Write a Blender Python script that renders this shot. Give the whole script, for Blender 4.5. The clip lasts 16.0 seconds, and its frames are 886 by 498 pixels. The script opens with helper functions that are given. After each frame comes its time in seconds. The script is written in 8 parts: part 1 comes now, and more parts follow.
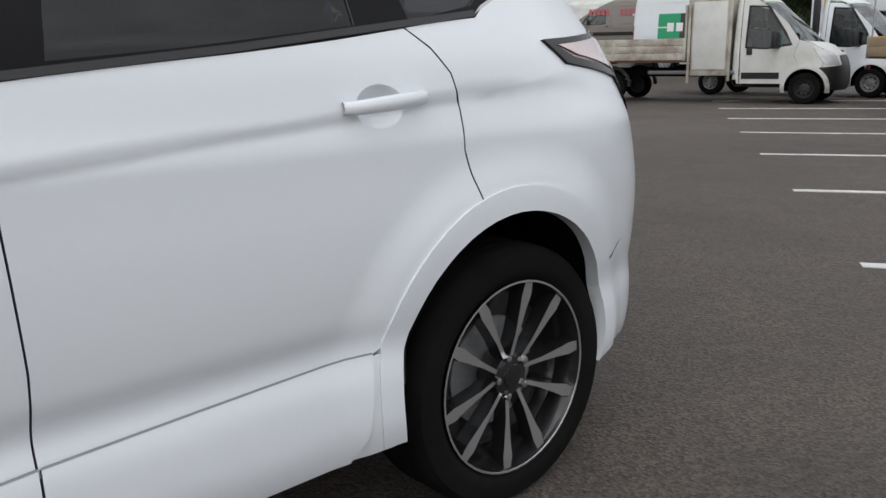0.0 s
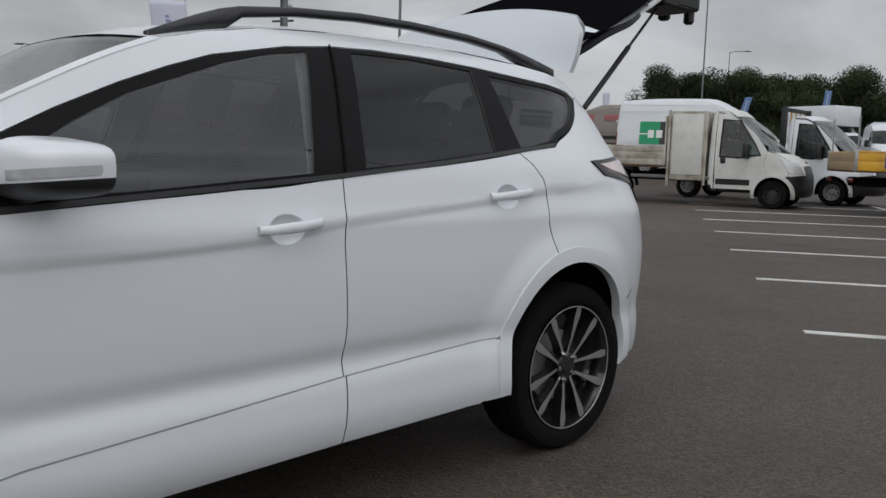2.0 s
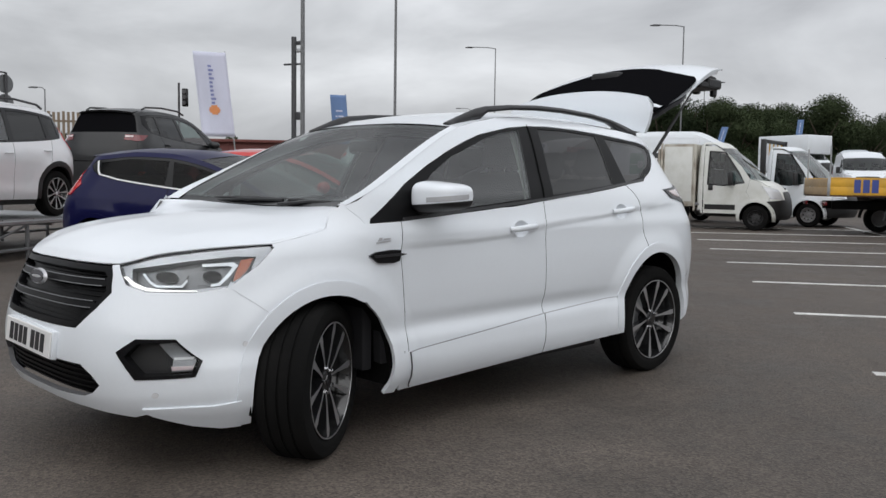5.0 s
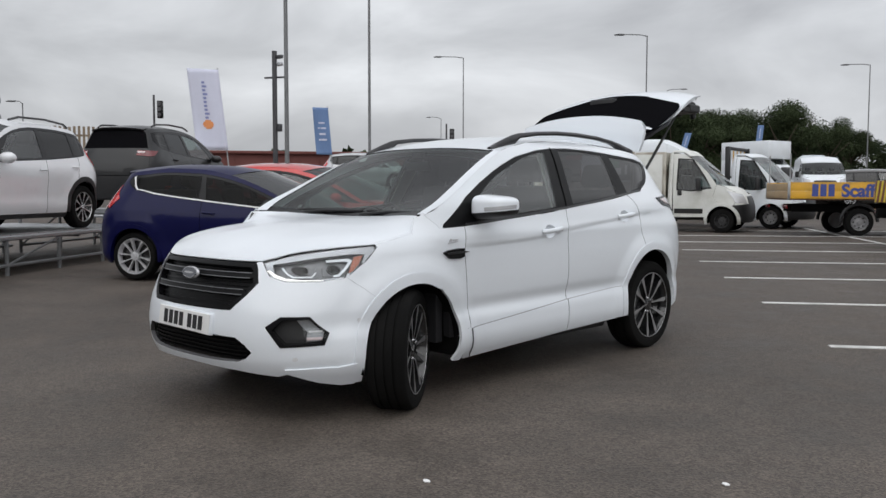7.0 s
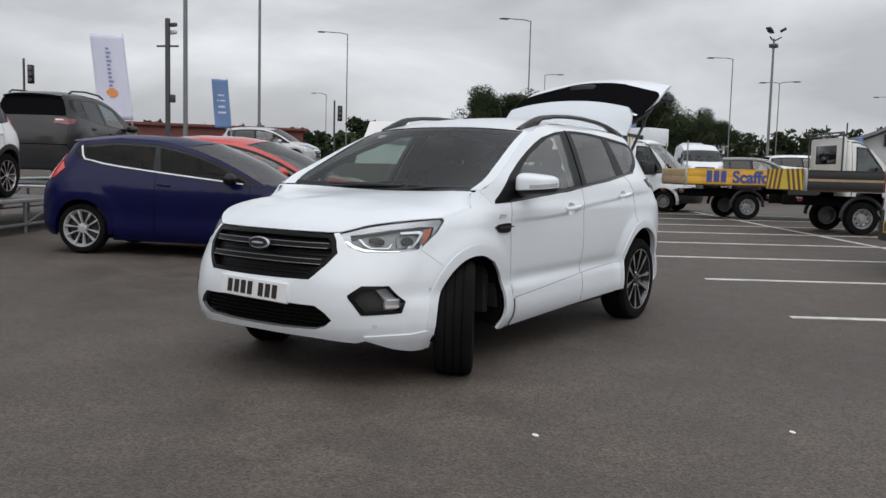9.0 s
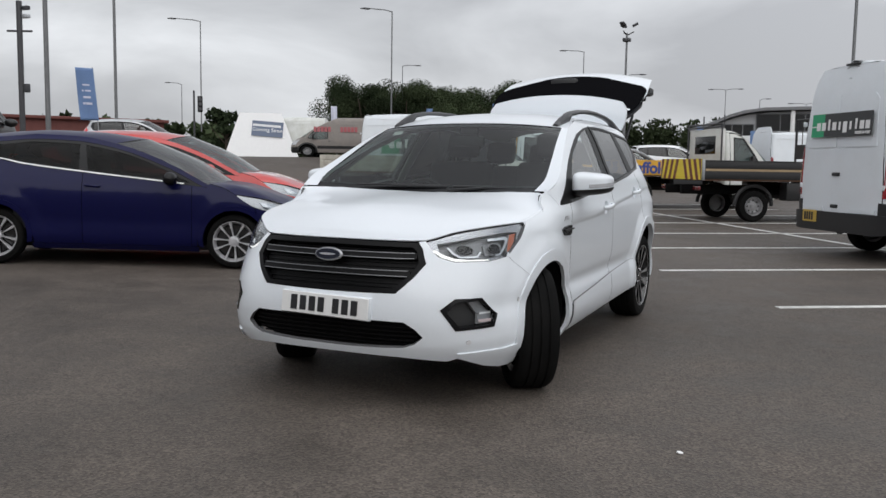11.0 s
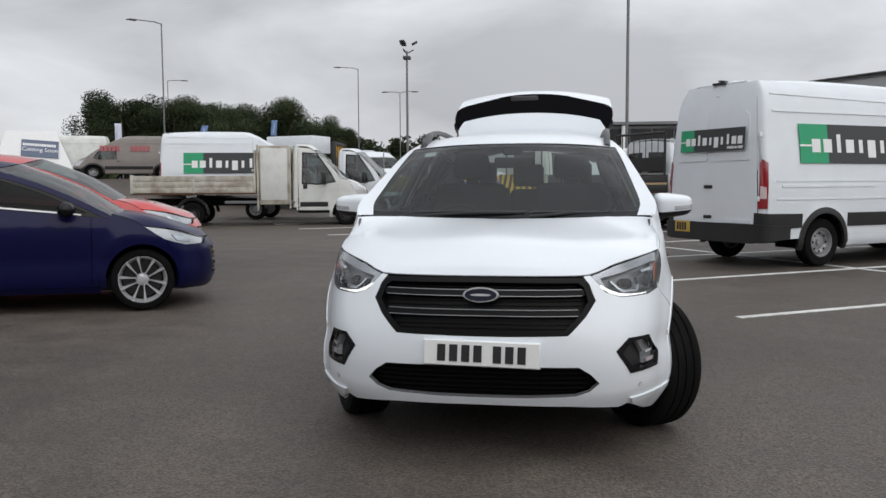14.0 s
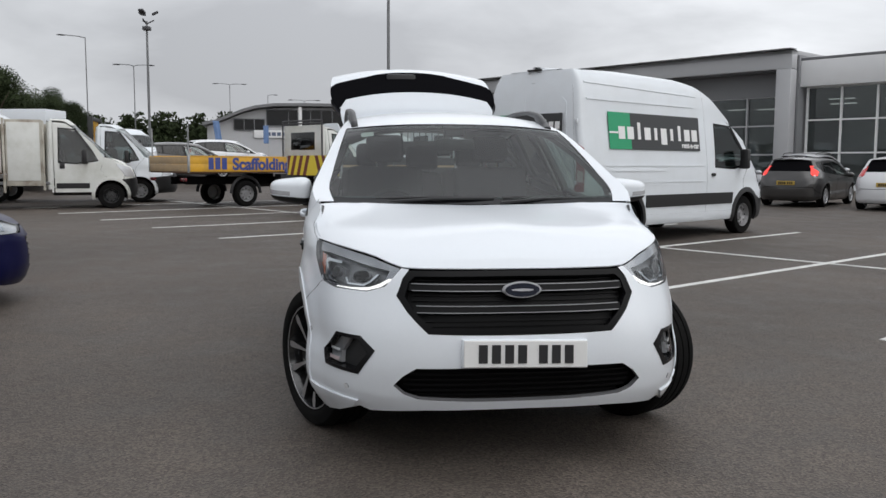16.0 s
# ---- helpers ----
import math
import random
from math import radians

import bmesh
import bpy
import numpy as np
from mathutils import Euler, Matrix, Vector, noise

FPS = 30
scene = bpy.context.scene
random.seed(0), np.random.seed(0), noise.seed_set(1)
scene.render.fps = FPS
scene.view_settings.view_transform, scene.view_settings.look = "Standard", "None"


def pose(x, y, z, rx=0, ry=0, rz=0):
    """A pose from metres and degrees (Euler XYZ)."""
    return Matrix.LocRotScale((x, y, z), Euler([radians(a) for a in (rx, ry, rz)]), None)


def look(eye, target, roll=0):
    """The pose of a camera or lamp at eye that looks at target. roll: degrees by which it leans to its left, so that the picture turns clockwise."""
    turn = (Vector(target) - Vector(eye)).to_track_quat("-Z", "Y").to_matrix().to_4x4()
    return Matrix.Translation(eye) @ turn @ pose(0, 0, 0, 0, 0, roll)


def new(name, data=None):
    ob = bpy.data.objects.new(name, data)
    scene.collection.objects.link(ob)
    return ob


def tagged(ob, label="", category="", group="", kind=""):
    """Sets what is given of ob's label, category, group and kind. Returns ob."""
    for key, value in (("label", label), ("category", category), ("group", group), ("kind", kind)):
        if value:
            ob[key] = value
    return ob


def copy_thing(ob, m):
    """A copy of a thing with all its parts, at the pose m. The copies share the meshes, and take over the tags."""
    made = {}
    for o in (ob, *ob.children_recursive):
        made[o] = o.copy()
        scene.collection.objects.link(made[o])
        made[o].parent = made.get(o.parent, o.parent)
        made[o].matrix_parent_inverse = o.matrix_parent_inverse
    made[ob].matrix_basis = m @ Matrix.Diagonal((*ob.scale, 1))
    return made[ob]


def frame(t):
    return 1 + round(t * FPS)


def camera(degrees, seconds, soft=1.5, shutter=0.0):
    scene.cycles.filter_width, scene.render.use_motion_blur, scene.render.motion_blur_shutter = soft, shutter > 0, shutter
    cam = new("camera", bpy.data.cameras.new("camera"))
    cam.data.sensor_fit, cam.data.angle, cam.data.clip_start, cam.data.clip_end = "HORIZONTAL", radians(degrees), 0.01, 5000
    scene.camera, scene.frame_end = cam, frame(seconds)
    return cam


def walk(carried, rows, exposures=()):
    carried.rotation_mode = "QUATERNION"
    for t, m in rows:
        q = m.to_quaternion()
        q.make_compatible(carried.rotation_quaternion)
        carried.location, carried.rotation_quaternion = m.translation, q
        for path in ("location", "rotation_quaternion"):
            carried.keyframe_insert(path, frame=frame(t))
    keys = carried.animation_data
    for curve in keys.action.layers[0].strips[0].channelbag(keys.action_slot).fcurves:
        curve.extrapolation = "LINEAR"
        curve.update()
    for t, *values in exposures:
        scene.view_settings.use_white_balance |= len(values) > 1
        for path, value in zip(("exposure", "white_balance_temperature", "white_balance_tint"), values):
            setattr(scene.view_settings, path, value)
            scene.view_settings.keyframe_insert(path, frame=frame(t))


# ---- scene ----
cam = camera(54.7, 16.0)
PATH = [
    (0, (2.32, -0.202, 1.164), (0.869, 1.103, 0.728), -0.7),
    (0.5, (2.479, -0.469, 1.207), (1.044, 0.889, 0.898), -0.2),
    (1, (2.676, -0.746, 1.224), (1.208, 0.588, 0.974), 1.3),
    (1.5, (2.844, -1.093, 1.227), (1.383, 0.253, 0.995), 1.6),
    (2, (3.041, -1.449, 1.227), (1.598, -0.083, 1.0), 1.7),
    (2.5, (3.272, -1.829, 1.245), (1.82, -0.471, 1.028), 2.3),
    (3, (3.414, -2.172, 1.24), (1.963, -0.81, 1.042), 2.1),
    (3.5, (3.574, -2.503, 1.243), (2.137, -1.123, 1.065), 1.7),
    (4, (3.722, -2.831, 1.246), (2.3, -1.431, 1.108), 1.3),
    (4.5, (3.796, -3.237, 1.229), (2.384, -1.827, 1.101), 1.0),
    (5, (3.884, -3.601, 1.224), (2.467, -2.198, 1.071), 0.8),
    (7.3, (4.339, -4.959, 1.258), (2.989, -3.49, 1.128), 0.4),
    (7.5, (4.337, -5.086, 1.24), (3.002, -3.602, 1.114), 1.0),
    (8, (4.213, -5.406, 1.248), (2.934, -3.875, 1.103), 1.8),
    (8.5, (3.95, -5.53, 1.228), (2.747, -3.941, 1.059), 2.0),
    (8.7, (3.829, -5.591, 1.227), (2.658, -3.98, 1.054), 1.8),
    (10.8, (2.524, -5.97, 1.281), (1.652, -4.183, 1.073), 0.9),
    (11, (2.377, -5.993, 1.262), (1.546, -4.185, 1.067), 0.9),
    (11.5, (2.065, -6.107, 1.307), (1.338, -4.25, 1.154), 0.4),
    (12, (1.776, -6.107, 1.281), (1.114, -4.224, 1.155), -0.1),
    (12.5, (1.443, -6.102, 1.304), (0.843, -4.199, 1.168), -0.1),
    (13, (1.102, -6.156, 1.302), (0.6, -4.226, 1.162), -0.3),
    (13.5, (0.772, -6.139, 1.308), (0.368, -4.186, 1.161), -0.6),
    (14, (0.445, -6.052, 1.304), (0.127, -4.084, 1.149), -0.3),
    (14.5, (0.131, -5.989, 1.294), (-0.057, -4.006, 1.121), 0.2),
    (15, (-0.224, -5.887, 1.308), (-0.247, -3.898, 1.106), -0.1),
    (15.5, (-0.517, -5.76, 1.296), (-0.386, -3.775, 1.086), -0.2),
    (16, (-0.828, -5.665, 1.314), (-0.543, -3.696, 1.116), 0.3),
]
walk(cam, [(t, look(eye, target, roll)) for t, eye, target, roll in PATH],
     exposures=[(0.0, 0.09), (0.5, -0.14), (1.0, -0.27), (2.0, -0.29), (2.5, -0.19), (3.5, 0.10), (8.0, 0.12), (16.0, 0.14)])

# ---- sky and light: a bright overcast day ----
world = bpy.data.worlds.new("overcast")
scene.world = world
world.use_nodes = True
wn, wl = world.node_tree.nodes, world.node_tree.links
wn.clear()


def wnode(kind, **kw):
    n = wn.new(kind)
    for k, v in kw.items():
        n.inputs[k].default_value = v
    return n


SUN_EL, SUN_AZ = 42.0, 138.0
w_out = wn.new("ShaderNodeOutputWorld")
w_sky = wn.new("ShaderNodeTexSky")
w_sky.sky_type, w_sky.sun_disc = "NISHITA", False
w_sky.sun_elevation, w_sky.sun_rotation = radians(SUN_EL), radians(SUN_AZ)
w_sky.air_density, w_sky.dust_density = 1.5, 4.0
w_bg = wn.new("ShaderNodeBackground")
w_bg.inputs["Strength"].default_value = 0.07
wl.new(w_sky.outputs[0], w_bg.inputs["Color"])
w_co = wn.new("ShaderNodeTexCoord")
w_map = wn.new("ShaderNodeMapping")
w_map.inputs["Scale"].default_value = (1.0, 1.0, 2.8)
w_map.inputs["Location"].default_value = (2.1, 1.3, 0.2)
wl.new(w_co.outputs["Generated"], w_map.inputs["Vector"])
w_n1 = wnode("ShaderNodeTexNoise", Scale=3.3, Detail=7.0, Roughness=0.52, Distortion=0.35)
w_n2 = wnode("ShaderNodeTexNoise", Scale=0.9, Detail=3.0, Roughness=0.5)
wl.new(w_map.outputs[0], w_n1.inputs["Vector"])
wl.new(w_map.outputs[0], w_n2.inputs["Vector"])
w_mix = wn.new("ShaderNodeMath")
w_mix.operation = "MULTIPLY_ADD"
w_mix.inputs[1].default_value = 0.5
wl.new(w_n1.outputs["Fac"], w_mix.inputs[0])
wl.new(w_n2.outputs["Fac"], w_mix.inputs[2])
w_ramp = wn.new("ShaderNodeValToRGB")
w_ramp.color_ramp.elements[0].position = 0.60
w_ramp.color_ramp.elements[0].color = (0.42, 0.432, 0.46, 1)
w_ramp.color_ramp.elements[1].position = 0.88
w_ramp.color_ramp.elements[1].color = (0.90, 0.925, 0.965, 1)
e = w_ramp.color_ramp.elements.new(0.74)
e.color = (0.62, 0.638, 0.67, 1)
wl.new(w_mix.outputs[0], w_ramp.inputs["Fac"])
w_cl = wn.new("ShaderNodeBackground")
w_cl.inputs["Strength"].default_value = 0.95
wl.new(w_ramp.outputs["Color"], w_cl.inputs["Color"])
# an overcast sky is about three times brighter overhead than at the horizon
w_sep = wn.new("ShaderNodeSeparateXYZ")
wl.new(w_co.outputs["Generated"], w_sep.inputs[0])
w_up = wn.new("ShaderNodeMapRange")
for i_, v_ in zip(("From Min", "From Max", "To Min", "To Max"), (0.05, 0.9, 0.97, 1.50)):
    w_up.inputs[i_].default_value = v_
wl.new(w_sep.outputs["Z"], w_up.inputs["Value"])
# heavier cloud towards the west
w_west = wn.new("ShaderNodeMapRange")
for i_, v_ in zip(("From Min", "From Max", "To Min", "To Max"), (-0.95, 0.0, 0.78, 1.14)):
    w_west.inputs[i_].default_value = v_
wl.new(w_sep.outputs["X"], w_west.inputs["Value"])
w_mul = wn.new("ShaderNodeMath")
w_mul.operation = "MULTIPLY"
wl.new(w_up.outputs[0], w_mul.inputs[0])
wl.new(w_west.outputs[0], w_mul.inputs[1])
wl.new(w_mul.outputs[0], w_cl.inputs["Strength"])
w_add = wn.new("ShaderNodeMixShader")
w_add.inputs["Fac"].default_value = 0.94
wl.new(w_bg.outputs[0], w_add.inputs[1])
wl.new(w_cl.outputs[0], w_add.inputs[2])
wl.new(w_add.outputs[0], w_out.inputs["Surface"])

sun_data = bpy.data.lights.new("sun", "SUN")
sun_data.energy, sun_data.angle, sun_data.color = 0.9, radians(100), (1.0, 0.97, 0.93)
sun = new("sun", sun_data)
a_, b_ = radians(SUN_AZ), radians(SUN_EL)
sun.matrix_world = look((0, 0, 0), (-math.sin(a_) * math.cos(b_), -math.cos(a_) * math.cos(b_), -math.sin(b_)))

# ---- materials ----


def mat(name, base, rough=0.5, metal=0.0, vary=0.06, scale=8.0, bump=0.0, fine=60.0, coat=0.0, spec=0.5, dirt=None, dirt_amt=0.0, rand=0.0):
    m = bpy.data.materials.new(name)
    m.use_nodes = True
    n, l = m.node_tree.nodes, m.node_tree.links
    b = n["Principled BSDF"]
    b.inputs["Roughness"].default_value = rough
    b.inputs["Metallic"].default_value = metal
    b.inputs["Specular IOR Level"].default_value = spec
    if coat:
        b.inputs["Coat Weight"].default_value = coat
        b.inputs["Coat Roughness"].default_value = 0.04
    co = n.new("ShaderNodeTexCoord")
    t1 = n.new("ShaderNodeTexNoise")
    t1.inputs["Scale"].default_value, t1.inputs["Detail"].default_value = scale, 5
    t2 = n.new("ShaderNodeTexNoise")
    t2.inputs["Scale"].default_value, t2.inputs["Detail"].default_value = fine, 3
    l.new(co.outputs["Object"], t1.inputs["Vector"])
    l.new(co.outputs["Object"], t2.inputs["Vector"])
    add = n.new("ShaderNodeMath")
    l.new(t1.outputs["Fac"], add.inputs[0])
    l.new(t2.outputs["Fac"], add.inputs[1])
    mp = n.new("ShaderNodeMapRange")
    mp.inputs["From Min"].default_value, mp.inputs["From Max"].default_value = 0.6, 1.4
    mp.inputs["To Min"].default_value, mp.inputs["To Max"].default_value = 1 - vary, 1 + vary
    l.new(add.outputs[0], mp.inputs["Value"])
    mul = n.new("ShaderNodeVectorMath")
    mul.operation = "SCALE"
    mul.inputs[0].default_value = base[:3]
    l.new(mp.outputs[0], mul.inputs["Scale"])
    last = mul.outputs[0]
    if rand:
        oi = n.new("ShaderNodeObjectInfo")
        rm = n.new("ShaderNodeMapRange")
        rm.inputs["To Min"].default_value, rm.inputs["To Max"].default_value = 1 - rand, 1 + rand
        l.new(oi.outputs["Random"], rm.inputs["Value"])
        m2 = n.new("ShaderNodeVectorMath")
        m2.operation = "SCALE"
        l.new(last, m2.inputs[0])
        l.new(rm.outputs[0], m2.inputs["Scale"])
        last = m2.outputs[0]
    if dirt:
        t3 = n.new("ShaderNodeTexNoise")
        t3.inputs["Scale"].default_value, t3.inputs["Detail"].default_value, t3.inputs["Roughness"].default_value = 2.3, 8, 0.65
        l.new(co.outputs["Object"], t3.inputs["Vector"])
        dr = n.new("ShaderNodeMapRange")
        dr.inputs["From Min"].default_value, dr.inputs["From Max"].default_value = 0.42, 0.68
        dr.inputs["To Max"].default_value = dirt_amt
        l.new(t3.outputs["Fac"], dr.inputs["Value"])
        mx = n.new("ShaderNodeMix")
        mx.data_type = "RGBA"
        mx.inputs["B"].default_value = (*dirt[:3], 1)
        l.new(dr.outputs[0], mx.inputs["Factor"])
        l.new(last, mx.inputs["A"])
        last = mx.outputs["Result"]
    l.new(last, b.inputs["Base Color"])
    if bump:
        bp = n.new("ShaderNodeBump")
        bp.inputs["Strength"].default_value, bp.inputs["Distance"].default_value = bump, 0.01
        l.new(t2.outputs["Fac"], bp.inputs["Height"])
        l.new(bp.outputs[0], b.inputs["Normal"])
    return m


def glass(name, tint, rough=0.0, ior=1.5):
    """A thin pane: clear, tinted, and more mirror-like the flatter it is looked at."""
    m = bpy.data.materials.new(name)
    m.use_nodes = True
    n, l = m.node_tree.nodes, m.node_tree.links
    n.remove(n["Principled BSDF"])
    tr, gl, lw, mx = n.new("ShaderNodeBsdfTransparent"), n.new("ShaderNodeBsdfGlossy"), n.new("ShaderNodeLayerWeight"), n.new("ShaderNodeMixShader")
    tr.inputs["Color"].default_value = (*tint, 1)
    gl.inputs["Roughness"].default_value = rough
    lw.inputs["Blend"].default_value = 0.5
    pw, ma = n.new("ShaderNodeMath"), n.new("ShaderNodeMath")
    pw.operation, ma.operation = "POWER", "MULTIPLY_ADD"
    pw.inputs[1].default_value = 5.0
    f0 = ((ior - 1) / (ior + 1)) ** 2
    ma.inputs[1].default_value, ma.inputs[2].default_value = 1 - f0, f0
    l.new(lw.outputs["Facing"], pw.inputs[0])
    l.new(pw.outputs[0], ma.inputs[0])
    l.new(ma.outputs[0], mx.inputs["Fac"])
    l.new(tr.outputs[0], mx.inputs[1])
    l.new(gl.outputs[0], mx.inputs[2])
    l.new(mx.outputs[0], n["Material Output"].inputs["Surface"])
    return m


def glow(name, col, strength):
    m = bpy.data.materials.new(name)
    m.use_nodes = True
    b = m.node_tree.nodes["Principled BSDF"]
    b.inputs["Base Color"].default_value = (*col, 1)
    b.inputs["Emission Color"].default_value = (*col, 1)
    b.inputs["Emission Strength"].default_value = strength
    return m


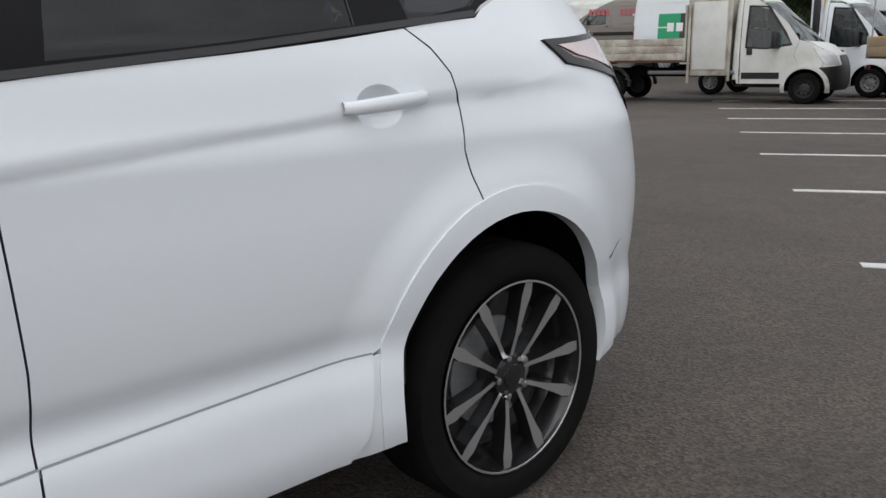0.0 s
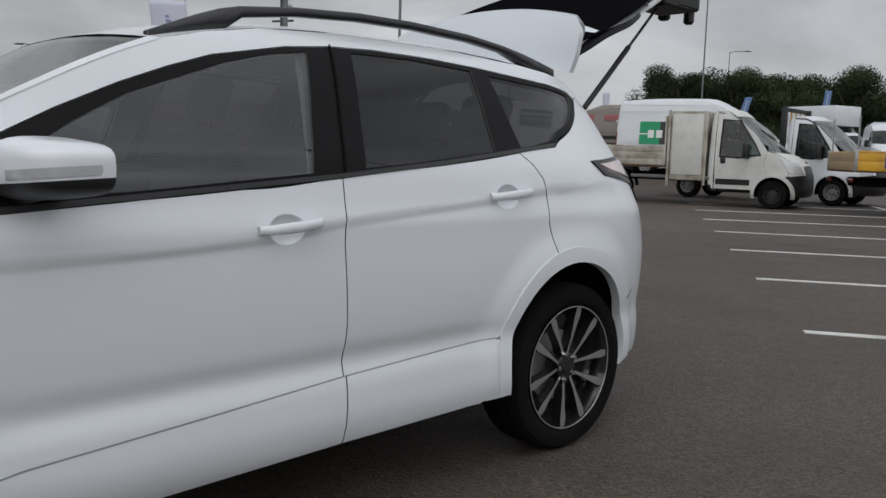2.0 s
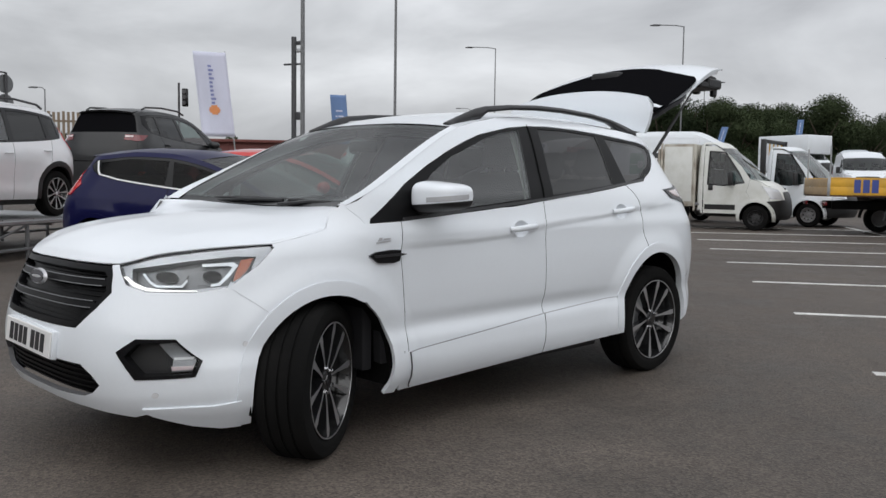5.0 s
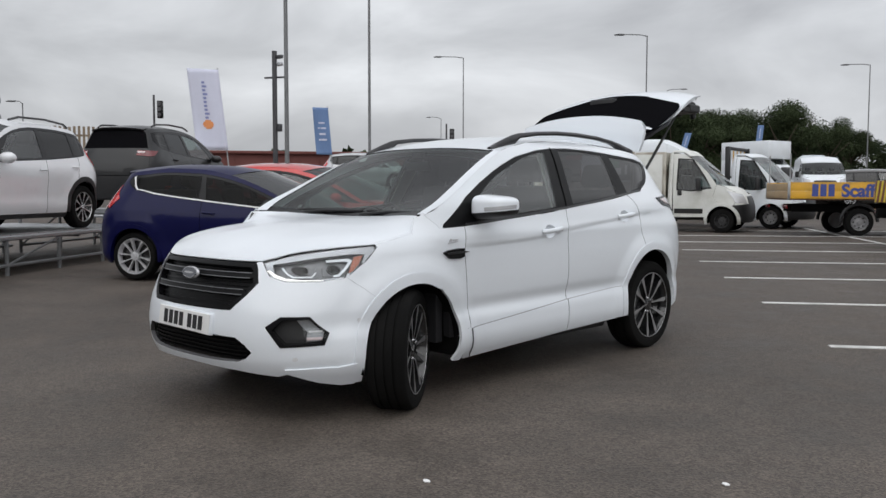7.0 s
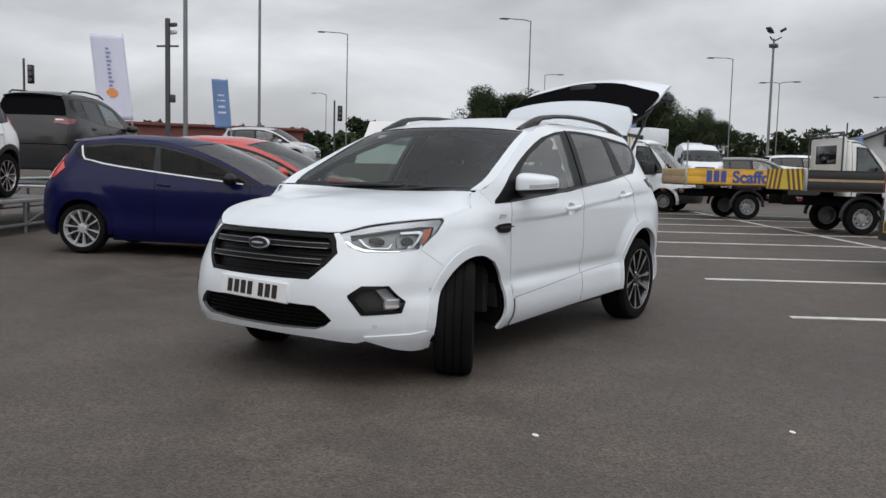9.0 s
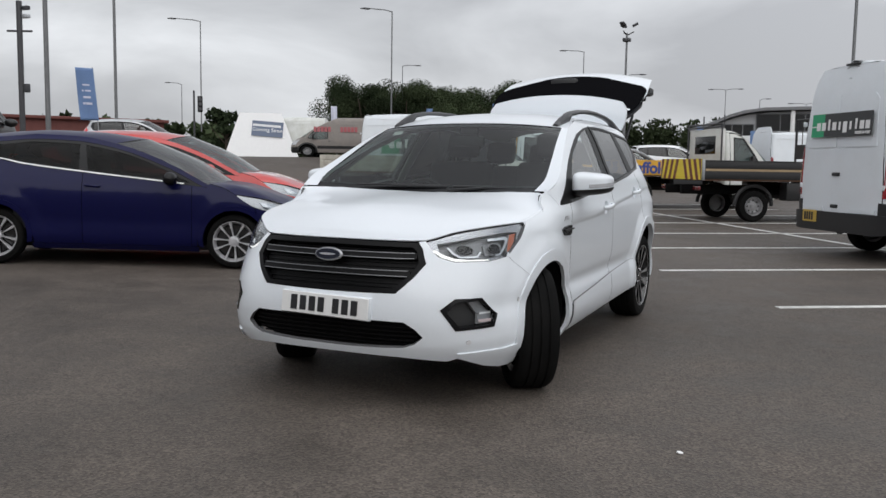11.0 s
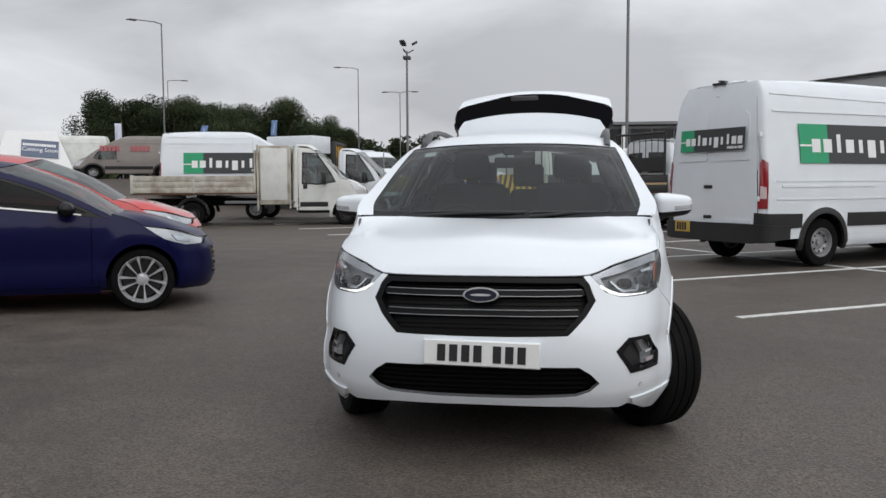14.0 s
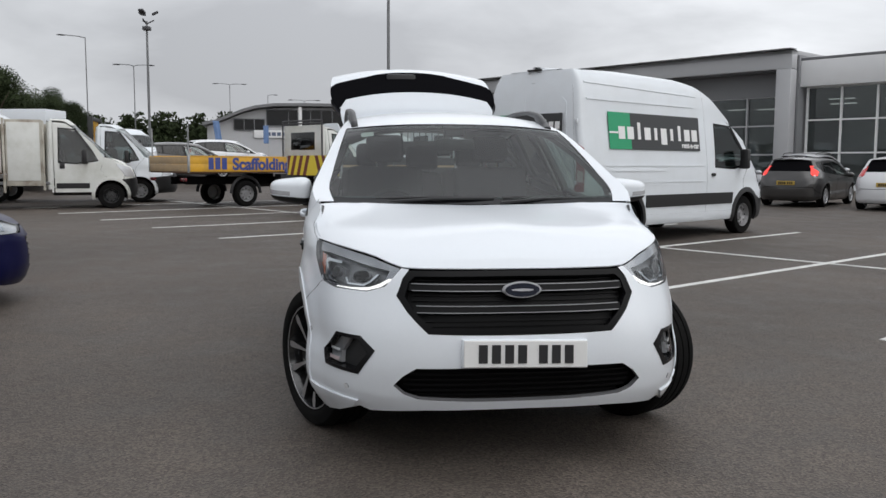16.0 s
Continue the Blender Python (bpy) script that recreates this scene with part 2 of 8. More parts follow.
M = {
    "white": mat("white_paint", (0.762, 0.80, 0.842), 0.35, vary=0.012, scale=3, coat=0.6),
    "van_white": mat("van_white_paint", (0.70, 0.738, 0.775), 0.45, vary=0.03, scale=2, coat=0.4, dirt=(0.45, 0.43, 0.40), dirt_amt=0.10),
    "old_white": mat("worn_white_paint", (0.64, 0.65, 0.625), 0.5, vary=0.05, scale=2, dirt=(0.30, 0.30, 0.22), dirt_amt=0.30),
    "dirty_white": mat("dirty_white_board", (0.48, 0.46, 0.40), 0.6, vary=0.14, scale=3, dirt=(0.15, 0.10, 0.065), dirt_amt=0.85),
    "blue": mat("deep_blue_metallic_paint", (0.0022, 0.003, 0.042), 0.38, 0.0, vary=0.05, coat=0.22, spec=0.16),
    "red": mat("red_paint", (0.52, 0.022, 0.018), 0.32, vary=0.03, coat=1.0),
    "grey": mat("dark_grey_metallic_paint", (0.010, 0.0104, 0.0115), 0.4, 0.2, vary=0.05, coat=0.3),
    "dark": mat("anthracite_metallic_paint", (0.045, 0.043, 0.042), 0.35, 0.4, vary=0.05, coat=1.0),
    "silverwhite": mat("frozen_white_paint", (0.70, 0.71, 0.73), 0.32, vary=0.02, coat=1.0),
    "silver": mat("silver_paint", (0.50, 0.51, 0.53), 0.35, 0.5, vary=0.03, coat=0.8),
    "browngrey": mat("dusty_grey_wrap", (0.20, 0.18, 0.165), 0.55, vary=0.1, dirt=(0.27, 0.23, 0.2), dirt_amt=0.4),
    "black": mat("black_plastic", (0.012, 0.012, 0.013), 0.5, vary=0.1, bump=0.05, fine=400),
    "gloss_black": mat("gloss_black", (0.006, 0.006, 0.007), 0.2, vary=0.05, spec=0.28),
    "grille_black": mat("grille_black", (0.005, 0.005, 0.0055), 0.42, vary=0.1, spec=0.14),
    "trim": mat("satin_black_trim", (0.022, 0.022, 0.024), 0.38, vary=0.05),
    "strip_grey": mat("satin_grey_trim", (0.21, 0.213, 0.22), 0.35, 0.5, vary=0.05),
    # grey for the white car's panel edges: shade of the gaps put into colour
    "seam": mat("grey_seam_shade", (0.10, 0.10, 0.105), 0.7, vary=0.05),
    "soft_seam": mat("pale_panel_seam", (0.30, 0.305, 0.32), 0.7, vary=0.05),
    "lamp_chrome": mat("bright_lamp_housing", (0.30, 0.305, 0.315), 0.28, 0.5, vary=0.08),
    "lamp_bezel": mat("bright_lamp_bezel", (0.40, 0.405, 0.42), 0.15, 0.85, vary=0.05),
    "lamp_dark": mat("smoked_lamp_reflector", (0.22, 0.223, 0.23), 0.28, 0.5, vary=0.1),
    "darksteel": mat("black_steel_wheel", (0.035, 0.035, 0.036), 0.5, 0.2, vary=0.2),
    "wall_behind": mat("dull_brick_wall", (0.20, 0.19, 0.18), 0.8, vary=0.1, scale=2),
    "dark_glass": mat("dark_rear_glass", (0.006, 0.006, 0.007), 0.3, vary=0.05, spec=0.0),
    # near-black panel edges paint the shade inside gaps; also for liners and rails
    "gap": mat("gap_shade_and_liner_black", (0.005, 0.005, 0.005), 0.9, vary=0.1, spec=0.1),
    "rubber": mat("tyre_rubber", (0.006, 0.006, 0.006), 0.95, vary=0.15, scale=20, bump=0.15, fine=200, spec=0.12, dirt=(0.018, 0.017, 0.016), dirt_amt=0.4),
    "alloy": mat("machined_alloy", (0.47, 0.47, 0.48), 0.32, 0.75, vary=0.04, fine=300),
    "rimblack": mat("gloss_black_alloy", (0.012, 0.012, 0.013), 0.22, vary=0.05, coat=0.6),
    "rimsilver": mat("silver_alloy", (0.54, 0.54, 0.56), 0.32, 0.4, vary=0.05),
    "steelrim": mat("grey_steel_wheel", (0.33, 0.33, 0.34), 0.45, 0.4, vary=0.1, dirt=(0.1, 0.09, 0.08), dirt_amt=0.5),
    "chrome": mat("chrome", (0.75, 0.76, 0.78), 0.08, 1.0, vary=0.02),
    "steel": mat("galvanised_steel", (0.36, 0.37, 0.38), 0.45, 0.7, vary=0.15, scale=12),
    "pole": mat("grey_painted_steel", (0.16, 0.165, 0.17), 0.5, 0.3, vary=0.15),
    "poledark": mat("dark_painted_steel", (0.055, 0.055, 0.06), 0.5, 0.2, vary=0.15),
    "cloth": mat("dark_seat_cloth", (0.024, 0.024, 0.027), 0.9, vary=0.15, scale=5, fine=40),
    "gate_trim": mat("ribbed_tailgate_plastic", (0.040, 0.041, 0.048), 0.45, vary=0.12),
    "dash": mat("soft_dashboard_plastic", (0.016, 0.016, 0.018), 0.7, vary=0.1, fine=40, spec=0.25),
    "lining": mat("light_grey_headlining", (0.36, 0.355, 0.34), 0.9, vary=0.05, fine=40),
    "plate_w": mat("white_reflective_plate", (0.78, 0.78, 0.77), 0.35, vary=0.02),
    "plate_y": mat("yellow_reflective_plate", (0.52, 0.35, 0.07), 0.35, vary=0.03),
    "ink": mat("black_ink", (0.015, 0.015, 0.017), 0.5, vary=0.05),
    "emblem": mat("blue_grey_enamel", (0.016, 0.020, 0.034), 0.15, vary=0.05, coat=1.0),
    "lamp_body": mat("grey_lamp_housing", (0.55, 0.56, 0.58), 0.25, 0.3, vary=0.1),
    "reflector": mat("lamp_reflector", (0.62, 0.64, 0.66), 0.12, 0.95, vary=0.03),
    "amber": mat("amber_lens", (0.42, 0.10, 0.035), 0.2, vary=0.05, coat=1.0),
    "redlens_deep": mat("deep_red_lens", (0.13, 0.008, 0.012), 0.15, vary=0.05, coat=1.0),
    "redlens": mat("red_lens", (0.58, 0.02, 0.022), 0.15, vary=0.05, coat=1.0),
    "redlens_van": mat("dark_red_lens", (0.27, 0.012, 0.018), 0.15, vary=0.05, coat=1.0),
    "clearlens": mat("pale_pink_lens", (0.62, 0.50, 0.50), 0.15, vary=0.05, coat=1.0),
    "lit": glow("lit_daytime_lamp", (1.0, 0.98, 0.94), 0.7),
    "tail_lit": glow("lit_red_lamp", (0.9, 0.04, 0.03), 0.6),
    "asph_line": mat("white_road_paint", (0.66, 0.66, 0.64), 0.7, vary=0.10, scale=9, bump=0.2, fine=90, dirt=(0.16, 0.155, 0.15), dirt_amt=0.45),
    "yellow": mat("yellow_paint", (0.70, 0.38, 0.03), 0.5, vary=0.06, dirt=(0.30, 0.20, 0.06), dirt_amt=0.45),
    "hazard_y": mat("yellow_reflective_sheet", (0.80, 0.62, 0.05), 0.4, vary=0.04),
    "hazard_r": mat("red_reflective_sheet", (0.17, 0.038, 0.025), 0.4, vary=0.05),
    "sign_green": mat("green_sign_film", (0.005, 0.30, 0.13), 0.4, vary=0.03),
    "sign_black": mat("black_sign_film", (0.022, 0.024, 0.026), 0.4, vary=0.05),
    "sign_white": mat("white_sign_film", (0.78, 0.78, 0.78), 0.4, vary=0.03),
    "sign_blue": mat("blue_sign_film", (0.045, 0.07, 0.26), 0.4, vary=0.05),
    "sign_navy": mat("navy_sign_film", (0.10, 0.13, 0.20), 0.4, vary=0.06),
    "sign_red": mat("red_sign_film", (0.33, 0.085, 0.095), 0.6, vary=0.2),
    "flag_white": mat("white_flag_cloth", (0.62, 0.64, 0.76), 0.85, vary=0.06, scale=3),
    "flag_blue": mat("blue_flag_cloth", (0.14, 0.225, 0.41), 0.85, vary=0.1, scale=3),
    "flag_print": mat("lavender_flag_print", (0.24, 0.27, 0.50), 0.85, vary=0.05),
    "flag_orange": mat("orange_flag_print", (0.75, 0.30, 0.12), 0.85, vary=0.05),
    "cladding": mat("grey_cladding", (0.46, 0.465, 0.48), 0.5, 0.0, vary=0.03, scale=1.5),
    "clad_light": mat("pale_grey_cladding", (0.78, 0.785, 0.79), 0.5, 0.0, vary=0.03, scale=1.5),
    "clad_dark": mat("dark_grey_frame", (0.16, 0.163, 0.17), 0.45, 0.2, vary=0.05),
    "brickred": mat("red_brown_cladding", (0.125, 0.036, 0.030), 0.7, vary=0.15, scale=3),
    "wood": mat("weathered_timber", (0.33, 0.24, 0.14), 0.8, vary=0.2, scale=6, bump=0.2),
    "fence_wood": mat("grey_brown_fence_timber", (0.20, 0.155, 0.11), 0.8, vary=0.2, scale=6, bump=0.2),
    "rust": mat("rusty_steel", (0.14, 0.075, 0.045), 0.75, 0.2, vary=0.3, scale=10, bump=0.3),
    "bark": mat("bark", (0.075, 0.058, 0.042), 0.9, vary=0.3, scale=6, bump=0.5, fine=25),
    "foliage": mat("oak_leaves", (0.030, 0.042, 0.022), 0.9, vary=0.35, spec=0.05, scale=0.35, fine=3, rand=0.22),
    "foliage2": mat("lighter_leaves", (0.040, 0.053, 0.027), 0.9, vary=0.35, spec=0.05, scale=0.35, fine=3, rand=0.22),
    "tan_board": mat("faded_tan_board", (0.42, 0.30, 0.17), 0.7, vary=0.12, dirt=(0.25, 0.2, 0.15), dirt_amt=0.5),
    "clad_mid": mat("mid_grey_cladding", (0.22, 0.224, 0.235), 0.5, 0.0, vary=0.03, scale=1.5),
    "screen": glass("clear_glass", (0.48, 0.56, 0.53), 0.0, 1.75),
    "vanglass": glass("cab_glass", (0.26, 0.31, 0.305), 0.0, 1.6),
    "skyglass": glass("sky_reflecting_windscreen", (0.44, 0.50, 0.49), 0.0, 2.3),
    "sideglass": glass("green_tinted_glass", (0.52, 0.61, 0.58), 0.0, 2.15),
    "smoked": glass("smoked_car_glass", (0.16, 0.17, 0.17), 0.0, 1.28),
    "privacy": glass("privacy_glass", (0.05, 0.05, 0.055), 0.0, 1.7),
    "lens": glass("clear_lamp_lens", (0.90, 0.92, 0.93), 0.02, 1.5),
    "shopglass": glass("shopfront_glass", (0.50, 0.54, 0.54), 0.0, 1.6),
    "mirror": mat("mirror_glass", (0.8, 0.8, 0.8), 0.02, 1.0, vary=0.0),
}
GLASS = ["screen", "vanglass", "skyglass", "sideglass", "privacy", "smoked", "lens", "shopglass"]
for k_ in GLASS:
    M[k_].use_backface_culling = False

# asphalt: dark binder, fine pale chippings, broad worn patches and damp stains
am = bpy.data.materials.new("asphalt")
am.use_nodes = True
n_, l_ = am.node_tree.nodes, am.node_tree.links
b_ = n_["Principled BSDF"]
co_ = n_.new("ShaderNodeTexCoord")


def atex(scale, detail, rough=0.55):
    t = n_.new("ShaderNodeTexNoise")
    t.inputs["Scale"].default_value, t.inputs["Detail"].default_value, t.inputs["Roughness"].default_value = scale, detail, rough
    l_.new(co_.outputs["Object"], t.inputs["Vector"])
    return t


def arange(src, a, b, c, d):
    r = n_.new("ShaderNodeMapRange")
    for i, v in zip(("From Min", "From Max", "To Min", "To Max"), (a, b, c, d)):
        r.inputs[i].default_value = v
    l_.new(src, r.inputs["Value"])
    return r.outputs[0]


def amul(a, b):
    r = n_.new("ShaderNodeMath")
    r.operation = "MULTIPLY"
    l_.new(a, r.inputs[0])
    l_.new(b, r.inputs[1])
    return r.outputs[0]


big, mid, small = atex(0.22, 5), atex(1.7, 6, 0.62), atex(9, 4)
vor = n_.new("ShaderNodeTexVoronoi")
vor.inputs["Scale"].default_value = 95
l_.new(co_.outputs["Object"], vor.inputs["Vector"])
chip = arange(vor.outputs["Color"], 0.15, 0.95, 0.60, 1.58)
f_ = amul(amul(amul(arange(big.outputs["Fac"], 0.3, 0.7, 0.74, 1.26), arange(mid.outputs["Fac"], 0.3, 0.7, 0.78, 1.22)), arange(small.outputs["Fac"], 0.3, 0.7, 0.92, 1.08)), chip)
sc_ = n_.new("ShaderNodeVectorMath")
sc_.operation = "SCALE"
sc_.inputs[0].default_value = (0.080, 0.067, 0.057)
b_.inputs["Specular IOR Level"].default_value = 0.33
l_.new(f_, sc_.inputs["Scale"])
l_.new(sc_.outputs[0], b_.inputs["Base Color"])
l_.new(arange(mid.outputs["Fac"], 0.3, 0.7, 0.52, 0.78), b_.inputs["Roughness"])
bp_ = n_.new("ShaderNodeBump")
bp_.inputs["Strength"].default_value, bp_.inputs["Distance"].default_value = 0.55, 0.006
l_.new(vor.outputs["Distance"], bp_.inputs["Height"])
l_.new(bp_.outputs[0], b_.inputs["Normal"])
M["asphalt"] = am


# ---- mesh tools ----
def part(name, verts, faces, material, parent=None, label="", smooth=True, normals=None, slots=None):
    """One mesh object; material may be a list, with slots naming each face's."""
    me = bpy.data.meshes.new(name)
    me.from_pydata([tuple(v) for v in verts], [], faces)
    for m_ in material if isinstance(material, (list, tuple)) else [material]:
        me.materials.append(M[m_])
    if slots is not None:
        me.polygons.foreach_set("material_index", slots)
    me.polygons.foreach_set("use_smooth", [bool(smooth)] * len(me.polygons))
    me.update()
    if normals is not None:
        me.normals_split_custom_set_from_vertices([tuple(n) for n in normals])
    ob = new(name, me)
    if material in GLASS:
        ob.visible_shadow = False
    if parent:
        ob.parent = parent
    if label:
        tagged(ob, label)
    return ob


def bpart(name, bm, material, parent=None, label="", smooth=False):
    me = bpy.data.meshes.new(name)
    bm.normal_update()
    bm.to_mesh(me)
    bm.free()
    for m_ in material if isinstance(material, (list, tuple)) else [material]:
        me.materials.append(M[m_])
    me.polygons.foreach_set("use_smooth", [bool(smooth)] * len(me.polygons))
    if smooth:
        me.set_sharp_from_angle(angle=radians(38))
    ob = new(name, me)
    if parent:
        ob.parent = parent
    if label:
        tagged(ob, label)
    return ob


def thing(name, m, label, category, group="", kind=""):
    ob = new(name)
    ob.matrix_world = m
    return tagged(ob, label, category, group, kind)


def add_box(bm, c, s, bevel=0.0, m=None, segs=1):
    r = bmesh.ops.create_cube(bm, size=1.0, matrix=(m or Matrix()) @ Matrix.LocRotScale(c, None, s))
    if bevel:
        ed = list({e_ for v in r["verts"] for e_ in v.link_edges})
        bmesh.ops.bevel(bm, geom=ed, offset=bevel, segments=segs, affect="EDGES", profile=0.5)
    return r


def box(name, c, s, material, parent=None, label="", bevel=0.01, m=None, segs=2):
    bm = bmesh.new()
    add_box(bm, c, s, bevel, m, segs)
    return bpart(name, bm, material, parent, label, smooth=bevel > 0)


def add_tube(bm, pts, r, n=8, r2=None):
    """A round tube through pts, tapering from r to r2."""
    pts = [Vector(p) for p in pts]
    r2 = r if r2 is None else r2
    rings = []
    up = Vector((0.123, 0.456, 0.88)).normalized()
    for i, p in enumerate(pts):
        d = (pts[min(i + 1, len(pts) - 1)] - pts[max(i - 1, 0)]).normalized()
        a = d.cross(up).normalized()
        b = d.cross(a)
        rr = r + (r2 - r) * i / (len(pts) - 1)
        rings.append([bm.verts.new(p + rr * (math.cos(2 * math.pi * k / n) * a + math.sin(2 * math.pi * k / n) * b)) for k in range(n)])
    for u, v in zip(rings, rings[1:]):
        for k in range(n):
            bm.faces.new((u[k], u[(k + 1) % n], v[(k + 1) % n], v[k]))
    bm.faces.new(rings[0])
    bm.faces.new(rings[-1][::-1])


def tube(name, pts, r, material, parent=None, label="", n=8, r2=None):
    bm = bmesh.new()
    add_tube(bm, pts, r, n, r2)
    bmesh.ops.recalc_face_normals(bm, faces=bm.faces[:])
    return bpart(name, bm, material, parent, label, smooth=True)


def add_prism(bm, poly, lo, hi, axis="x", bevel=0.0, segs=2):
    """A polygon given in the two other axes, drawn out along axis from lo to hi."""
    def p3(a, b, t):
        return {"x": (t, a, b), "y": (a, t, b), "z": (a, b, t)}[axis]
    A = [bm.verts.new(p3(a, b, lo)) for a, b in poly]
    B = [bm.verts.new(p3(a, b, hi)) for a, b in poly]
    fs = [bm.faces.new(A), bm.faces.new(B)]
    for i in range(len(poly)):
        j = (i + 1) % len(poly)
        fs.append(bm.faces.new((A[i], A[j], B[j], B[i])))
    bmesh.ops.recalc_face_normals(bm, faces=fs)
    if bevel:
        bmesh.ops.bevel(bm, geom=list({e_ for f in fs for e_ in f.edges}), offset=bevel, segments=segs, affect="EDGES", profile=0.5)


def prism(name, poly, lo, hi, material, parent=None, label="", axis="x", bevel=0.0, segs=2):
    bm = bmesh.new()
    add_prism(bm, poly, lo, hi, axis, bevel, segs)
    return bpart(name, bm, material, parent, label, smooth=bevel > 0)


def lathe(name, prof, material, parent=None, label="", n=32, m=None):
    """Turns a profile of (radius, x) about the x axis."""
    vs, fs = [], []
    for k in range(n):
        a = 2 * math.pi * k / n
        for r, x in prof:
            v = Vector((x, r * math.cos(a), r * math.sin(a)))
            vs.append(m @ v if m else v)
    c = len(prof)
    for k in range(n):
        for i in range(c - 1):
            fs.append((k * c + i, k * c + i + 1, (k + 1) % n * c + i + 1, (k + 1) % n * c + i))
    me = bpy.data.meshes.new(name)
    me.from_pydata([tuple(v) for v in vs], [], fs)
    bm = bmesh.new()
    bm.from_mesh(me)
    bpy.data.meshes.remove(me)
    bmesh.ops.recalc_face_normals(bm, faces=bm.faces[:])
    return bpart(name, bm, material, parent, label, smooth=True)


def hermite(pts):
    """A smooth curve y(x) through points, with no overshoot."""
    xs, ys = [p[0] for p in pts], [p[1] for p in pts]
    n = len(xs)
    d = [(ys[i + 1] - ys[i]) / (xs[i + 1] - xs[i]) for i in range(n - 1)]
    m = [d[0]] + [0 if d[i - 1] * d[i] <= 0 else 2 * d[i - 1] * d[i] / (d[i - 1] + d[i]) for i in range(1, n - 1)] + [d[-1]]

    def f(x):
        if x <= xs[0]:
            return ys[0] + (x - xs[0]) * m[0]
        if x >= xs[-1]:
            return ys[-1] + (x - xs[-1]) * m[-1]
        i = 0
        while x > xs[i + 1]:
            i += 1
        h = xs[i + 1] - xs[i]
        t = (x - xs[i]) / h
        return (1 + 2 * t) * (1 - t) ** 2 * ys[i] + t * (1 - t) ** 2 * h * m[i] + t * t * (3 - 2 * t) * ys[i + 1] + t * t * (t - 1) * h * m[i + 1]
    return f


def smooth(a, b, x):
    t = min(1, max(0, (x - a) / (b - a)))
    return t * t * (3 - 2 * t)


def hill(x, y):
    """Height of the ground: level round the car, a slight fall towards it, and a bank beyond."""
    z = 0.007 * 0.8 * math.log1p(math.exp(min(40, (min(y, 60) - 2) / 0.8)))
    z += 0.09 * smooth(-2.4, -6.8, x) * smooth(13, 7, y)
    return z + 1.35 * smooth(22, 31.5, -x * 0.8 + y * 0.6) * smooth(-70, -20, x + 0.0)


def on_ground(x, y, turn=0.0, dz=0.0):
    return pose(x, y, hill(x, y) + dz, 0, 0, turn)


# ---- car bodies: panels laid on one continuous skin ----
from mathutils.geometry import tessellate_polygon


def mesh2d(poly, holes, step):
    """Fills a polygon with small pieces on a grid; returns flat points and faces."""
    rings = [[Vector((x, y, 0)) for x, y in r] for r in (poly, *holes)]
    flat = [v for r in rings for v in r]
    pts, index, faces = [], {}, []

    def vid(x, y):
        k = (round(x, 5), round(y, 5))
        if k not in index:
            index[k] = len(pts)
            pts.append(k)
        return index[k]

    def clip(p, ax, v, keep):
        out = []
        for i in range(len(p)):
            a, b = p[i], p[(i + 1) % len(p)]
            da, db = (a[ax] - v) * keep, (b[ax] - v) * keep
            if da >= 0:
                out.append(a)
            if da * db < 0:
                if (a[0], a[1]) > (b[0], b[1]):
                    a, b, da, db = b, a, db, da
                t = da / (da - db)
                out.append((a[0] + t * (b[0] - a[0]), a[1] + t * (b[1] - a[1])))
        return out

    for t in tessellate_polygon(rings):
        tri = [(flat[i].x, flat[i].y) for i in t]
        area = (tri[1][0] - tri[0][0]) * (tri[2][1] - tri[0][1]) - (tri[2][0] - tri[0][0]) * (tri[1][1] - tri[0][1])
        if abs(area) < 1e-9:
            continue
        if area < 0:
            tri.reverse()
        x0, x1 = min(p[0] for p in tri), max(p[0] for p in tri)
        for i in range(math.floor(x0 / step), math.floor(x1 / step) + 1):
            col = clip(clip(tri, 0, i * step, 1), 0, (i + 1) * step, -1)
            if len(col) < 3:
                continue
            y0, y1 = min(p[1] for p in col), max(p[1] for p in col)
            for j in range(math.floor(y0 / step), math.floor(y1 / step) + 1):
                c = clip(clip(col, 1, j * step, 1), 1, (j + 1) * step, -1)
                ids = []
                for p in c:
                    k = vid(*p)
                    if k not in ids:
                        ids.append(k)
                if len(ids) >= 3:
                    faces.append(ids)
    return pts, faces


def inset_poly(poly, d, end=1e9):
    """Moves a polygon's sides inwards by d; points on the centre line stay there."""
    n = len(poly)
    area = sum(poly[i][0] * poly[(i + 1) % n][1] - poly[(i + 1) % n][0] * poly[i][1] for i in range(n))
    sg = 1 if area > 0 else -1
    out = []
    for i in range(n):
        a, b, c = poly[i - 1], poly[i], poly[(i + 1) % n]
        n1 = Vector((-(b[1] - a[1]), b[0] - a[0])) * sg
        n2 = Vector((-(c[1] - b[1]), c[0] - b[0])) * sg
        if n1.length < 1e-9 or n2.length < 1e-9:
            out.append(b)
            continue
        n1.normalize(), n2.normalize()
        if abs(a[0]) < 1e-6 and abs(b[0]) < 1e-6 or min(a[0], b[0]) > end - 1e-4:
            n1 = Vector((0, 0))
        if abs(c[0]) < 1e-6 and abs(b[0]) < 1e-6 or min(c[0], b[0]) > end - 1e-4:
            n2 = Vector((0, 0))
        k = n1 + n2
        if k.length < 1e-9:
            out.append(b)
            continue
        den = max(0.35, (1 + n1.dot(n2))) if n1.length and n2.length else 1.0
        out.append((b[0] + d * k.x / den, b[1] + d * k.y / den))
    return out


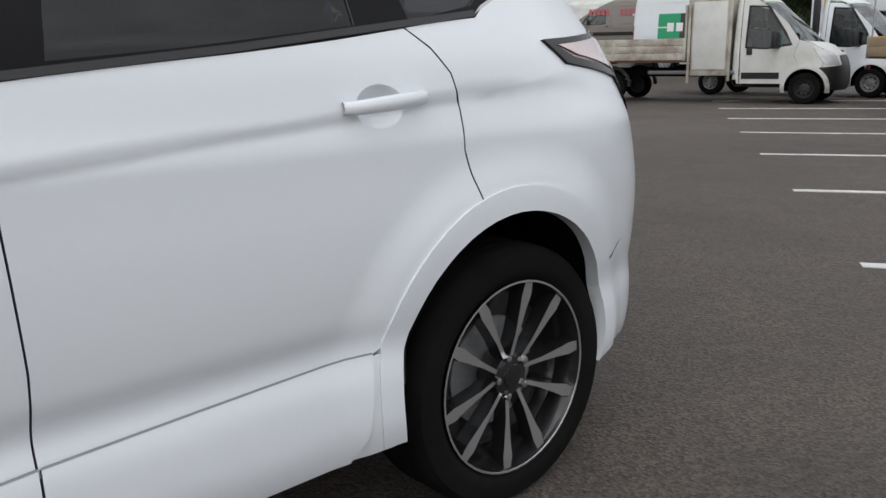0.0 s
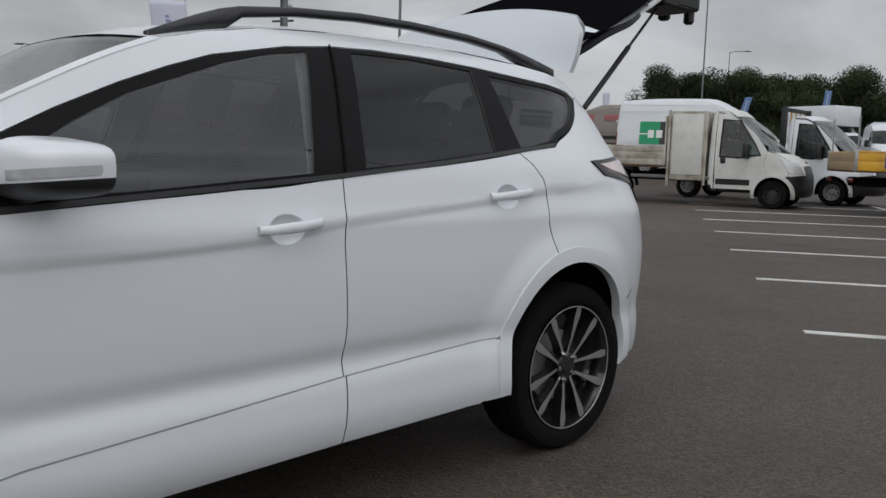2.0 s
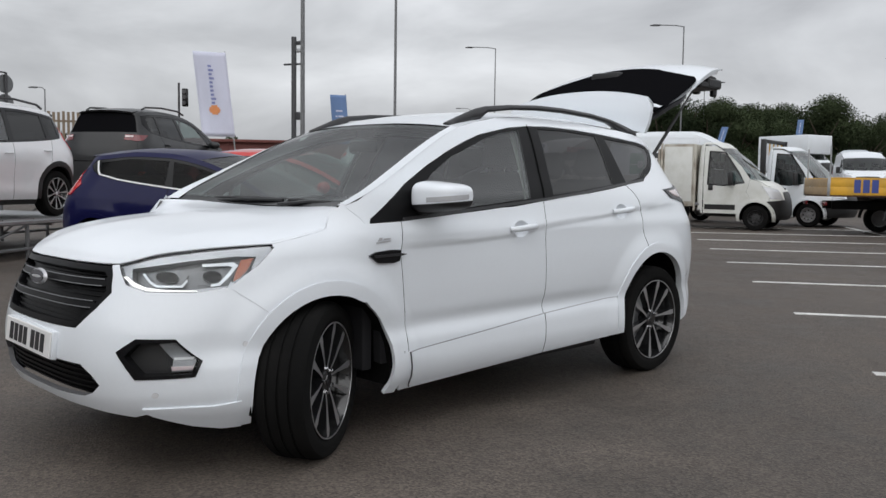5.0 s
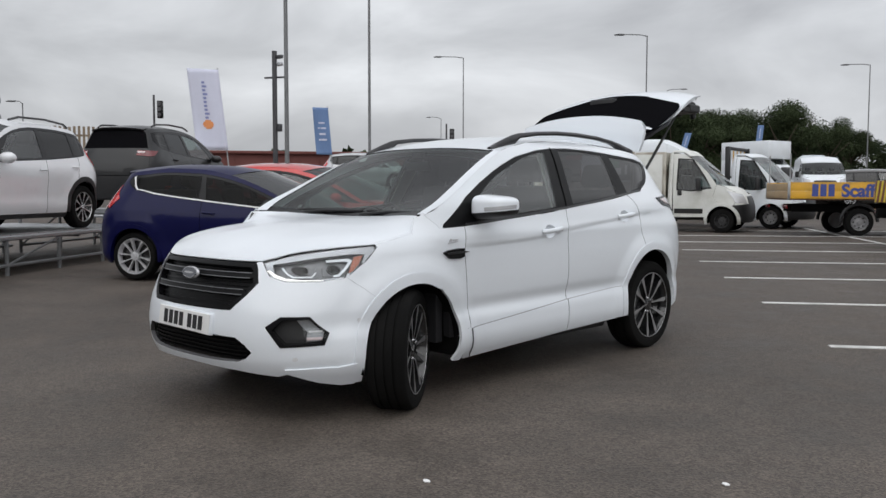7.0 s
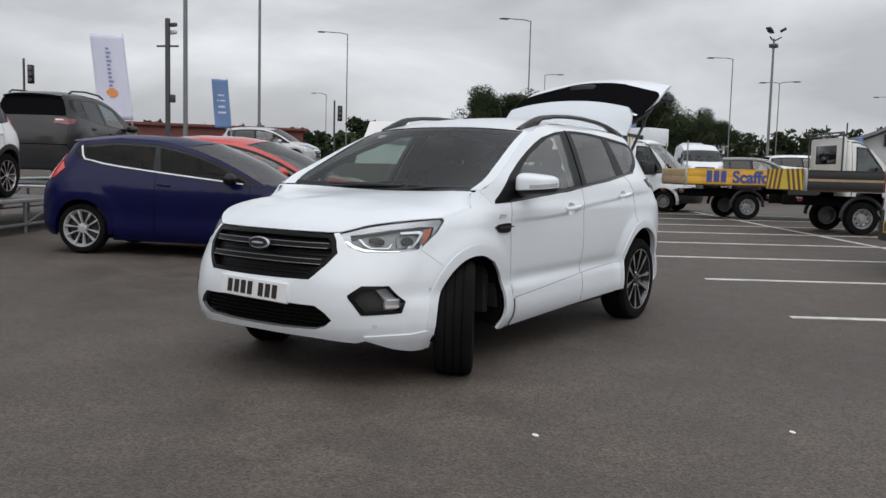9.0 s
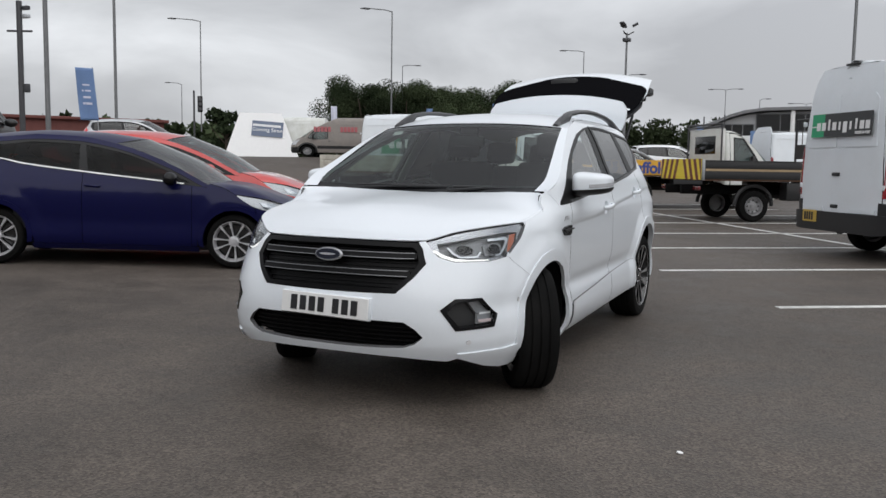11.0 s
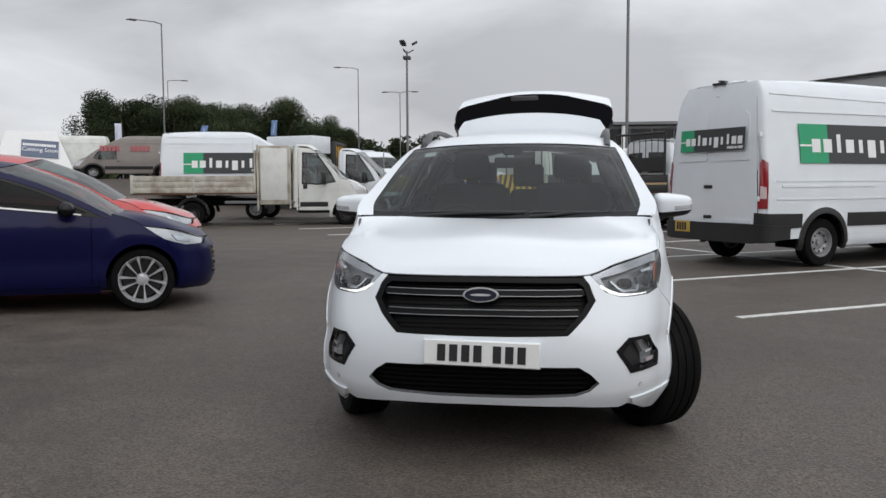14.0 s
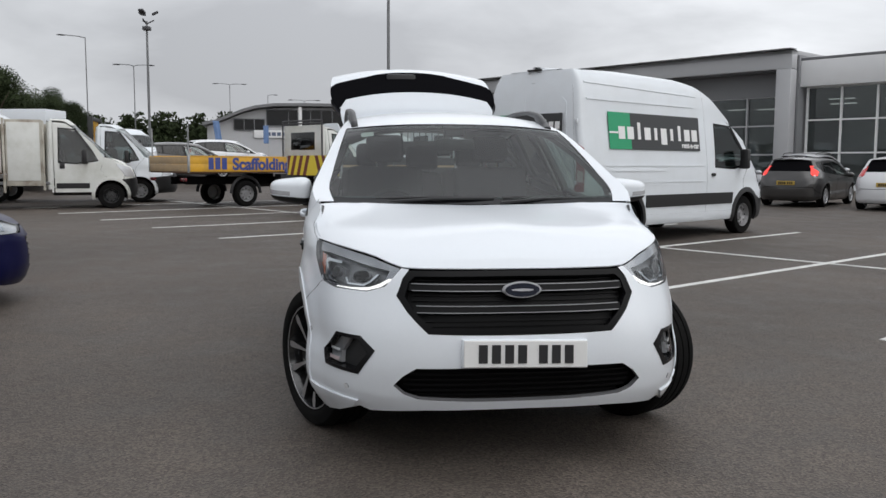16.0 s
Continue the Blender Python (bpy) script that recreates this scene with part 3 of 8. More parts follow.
class Skin:
    """The skin of a car: half width by place and height, rounded off in plan at nose and tail. Nose towards -y."""
    CAP = 1.5

    def __init__(self, low, nose, tail, y0, y1, p, pr, wheels, flare, taper=(0.035, 0.05), sculpt=None):
        self.low, self.nose, self.tail = hermite(low), hermite(nose), hermite(tail)
        self.y0, self.y1, self.pr = y0, y1, pr
        self.pz = p if callable(p) else (lambda z, k=p: k)
        self.wheels, self.flare, self.taper, self.sculpt = wheels, flare, taper, sculpt

    def w(self, y, z):
        w = self.low(z)
        r = 0
        for yc, zc in self.wheels:
            r = max(r, smooth(0.56, 0.43, math.hypot(y - yc, z - zc)) * (1 - 0.4 * smooth(0.75, 0.95, z)))
        w += self.flare * r
        if y < self.y0 + 0.15:
            w -= self.taper[0] * smooth(self.y0 + 0.15, self.y0 - 0.75, y) * smooth(0.7, 1.0, z)
        if y > self.y1 - 0.1:
            w -= self.taper[1] * smooth(self.y1 - 0.1, self.y1 + 0.6, y) * smooth(0.9, 1.3, z)
        if self.sculpt:
            w += self.sculpt(y, z)
        return w

    def q(self, kind, a, z):
        """The place along the skin: kind s by y, f by x at the nose, r by x at the tail."""
        L = self.y1 - self.y0
        if kind == "f":
            y = self.y0 - 0.7
            for _ in range(6):
                r = min(1.0, abs(a) / self.w(y, z))
                y = self.y0 - (self.y0 - self.nose(z)) * (1 - r ** self.pz(z)) ** (1 / self.pz(z))
            return self.CAP * math.asin(r ** (self.pz(z) / 2)) / (math.pi / 2)
        if kind == "r":
            y = self.y1 + 0.6
            for _ in range(6):
                r = min(1.0, abs(a) / self.w(y, z))
                y = self.y1 + (self.tail(z) - self.y1) * (1 - r ** self.pr) ** (1 / self.pr)
            return self.CAP + L + self.CAP * math.acos(r ** (self.pr / 2)) / (math.pi / 2)
        if a < self.y0:
            r = min(1.0, (self.y0 - a) / (self.y0 - self.nose(z)))
            return self.CAP * math.acos(r ** (self.pz(z) / 2)) / (math.pi / 2)
        if a > self.y1:
            r = min(1.0, (a - self.y1) / (self.tail(z) - self.y1))
            return self.CAP + L + self.CAP * math.asin(r ** (self.pr / 2)) / (math.pi / 2)
        return self.CAP + a - self.y0

    def at(self, q, z):
        L = self.y1 - self.y0
        if q < self.CAP:
            t = max(0.0, q) / self.CAP * math.pi / 2
            y = self.y0 - (self.y0 - self.nose(z)) * max(0, math.cos(t)) ** (2 / self.pz(z))
            return Vector((self.w(y, z) * max(0, math.sin(t)) ** (2 / self.pz(z)), y, z))
        if q > self.CAP + L:
            t = min(1.0, (q - self.CAP - L) / self.CAP) * math.pi / 2
            y = self.y1 + (self.tail(z) - self.y1) * max(0, math.sin(t)) ** (2 / self.pr)
            return Vector((self.w(y, z) * max(0, math.cos(t)) ** (2 / self.pr), y, z))
        y = self.y0 + q - self.CAP
        return Vector((self.w(y, z), y, z))

    def normal(self, q, z):
        e = 0.006
        qa, qb = max(q - e, 0.002), max(q + e, 0.012)
        d = self.at(qb, z) - self.at(qa, z)
        u = self.at(max(q, 0.002), z + e) - self.at(max(q, 0.002), z - e)
        n = d.cross(u)
        n.normalize()
        return n

    def side(self, y, z):
        return self.at(self.q("s", y, z), z)


def panel(skin, parent, name, poly, material, holes=(), off=0.0, depth=0.022, step=0.06, inset=0.003, label="", sides=(1, -1), middle=False, edge="gap", follow=None):
    """Lays a polygon of (kind, place, height) on the skin, left and right, or as one piece across the middle line."""
    end = 2 * skin.CAP + skin.y1 - skin.y0
    Q = [(skin.q(k, a, z), z) for k, a, z in poly]
    H = [[(skin.q(k, a, z), z) for k, a, z in h] for h in holes]
    if inset:
        Q = [(0.0 if a[0] < 1e-6 else end if a[0] > end - 1e-6 else b[0], b[1]) for a, b in zip(Q, inset_poly(Q, inset, end))]
    if follow:
        Q, H = [(q, z - follow(q)) for q, z in Q], [[(q, z - follow(q)) for q, z in h] for h in H]
    pts, faces = mesh2d(Q, H, step)
    if follow:
        pts = [(q, z + follow(q)) for q, z in pts]
    pos, nor = [], []
    for q, z in pts:
        n = skin.normal(q, z)
        if q < 1e-4 or q > end - 1e-4:
            n.x = 0
            n.normalize()
        pos.append(skin.at(q, z) + n * off)
        nor.append(n)
    count = {}
    for f in faces:
        for i in range(len(f)):
            a, b = f[i], f[(i + 1) % len(f)]
            count[(a, b)] = 1
    rim = [(a, b) for a, b in count if (b, a) not in count and not (pts[a][0] < 1e-4 and pts[b][0] < 1e-4) and min(pts[a][0], pts[b][0]) < end - 1e-4]
    V, N, Fc, S = list(pos), list(nor), [list(f) for f in faces], [0] * len(faces)
    for a, b in rim if depth else ():
        k = len(V)
        side_n = (pos[b] - pos[a]).cross(nor[a])
        if side_n.length < 1e-9:
            continue
        side_n.normalize()
        V += [pos[a], pos[b], pos[b] - nor[b] * depth, pos[a] - nor[a] * depth]
        N += [side_n] * 4
        Fc.append([k + 1, k, k + 3, k + 2])
        S.append(1)
    mats = [material, edge or material] if depth else material
    S = S if depth else None

    def flip(v):
        return Vector((-v.x, v.y, v.z))
    made = []
    if middle:
        k = len(V)
        V2, N2 = V + [flip(v) for v in V], N + [flip(n) for n in N]
        F2 = Fc + [[i + k for i in reversed(f)] for f in Fc]
        made.append(part(name, V2, F2, mats, parent, label, True, N2, S + S if depth else None))
    else:
        for s in sides:
            if s > 0:
                made.append(part(name, V, Fc, mats, parent, label, True, N, S))
            else:
                made.append(part(name, [flip(v) for v in V], [f[::-1] for f in Fc], mats, parent, label, True, [flip(n) for n in N], S))
    return made


def patch(parent, name, fn, nu, nv, material, label="", depth=0.02, edge="gap", vr=(-1, 1), up=Vector((0, 0, 1)), soft=1e-3):
    """A smooth sheet fn(u, v), with turned-in edges."""
    V, N, Fc, S = [], [], [], []
    e = soft
    for i in range(nu + 1):
        for j in range(nv + 1):
            u, v = i / nu, vr[0] + (vr[1] - vr[0]) * j / nv
            V.append(fn(u, v))
            u0, u1, v0, v1 = (u - e, u + e, v - e, v + e) if e < 0.01 else (max(0, u - e), min(1, u + e), max(vr[0], v - e), min(vr[1], v + e))
            n = (fn(u1, v) - fn(u0, v)).cross(fn(u, v1) - fn(u, v0))
            n.normalize()
            N.append(n if n.dot(up) > 0 else -n)
    g = nv + 1
    for i in range(nu):
        for j in range(nv):
            Fc.append([i * g + j, i * g + j + 1, (i + 1) * g + j + 1, (i + 1) * g + j])
            S.append(0)
    a, b, c = (V[k] for k in Fc[0][:3])
    if (b - a).cross(c - a).dot(N[0]) < 0:
        Fc = [f[::-1] for f in Fc]
    ring = [j for j in range(g)] + [i * g + nv for i in range(1, nu + 1)] + [nu * g + j for j in range(nv - 1, -1, -1)] + [i * g for i in range(nu - 1, 0, -1)]
    mid = fn(0.5, (vr[0] + vr[1]) / 2)
    for a, b in zip(ring, ring[1:] + ring[:1]) if depth else ():
        k = len(V)
        s = (V[b] - V[a]).cross(N[a])
        if s.length < 1e-9:
            continue
        s.normalize()
        flipf = s.dot(V[a] - mid) < 0
        s = -s if flipf else s
        V += [V[a], V[b], V[b] - N[b] * depth, V[a] - N[a] * depth]
        N += [s] * 4
        wall = (V[k + 1] - V[k]).cross(V[k + 2] - V[k + 1]).dot(s) > 0
        Fc.append([k, k + 1, k + 2, k + 3] if wall else [k + 3, k + 2, k + 1, k])
        S.append(1)
    return part(name, V, Fc, [material, edge] if depth else material, parent, label, True, N, S if depth else None)


def polyline(pts):
    """A smooth curve through 3D points, by share of its length."""
    pts = [Vector(p) for p in pts]
    t = [0.0]
    for a, b in zip(pts, pts[1:]):
        t.append(t[-1] + (b - a).length)
    fs = [hermite([(x / t[-1], p[k]) for x, p in zip(t, pts)]) for k in range(3)]
    return lambda u: Vector((fs[0](u), fs[1](u), fs[2](u)))


def arc(yc, zc, r, a0, a1, n, kind="s", rz=None):
    rz = rz or r
    return [(kind, yc + r * math.cos(radians(a0 + (a1 - a0) * i / n)), zc + rz * math.sin(radians(a0 + (a1 - a0) * i / n))) for i in range(n + 1)]


def wheel(car, at, turn, R, width, rim_r, style, side, n=40):
    """Tyre, rim, spokes and nuts. side: +1 with its face to +x."""
    m = pose(*at, 0, 0, turn) @ Matrix.Diagonal((side, 1, 1, 1))
    hub = new("wheel")
    hub.parent = car
    hw = width / 2
    prof = [(rim_r, -hw * 0.80), (rim_r + 0.02, -hw * 0.97), (R - 0.055, -hw), (R - 0.018, -hw * 0.93), (R - 0.003, -hw * 0.75)]
    for x in (-0.42, 0.0, 0.42):
        prof += [(R, hw * (x - 0.16)), (R, hw * (x - 0.05)), (R - 0.008, hw * (x - 0.04)), (R - 0.008, hw * (x + 0.04)), (R, hw * (x + 0.05)), (R, hw * (x + 0.16))]
    prof += [(R - 0.003, hw * 0.75), (R - 0.018, hw * 0.93), (R - 0.055, hw), (rim_r + 0.02, hw * 0.97), (rim_r, hw * 0.80)]
    lathe("tyre", prof, "rubber", hub, n=n, m=m)
    rm, face = {"two": ("rimblack", "alloy"), "silver": ("rimsilver", "rimsilver"), "steel": ("steelrim", "steelrim"), "darksteel": ("darksteel", "darksteel"), "dark": ("rimblack", "alloy")}[style]
    fx = hw * 0.76
    lathe("rim", [(rim_r, hw * 0.80), (rim_r + 0.004, hw * 0.93), (rim_r - 0.001, hw * 0.93), (rim_r - 0.005, hw * 0.84)], face if style != "two" else "rimblack", hub, n=n, m=m)
    if style == "two":
        lathe("rim_edge", [(rim_r + 0.004, hw * 0.935), (rim_r - 0.001, hw * 0.94), (rim_r - 0.002, hw * 0.925)], "alloy", hub, n=n, m=m)
    lathe("rim_barrel", [(rim_r - 0.005, hw * 0.84), (rim_r - 0.028, hw * 0.4), (rim_r - 0.035, -hw * 0.7), (rim_r, -hw * 0.8)], rm, hub, n=n, m=m)
    lathe("rim_well", [(rim_r - 0.020, hw * 0.5), (rim_r - 0.045, hw * 0.1), (0.02, hw * 0.02)], "rimblack" if "steel" not in style else rm, hub, n=n, m=m)
    if "steel" in style:
        lathe("wheel_disc", [(rim_r - 0.03, hw * 0.35), (rim_r * 0.72, hw * 0.55), (rim_r * 0.55, hw * 0.25), (0.05, hw * 0.3), (0.045, hw * 0.55), (0.0, hw * 0.55)], rm, hub, n=n, m=m)
        bm = bmesh.new()
        for k in range(8):
            a = 2 * math.pi * k / 8
            bmesh.ops.create_circle(bm, cap_ends=True, radius=0.022, segments=10, matrix=m @ Matrix.Translation((hw * 0.52, rim_r * 0.66 * math.cos(a), rim_r * 0.66 * math.sin(a))) @ pose(0, 0, 0, 0, 90, 0))
        bpart("vent_hole", bm, "gap", hub)
        return hub
    lathe("hub", [(0.064, hw * 0.2), (0.058, fx * 0.92), (0.042, fx * 1.0), (0.0, fx * 1.0)], rm, hub, n=20, m=m)
    lathe("centre_cap", [(0.032, fx * 1.0), (0.030, fx * 1.06), (0.0, fx * 1.08)], "rimblack" if style == "two" else "rimsilver", hub, n=16, m=m)
    ns = 10
    for k in range(ns):
        a = 2 * math.pi * (k + 0.25) / ns + (0.045 if k % 2 else -0.045)
        tilt = 0.10 if k % 2 else -0.10
        wk = 0.62 if style == "silver" else 0.82
        ca, sa = math.cos(a), math.sin(a)

        def sp(r, off, x):
            o = off + tilt * (r - rim_r) * 0.35
            return m @ Vector((x, r * ca - o * sa, r * sa + o * ca))
        secs = [(0.045, 0.007, fx * 0.92), (rim_r * 0.45, 0.008, fx * 1.02), (rim_r * 0.72, 0.015, fx * 1.08), (rim_r * 0.86, 0.021, fx * 1.12), (rim_r - 0.004, 0.016, hw * 0.86)]
        V, Fc, S = [], [], []
        for r, h, x in secs:
            h *= wk
            V += [sp(r, -h, x), sp(r, h, x), sp(r, h * 1.1, x - 0.045), sp(r, -h * 1.1, x - 0.045)]
        for i in range(len(secs) - 1):
            for j in range(4):
                f = [i * 4 + j, i * 4 + (j + 1) % 4, i * 4 + 4 + (j + 1) % 4, i * 4 + 4 + j]
                Fc.append(f if side > 0 else f[::-1])
                S.append(1 if j == 0 else 0)
        part("spoke", V, Fc, [rm, face], hub, smooth=False, slots=S)
    for k in range(5):
        a = 2 * math.pi * (k + 0.5) / 5
        lathe("wheel_nut", [(0.011, fx * 0.9), (0.010, fx * 1.08), (0.0, fx * 1.10)], "chrome" if style == "two" else "rimsilver", hub, n=6, m=m @ Matrix.Translation((0, 0.055 * math.cos(a), 0.055 * math.sin(a))))
    return hub


def arch_liner(car, yc, zc, r, x0, x1, side, a0=-12, a1=192):
    """A dark half drum inside a wheel arch."""
    bm = bmesh.new()
    n = 14
    A, B = [], []
    for i in range(n + 1):
        a = radians(a0 + (a1 - a0) * i / n)
        y, z = yc + r * math.cos(a), zc + r * math.sin(a)
        A.append(bm.verts.new((side * x0, y, z)))
        B.append(bm.verts.new((side * x1, y, z)))
    for i in range(n):
        bm.faces.new((A[i], A[i + 1], B[i + 1], B[i]))
    bm.faces.new(A)
    return bpart("wheel_arch_liner", bm, "gap", car, smooth=False)


def seat(car, x, y, z, w=0.50, tall=0.62, name="seat", head=True, rake=14):
    s = new(name)
    s.parent = car
    bm = bmesh.new()
    add_box(bm, (x, y, z), (w, 0.50, 0.16), 0.05, segs=3)
    bpart("cushion", bm, "cloth", s, smooth=True)
    m = pose(x, y + 0.24, z + 0.05, -rake, 0, 0)
    bm = bmesh.new()
    add_box(bm, (0, 0, tall / 2), (w, 0.13, tall), 0.05, m, 3)
    bpart("backrest", bm, "cloth", s, smooth=True)
    if head:
        bm = bmesh.new()
        add_box(bm, (0, 0, tall + 0.13), (0.26, 0.10, 0.19), 0.04, m, 3)
        bpart("headrest", bm, "cloth", s, smooth=True)
        for dx in (-0.06, 0.06):
            tube("headrest_stalk", [m @ Vector((dx, 0, tall - 0.02)), m @ Vector((dx, 0, tall + 0.06))], 0.006, "chrome", s, n=6)
    return s


def plate(car, m, w, h, back, cells, gap=0.0):
    """A number plate with plain bars in place of its characters."""
    p = new("number_plate")
    p.parent = car
    bm = bmesh.new()
    add_box(bm, (0, 0, 0), (w, 0.008, h), 0.003, m, 1)
    bpart("plate_sheet", bm, back, p)
    cw = w * 0.80 / (cells + 0.6)
    for i in range(cells):
        x = -w * 0.40 + cw * (i + 0.5) + (cw * 0.6 if i >= 4 else 0)
        bm = bmesh.new()
        add_box(bm, (x, -0.006, 0), (cw * 0.68, 0.003, h * 0.68), 0, m)
        bpart("plate_bar", bm, "ink", p)
    return p


# ---- the white car ----
def kuga_sculpt(y, z):
    zs = shoulder_line(y)
    k = smooth(-1.15, -0.7, y) * (1 - smooth(1.35, 1.75, y))
    d = zs - z
    cut = -0.010 * smooth(-0.006, 0.026, d) * (1 - smooth(0.05, 0.42, d)) * k
    door = smooth(-1.0, -0.7, y) * (1 - smooth(0.75, 1.0, y))
    low_z = 0.545 + 0.015 * (y + 0.5)
    dl = z - low_z
    roll = -0.085 * smooth(0.90, 1.13, z) * smooth(-1.04, -1.42, y)
    return cut + roll - 0.0075 * math.exp(-(dl / 0.04) ** 2) * door


shoulder_line = hermite([(-1.2, 0.93), (-0.57, 0.94), (-0.14, 0.962), (0.17, 1.005), (0.81, 1.056), (1.15, 1.088), (1.75, 1.11)])
FA, RA = (-1.345, 0.36), (1.31, 0.42)
kuga_skin = Skin(
    low=[(0.18, 0.80), (0.25, 0.850), (0.31, 0.884), (0.38, 0.897), (0.46, 0.893), (0.54, 0.879), (0.62, 0.892), (0.74, 0.906), (0.86, 0.912), (0.97, 0.912), (1.06, 0.893), (1.16, 0.870), (1.30, 0.806), (1.45, 0.734), (1.56, 0.668), (1.62, 0.61)],
    nose=[(0.18, -2.17), (0.27, -2.215), (0.36, -2.255), (0.50, -2.275), (0.62, -2.262), (0.75, -2.230), (0.85, -2.185), (0.95, -2.09), (1.05, -1.95), (1.15, -1.75)],
    tail=[(0.20, 2.16), (0.35, 2.235), (0.55, 2.262), (0.75, 2.250), (0.95, 2.20), (1.15, 2.125), (1.35, 1.97), (1.55, 1.76), (1.65, 1.68)],
    y0=-1.15, y1=1.30, p=lambda z: 3.35 - 0.60 * smooth(0.52, 0.80, z), pr=3.0, wheels=(FA, RA), flare=0.022, sculpt=kuga_sculpt)


def s_(*pts):
    return [("s", a, b) for a, b in pts]


def f_x(*pts):
    return [("f", a, b) for a, b in pts]


K_ROOF = [(1.66, 1.505), (1.5, 1.54), (1.2, 1.585), (0.8, 1.61), (0.3, 1.612), (0.0, 1.592), (-0.2, 1.557), (-0.35, 1.52), (-0.5, 1.462), (-0.7, 1.368), (-0.9, 1.268), (-1.1, 1.172), (-1.21, 1.118)]
K_WIN_TOP = [(-1.135, 1.037), (-0.86, 1.219), (-0.68, 1.308), (-0.5, 1.386), (-0.35, 1.442), (-0.2, 1.49), (0.07, 1.542), (0.25, 1.561), (0.44, 1.569), (0.7, 1.564), (0.95, 1.549), (1.33, 1.518), (1.49, 1.492), (1.525, 1.468), (1.50, 1.43)]
K_BELT = [(1.25, 1.257), (1.02, 1.229), (0.6, 1.178), (0.16, 1.134), (-0.2, 1.102), (-0.49, 1.079), (-0.89, 1.047)]


def build_main_car():
    car = thing("car", Matrix(), "white family SUV with open tailgate and front wheels turned", "car")
    sk = kuga_skin

    def P(*a, **k):
        k.setdefault("step", 0.05)
        k.setdefault("edge", "seam")
        return panel(sk, car, *a, **k)

    def crease(q):
        return shoulder_line(min(1.8, max(-1.2, sk.at(q, 1.0).y))) - 0.96
    fo = arc(*FA, 0.432, 133, 12, 16)
    # wings, doors, quarters
    P("front_wing", s_((-1.785, 0.79), (-1.70, 0.725)) + fo + s_((-0.905, 0.42), (-0.878, 0.415), (-0.879, 0.539), (-0.904, 0.709), (-0.93, 0.879), (-0.922, 1.044), (-1.135, 1.037), (-1.21, 1.118), (-1.268, 1.105), (-1.30, 1.06), (-1.33, 1.012), (-1.45, 0.985), (-1.572, 0.959), (-1.66, 0.878)), "white", inset=0.0015)
    fd = P("front_door", s_((-0.922, 1.044), (-0.93, 0.879), (-0.904, 0.709), (-0.879, 0.539), (-0.878, 0.412), (0.171, 0.482), (0.172, 0.671), (0.155, 0.93), (0.16, 1.134), (-0.2, 1.102), (-0.49, 1.079), (-0.89, 1.047)), "white", holes=[cup_ring(-0.06, 0.985)], step=0.016, inset=0.002, follow=crease)
    rd = P("rear_door", s_((0.171, 0.482), (0.86, 0.529), (0.895, 0.545)) + arc(*RA, 0.434, 163, 107, 8) + s_((1.158, 0.90), (1.143, 0.96), (1.145, 1.05), (1.125, 1.13), (1.08, 1.185), (1.02, 1.229), (0.6, 1.178), (0.16, 1.134), (0.155, 0.93), (0.172, 0.671)), "white", holes=[cup_ring(0.915, 1.066)], step=0.016, inset=0.0022, follow=crease)
    P("rear_quarter", arc(*RA, 0.434, 25, 107, 12) + s_((1.158, 0.90), (1.143, 0.96), (1.145, 1.05), (1.125, 1.13), (1.08, 1.185), (1.02, 1.229), (1.25, 1.257), (1.50, 1.43), (1.53, 1.468), (1.66, 1.505), (1.78, 1.36), (1.84, 1.235), (1.80, 1.224), (1.474, 1.203), (1.555, 1.146), (1.88, 1.10), (2.0, 1.0), (2.05, 0.965), (2.15, 0.78), (2.0, 0.70)), "white", step=0.03, inset=0.0022, follow=crease)
    for i, d in enumerate(fd):
        s = 1 if i == 0 else -1
        P("door_cladding", s_((-0.874, 0.420), (-0.84, 0.26), (-0.82, 0.235), (0.168, 0.284), (0.171, 0.500)), "white", off=0.012, sides=(s,), inset=0.001, edge="seam")[0].parent = d
        door_handle(d, sk, -0.16, 0.985, s)
    for i, d in enumerate(rd):
        s = 1 if i == 0 else -1
        P("door_cladding", s_((0.174, 0.500), (0.170, 0.284), (0.80, 0.303), (0.838, 0.36), (0.852, 0.44), (0.865, 0.538)), "white", off=0.012, sides=(s,), inset=0.001, edge="seam")[0].parent = d
        door_handle(d, sk, 0.815, 1.066, s)
    P("cladding_seam", s_((-0.874, 0.4185), (0.171, 0.4985), (0.171, 0.5025), (-0.874, 0.4225)), "soft_seam", off=0.0128, depth=0.003, inset=0)
    P("cladding_seam", s_((0.175, 0.4985), (0.862, 0.5365), (0.862, 0.5405), (0.175, 0.5025)), "soft_seam", off=0.0128, depth=0.003, inset=0)
    P("sill", s_((-0.925, 0.421), (-0.82, 0.423), (-0.80, 0.262), (-0.81, 0.226), (-0.895, 0.230), (-0.922, 0.275), (-0.918, 0.33)), "white", off=0.003, inset=0, edge="white")
    P("sill", s_((0.74, 0.300), (0.925, 0.308), (0.915, 0.45), (0.925, 0.535), (0.80, 0.525), (0.80, 0.44)), "white", off=0.003, inset=0, edge="white")
    P("wheel_arch_lip", arc(*FA, 0.372, 203, -20, 30) + arc(*FA, 0.436, -17.5, 200, 30), "white", off=0.006, depth=0.02, edge="white", inset=0)
    P("wheel_arch_lip", arc(*RA, 0.378, -16, 197, 32) + arc(*RA, 0.441, 194, -10, 32), "white", off=0.006, depth=0.04, edge="white", inset=0)
    P("wing_bracket", s_((-1.80, 0.775), (-1.775, 0.815), (-1.69, 0.75), (-1.625, 0.70), (-1.65, 0.65), (-1.72, 0.715)), "white", off=-0.002, depth=0, inset=0, step=0.03)
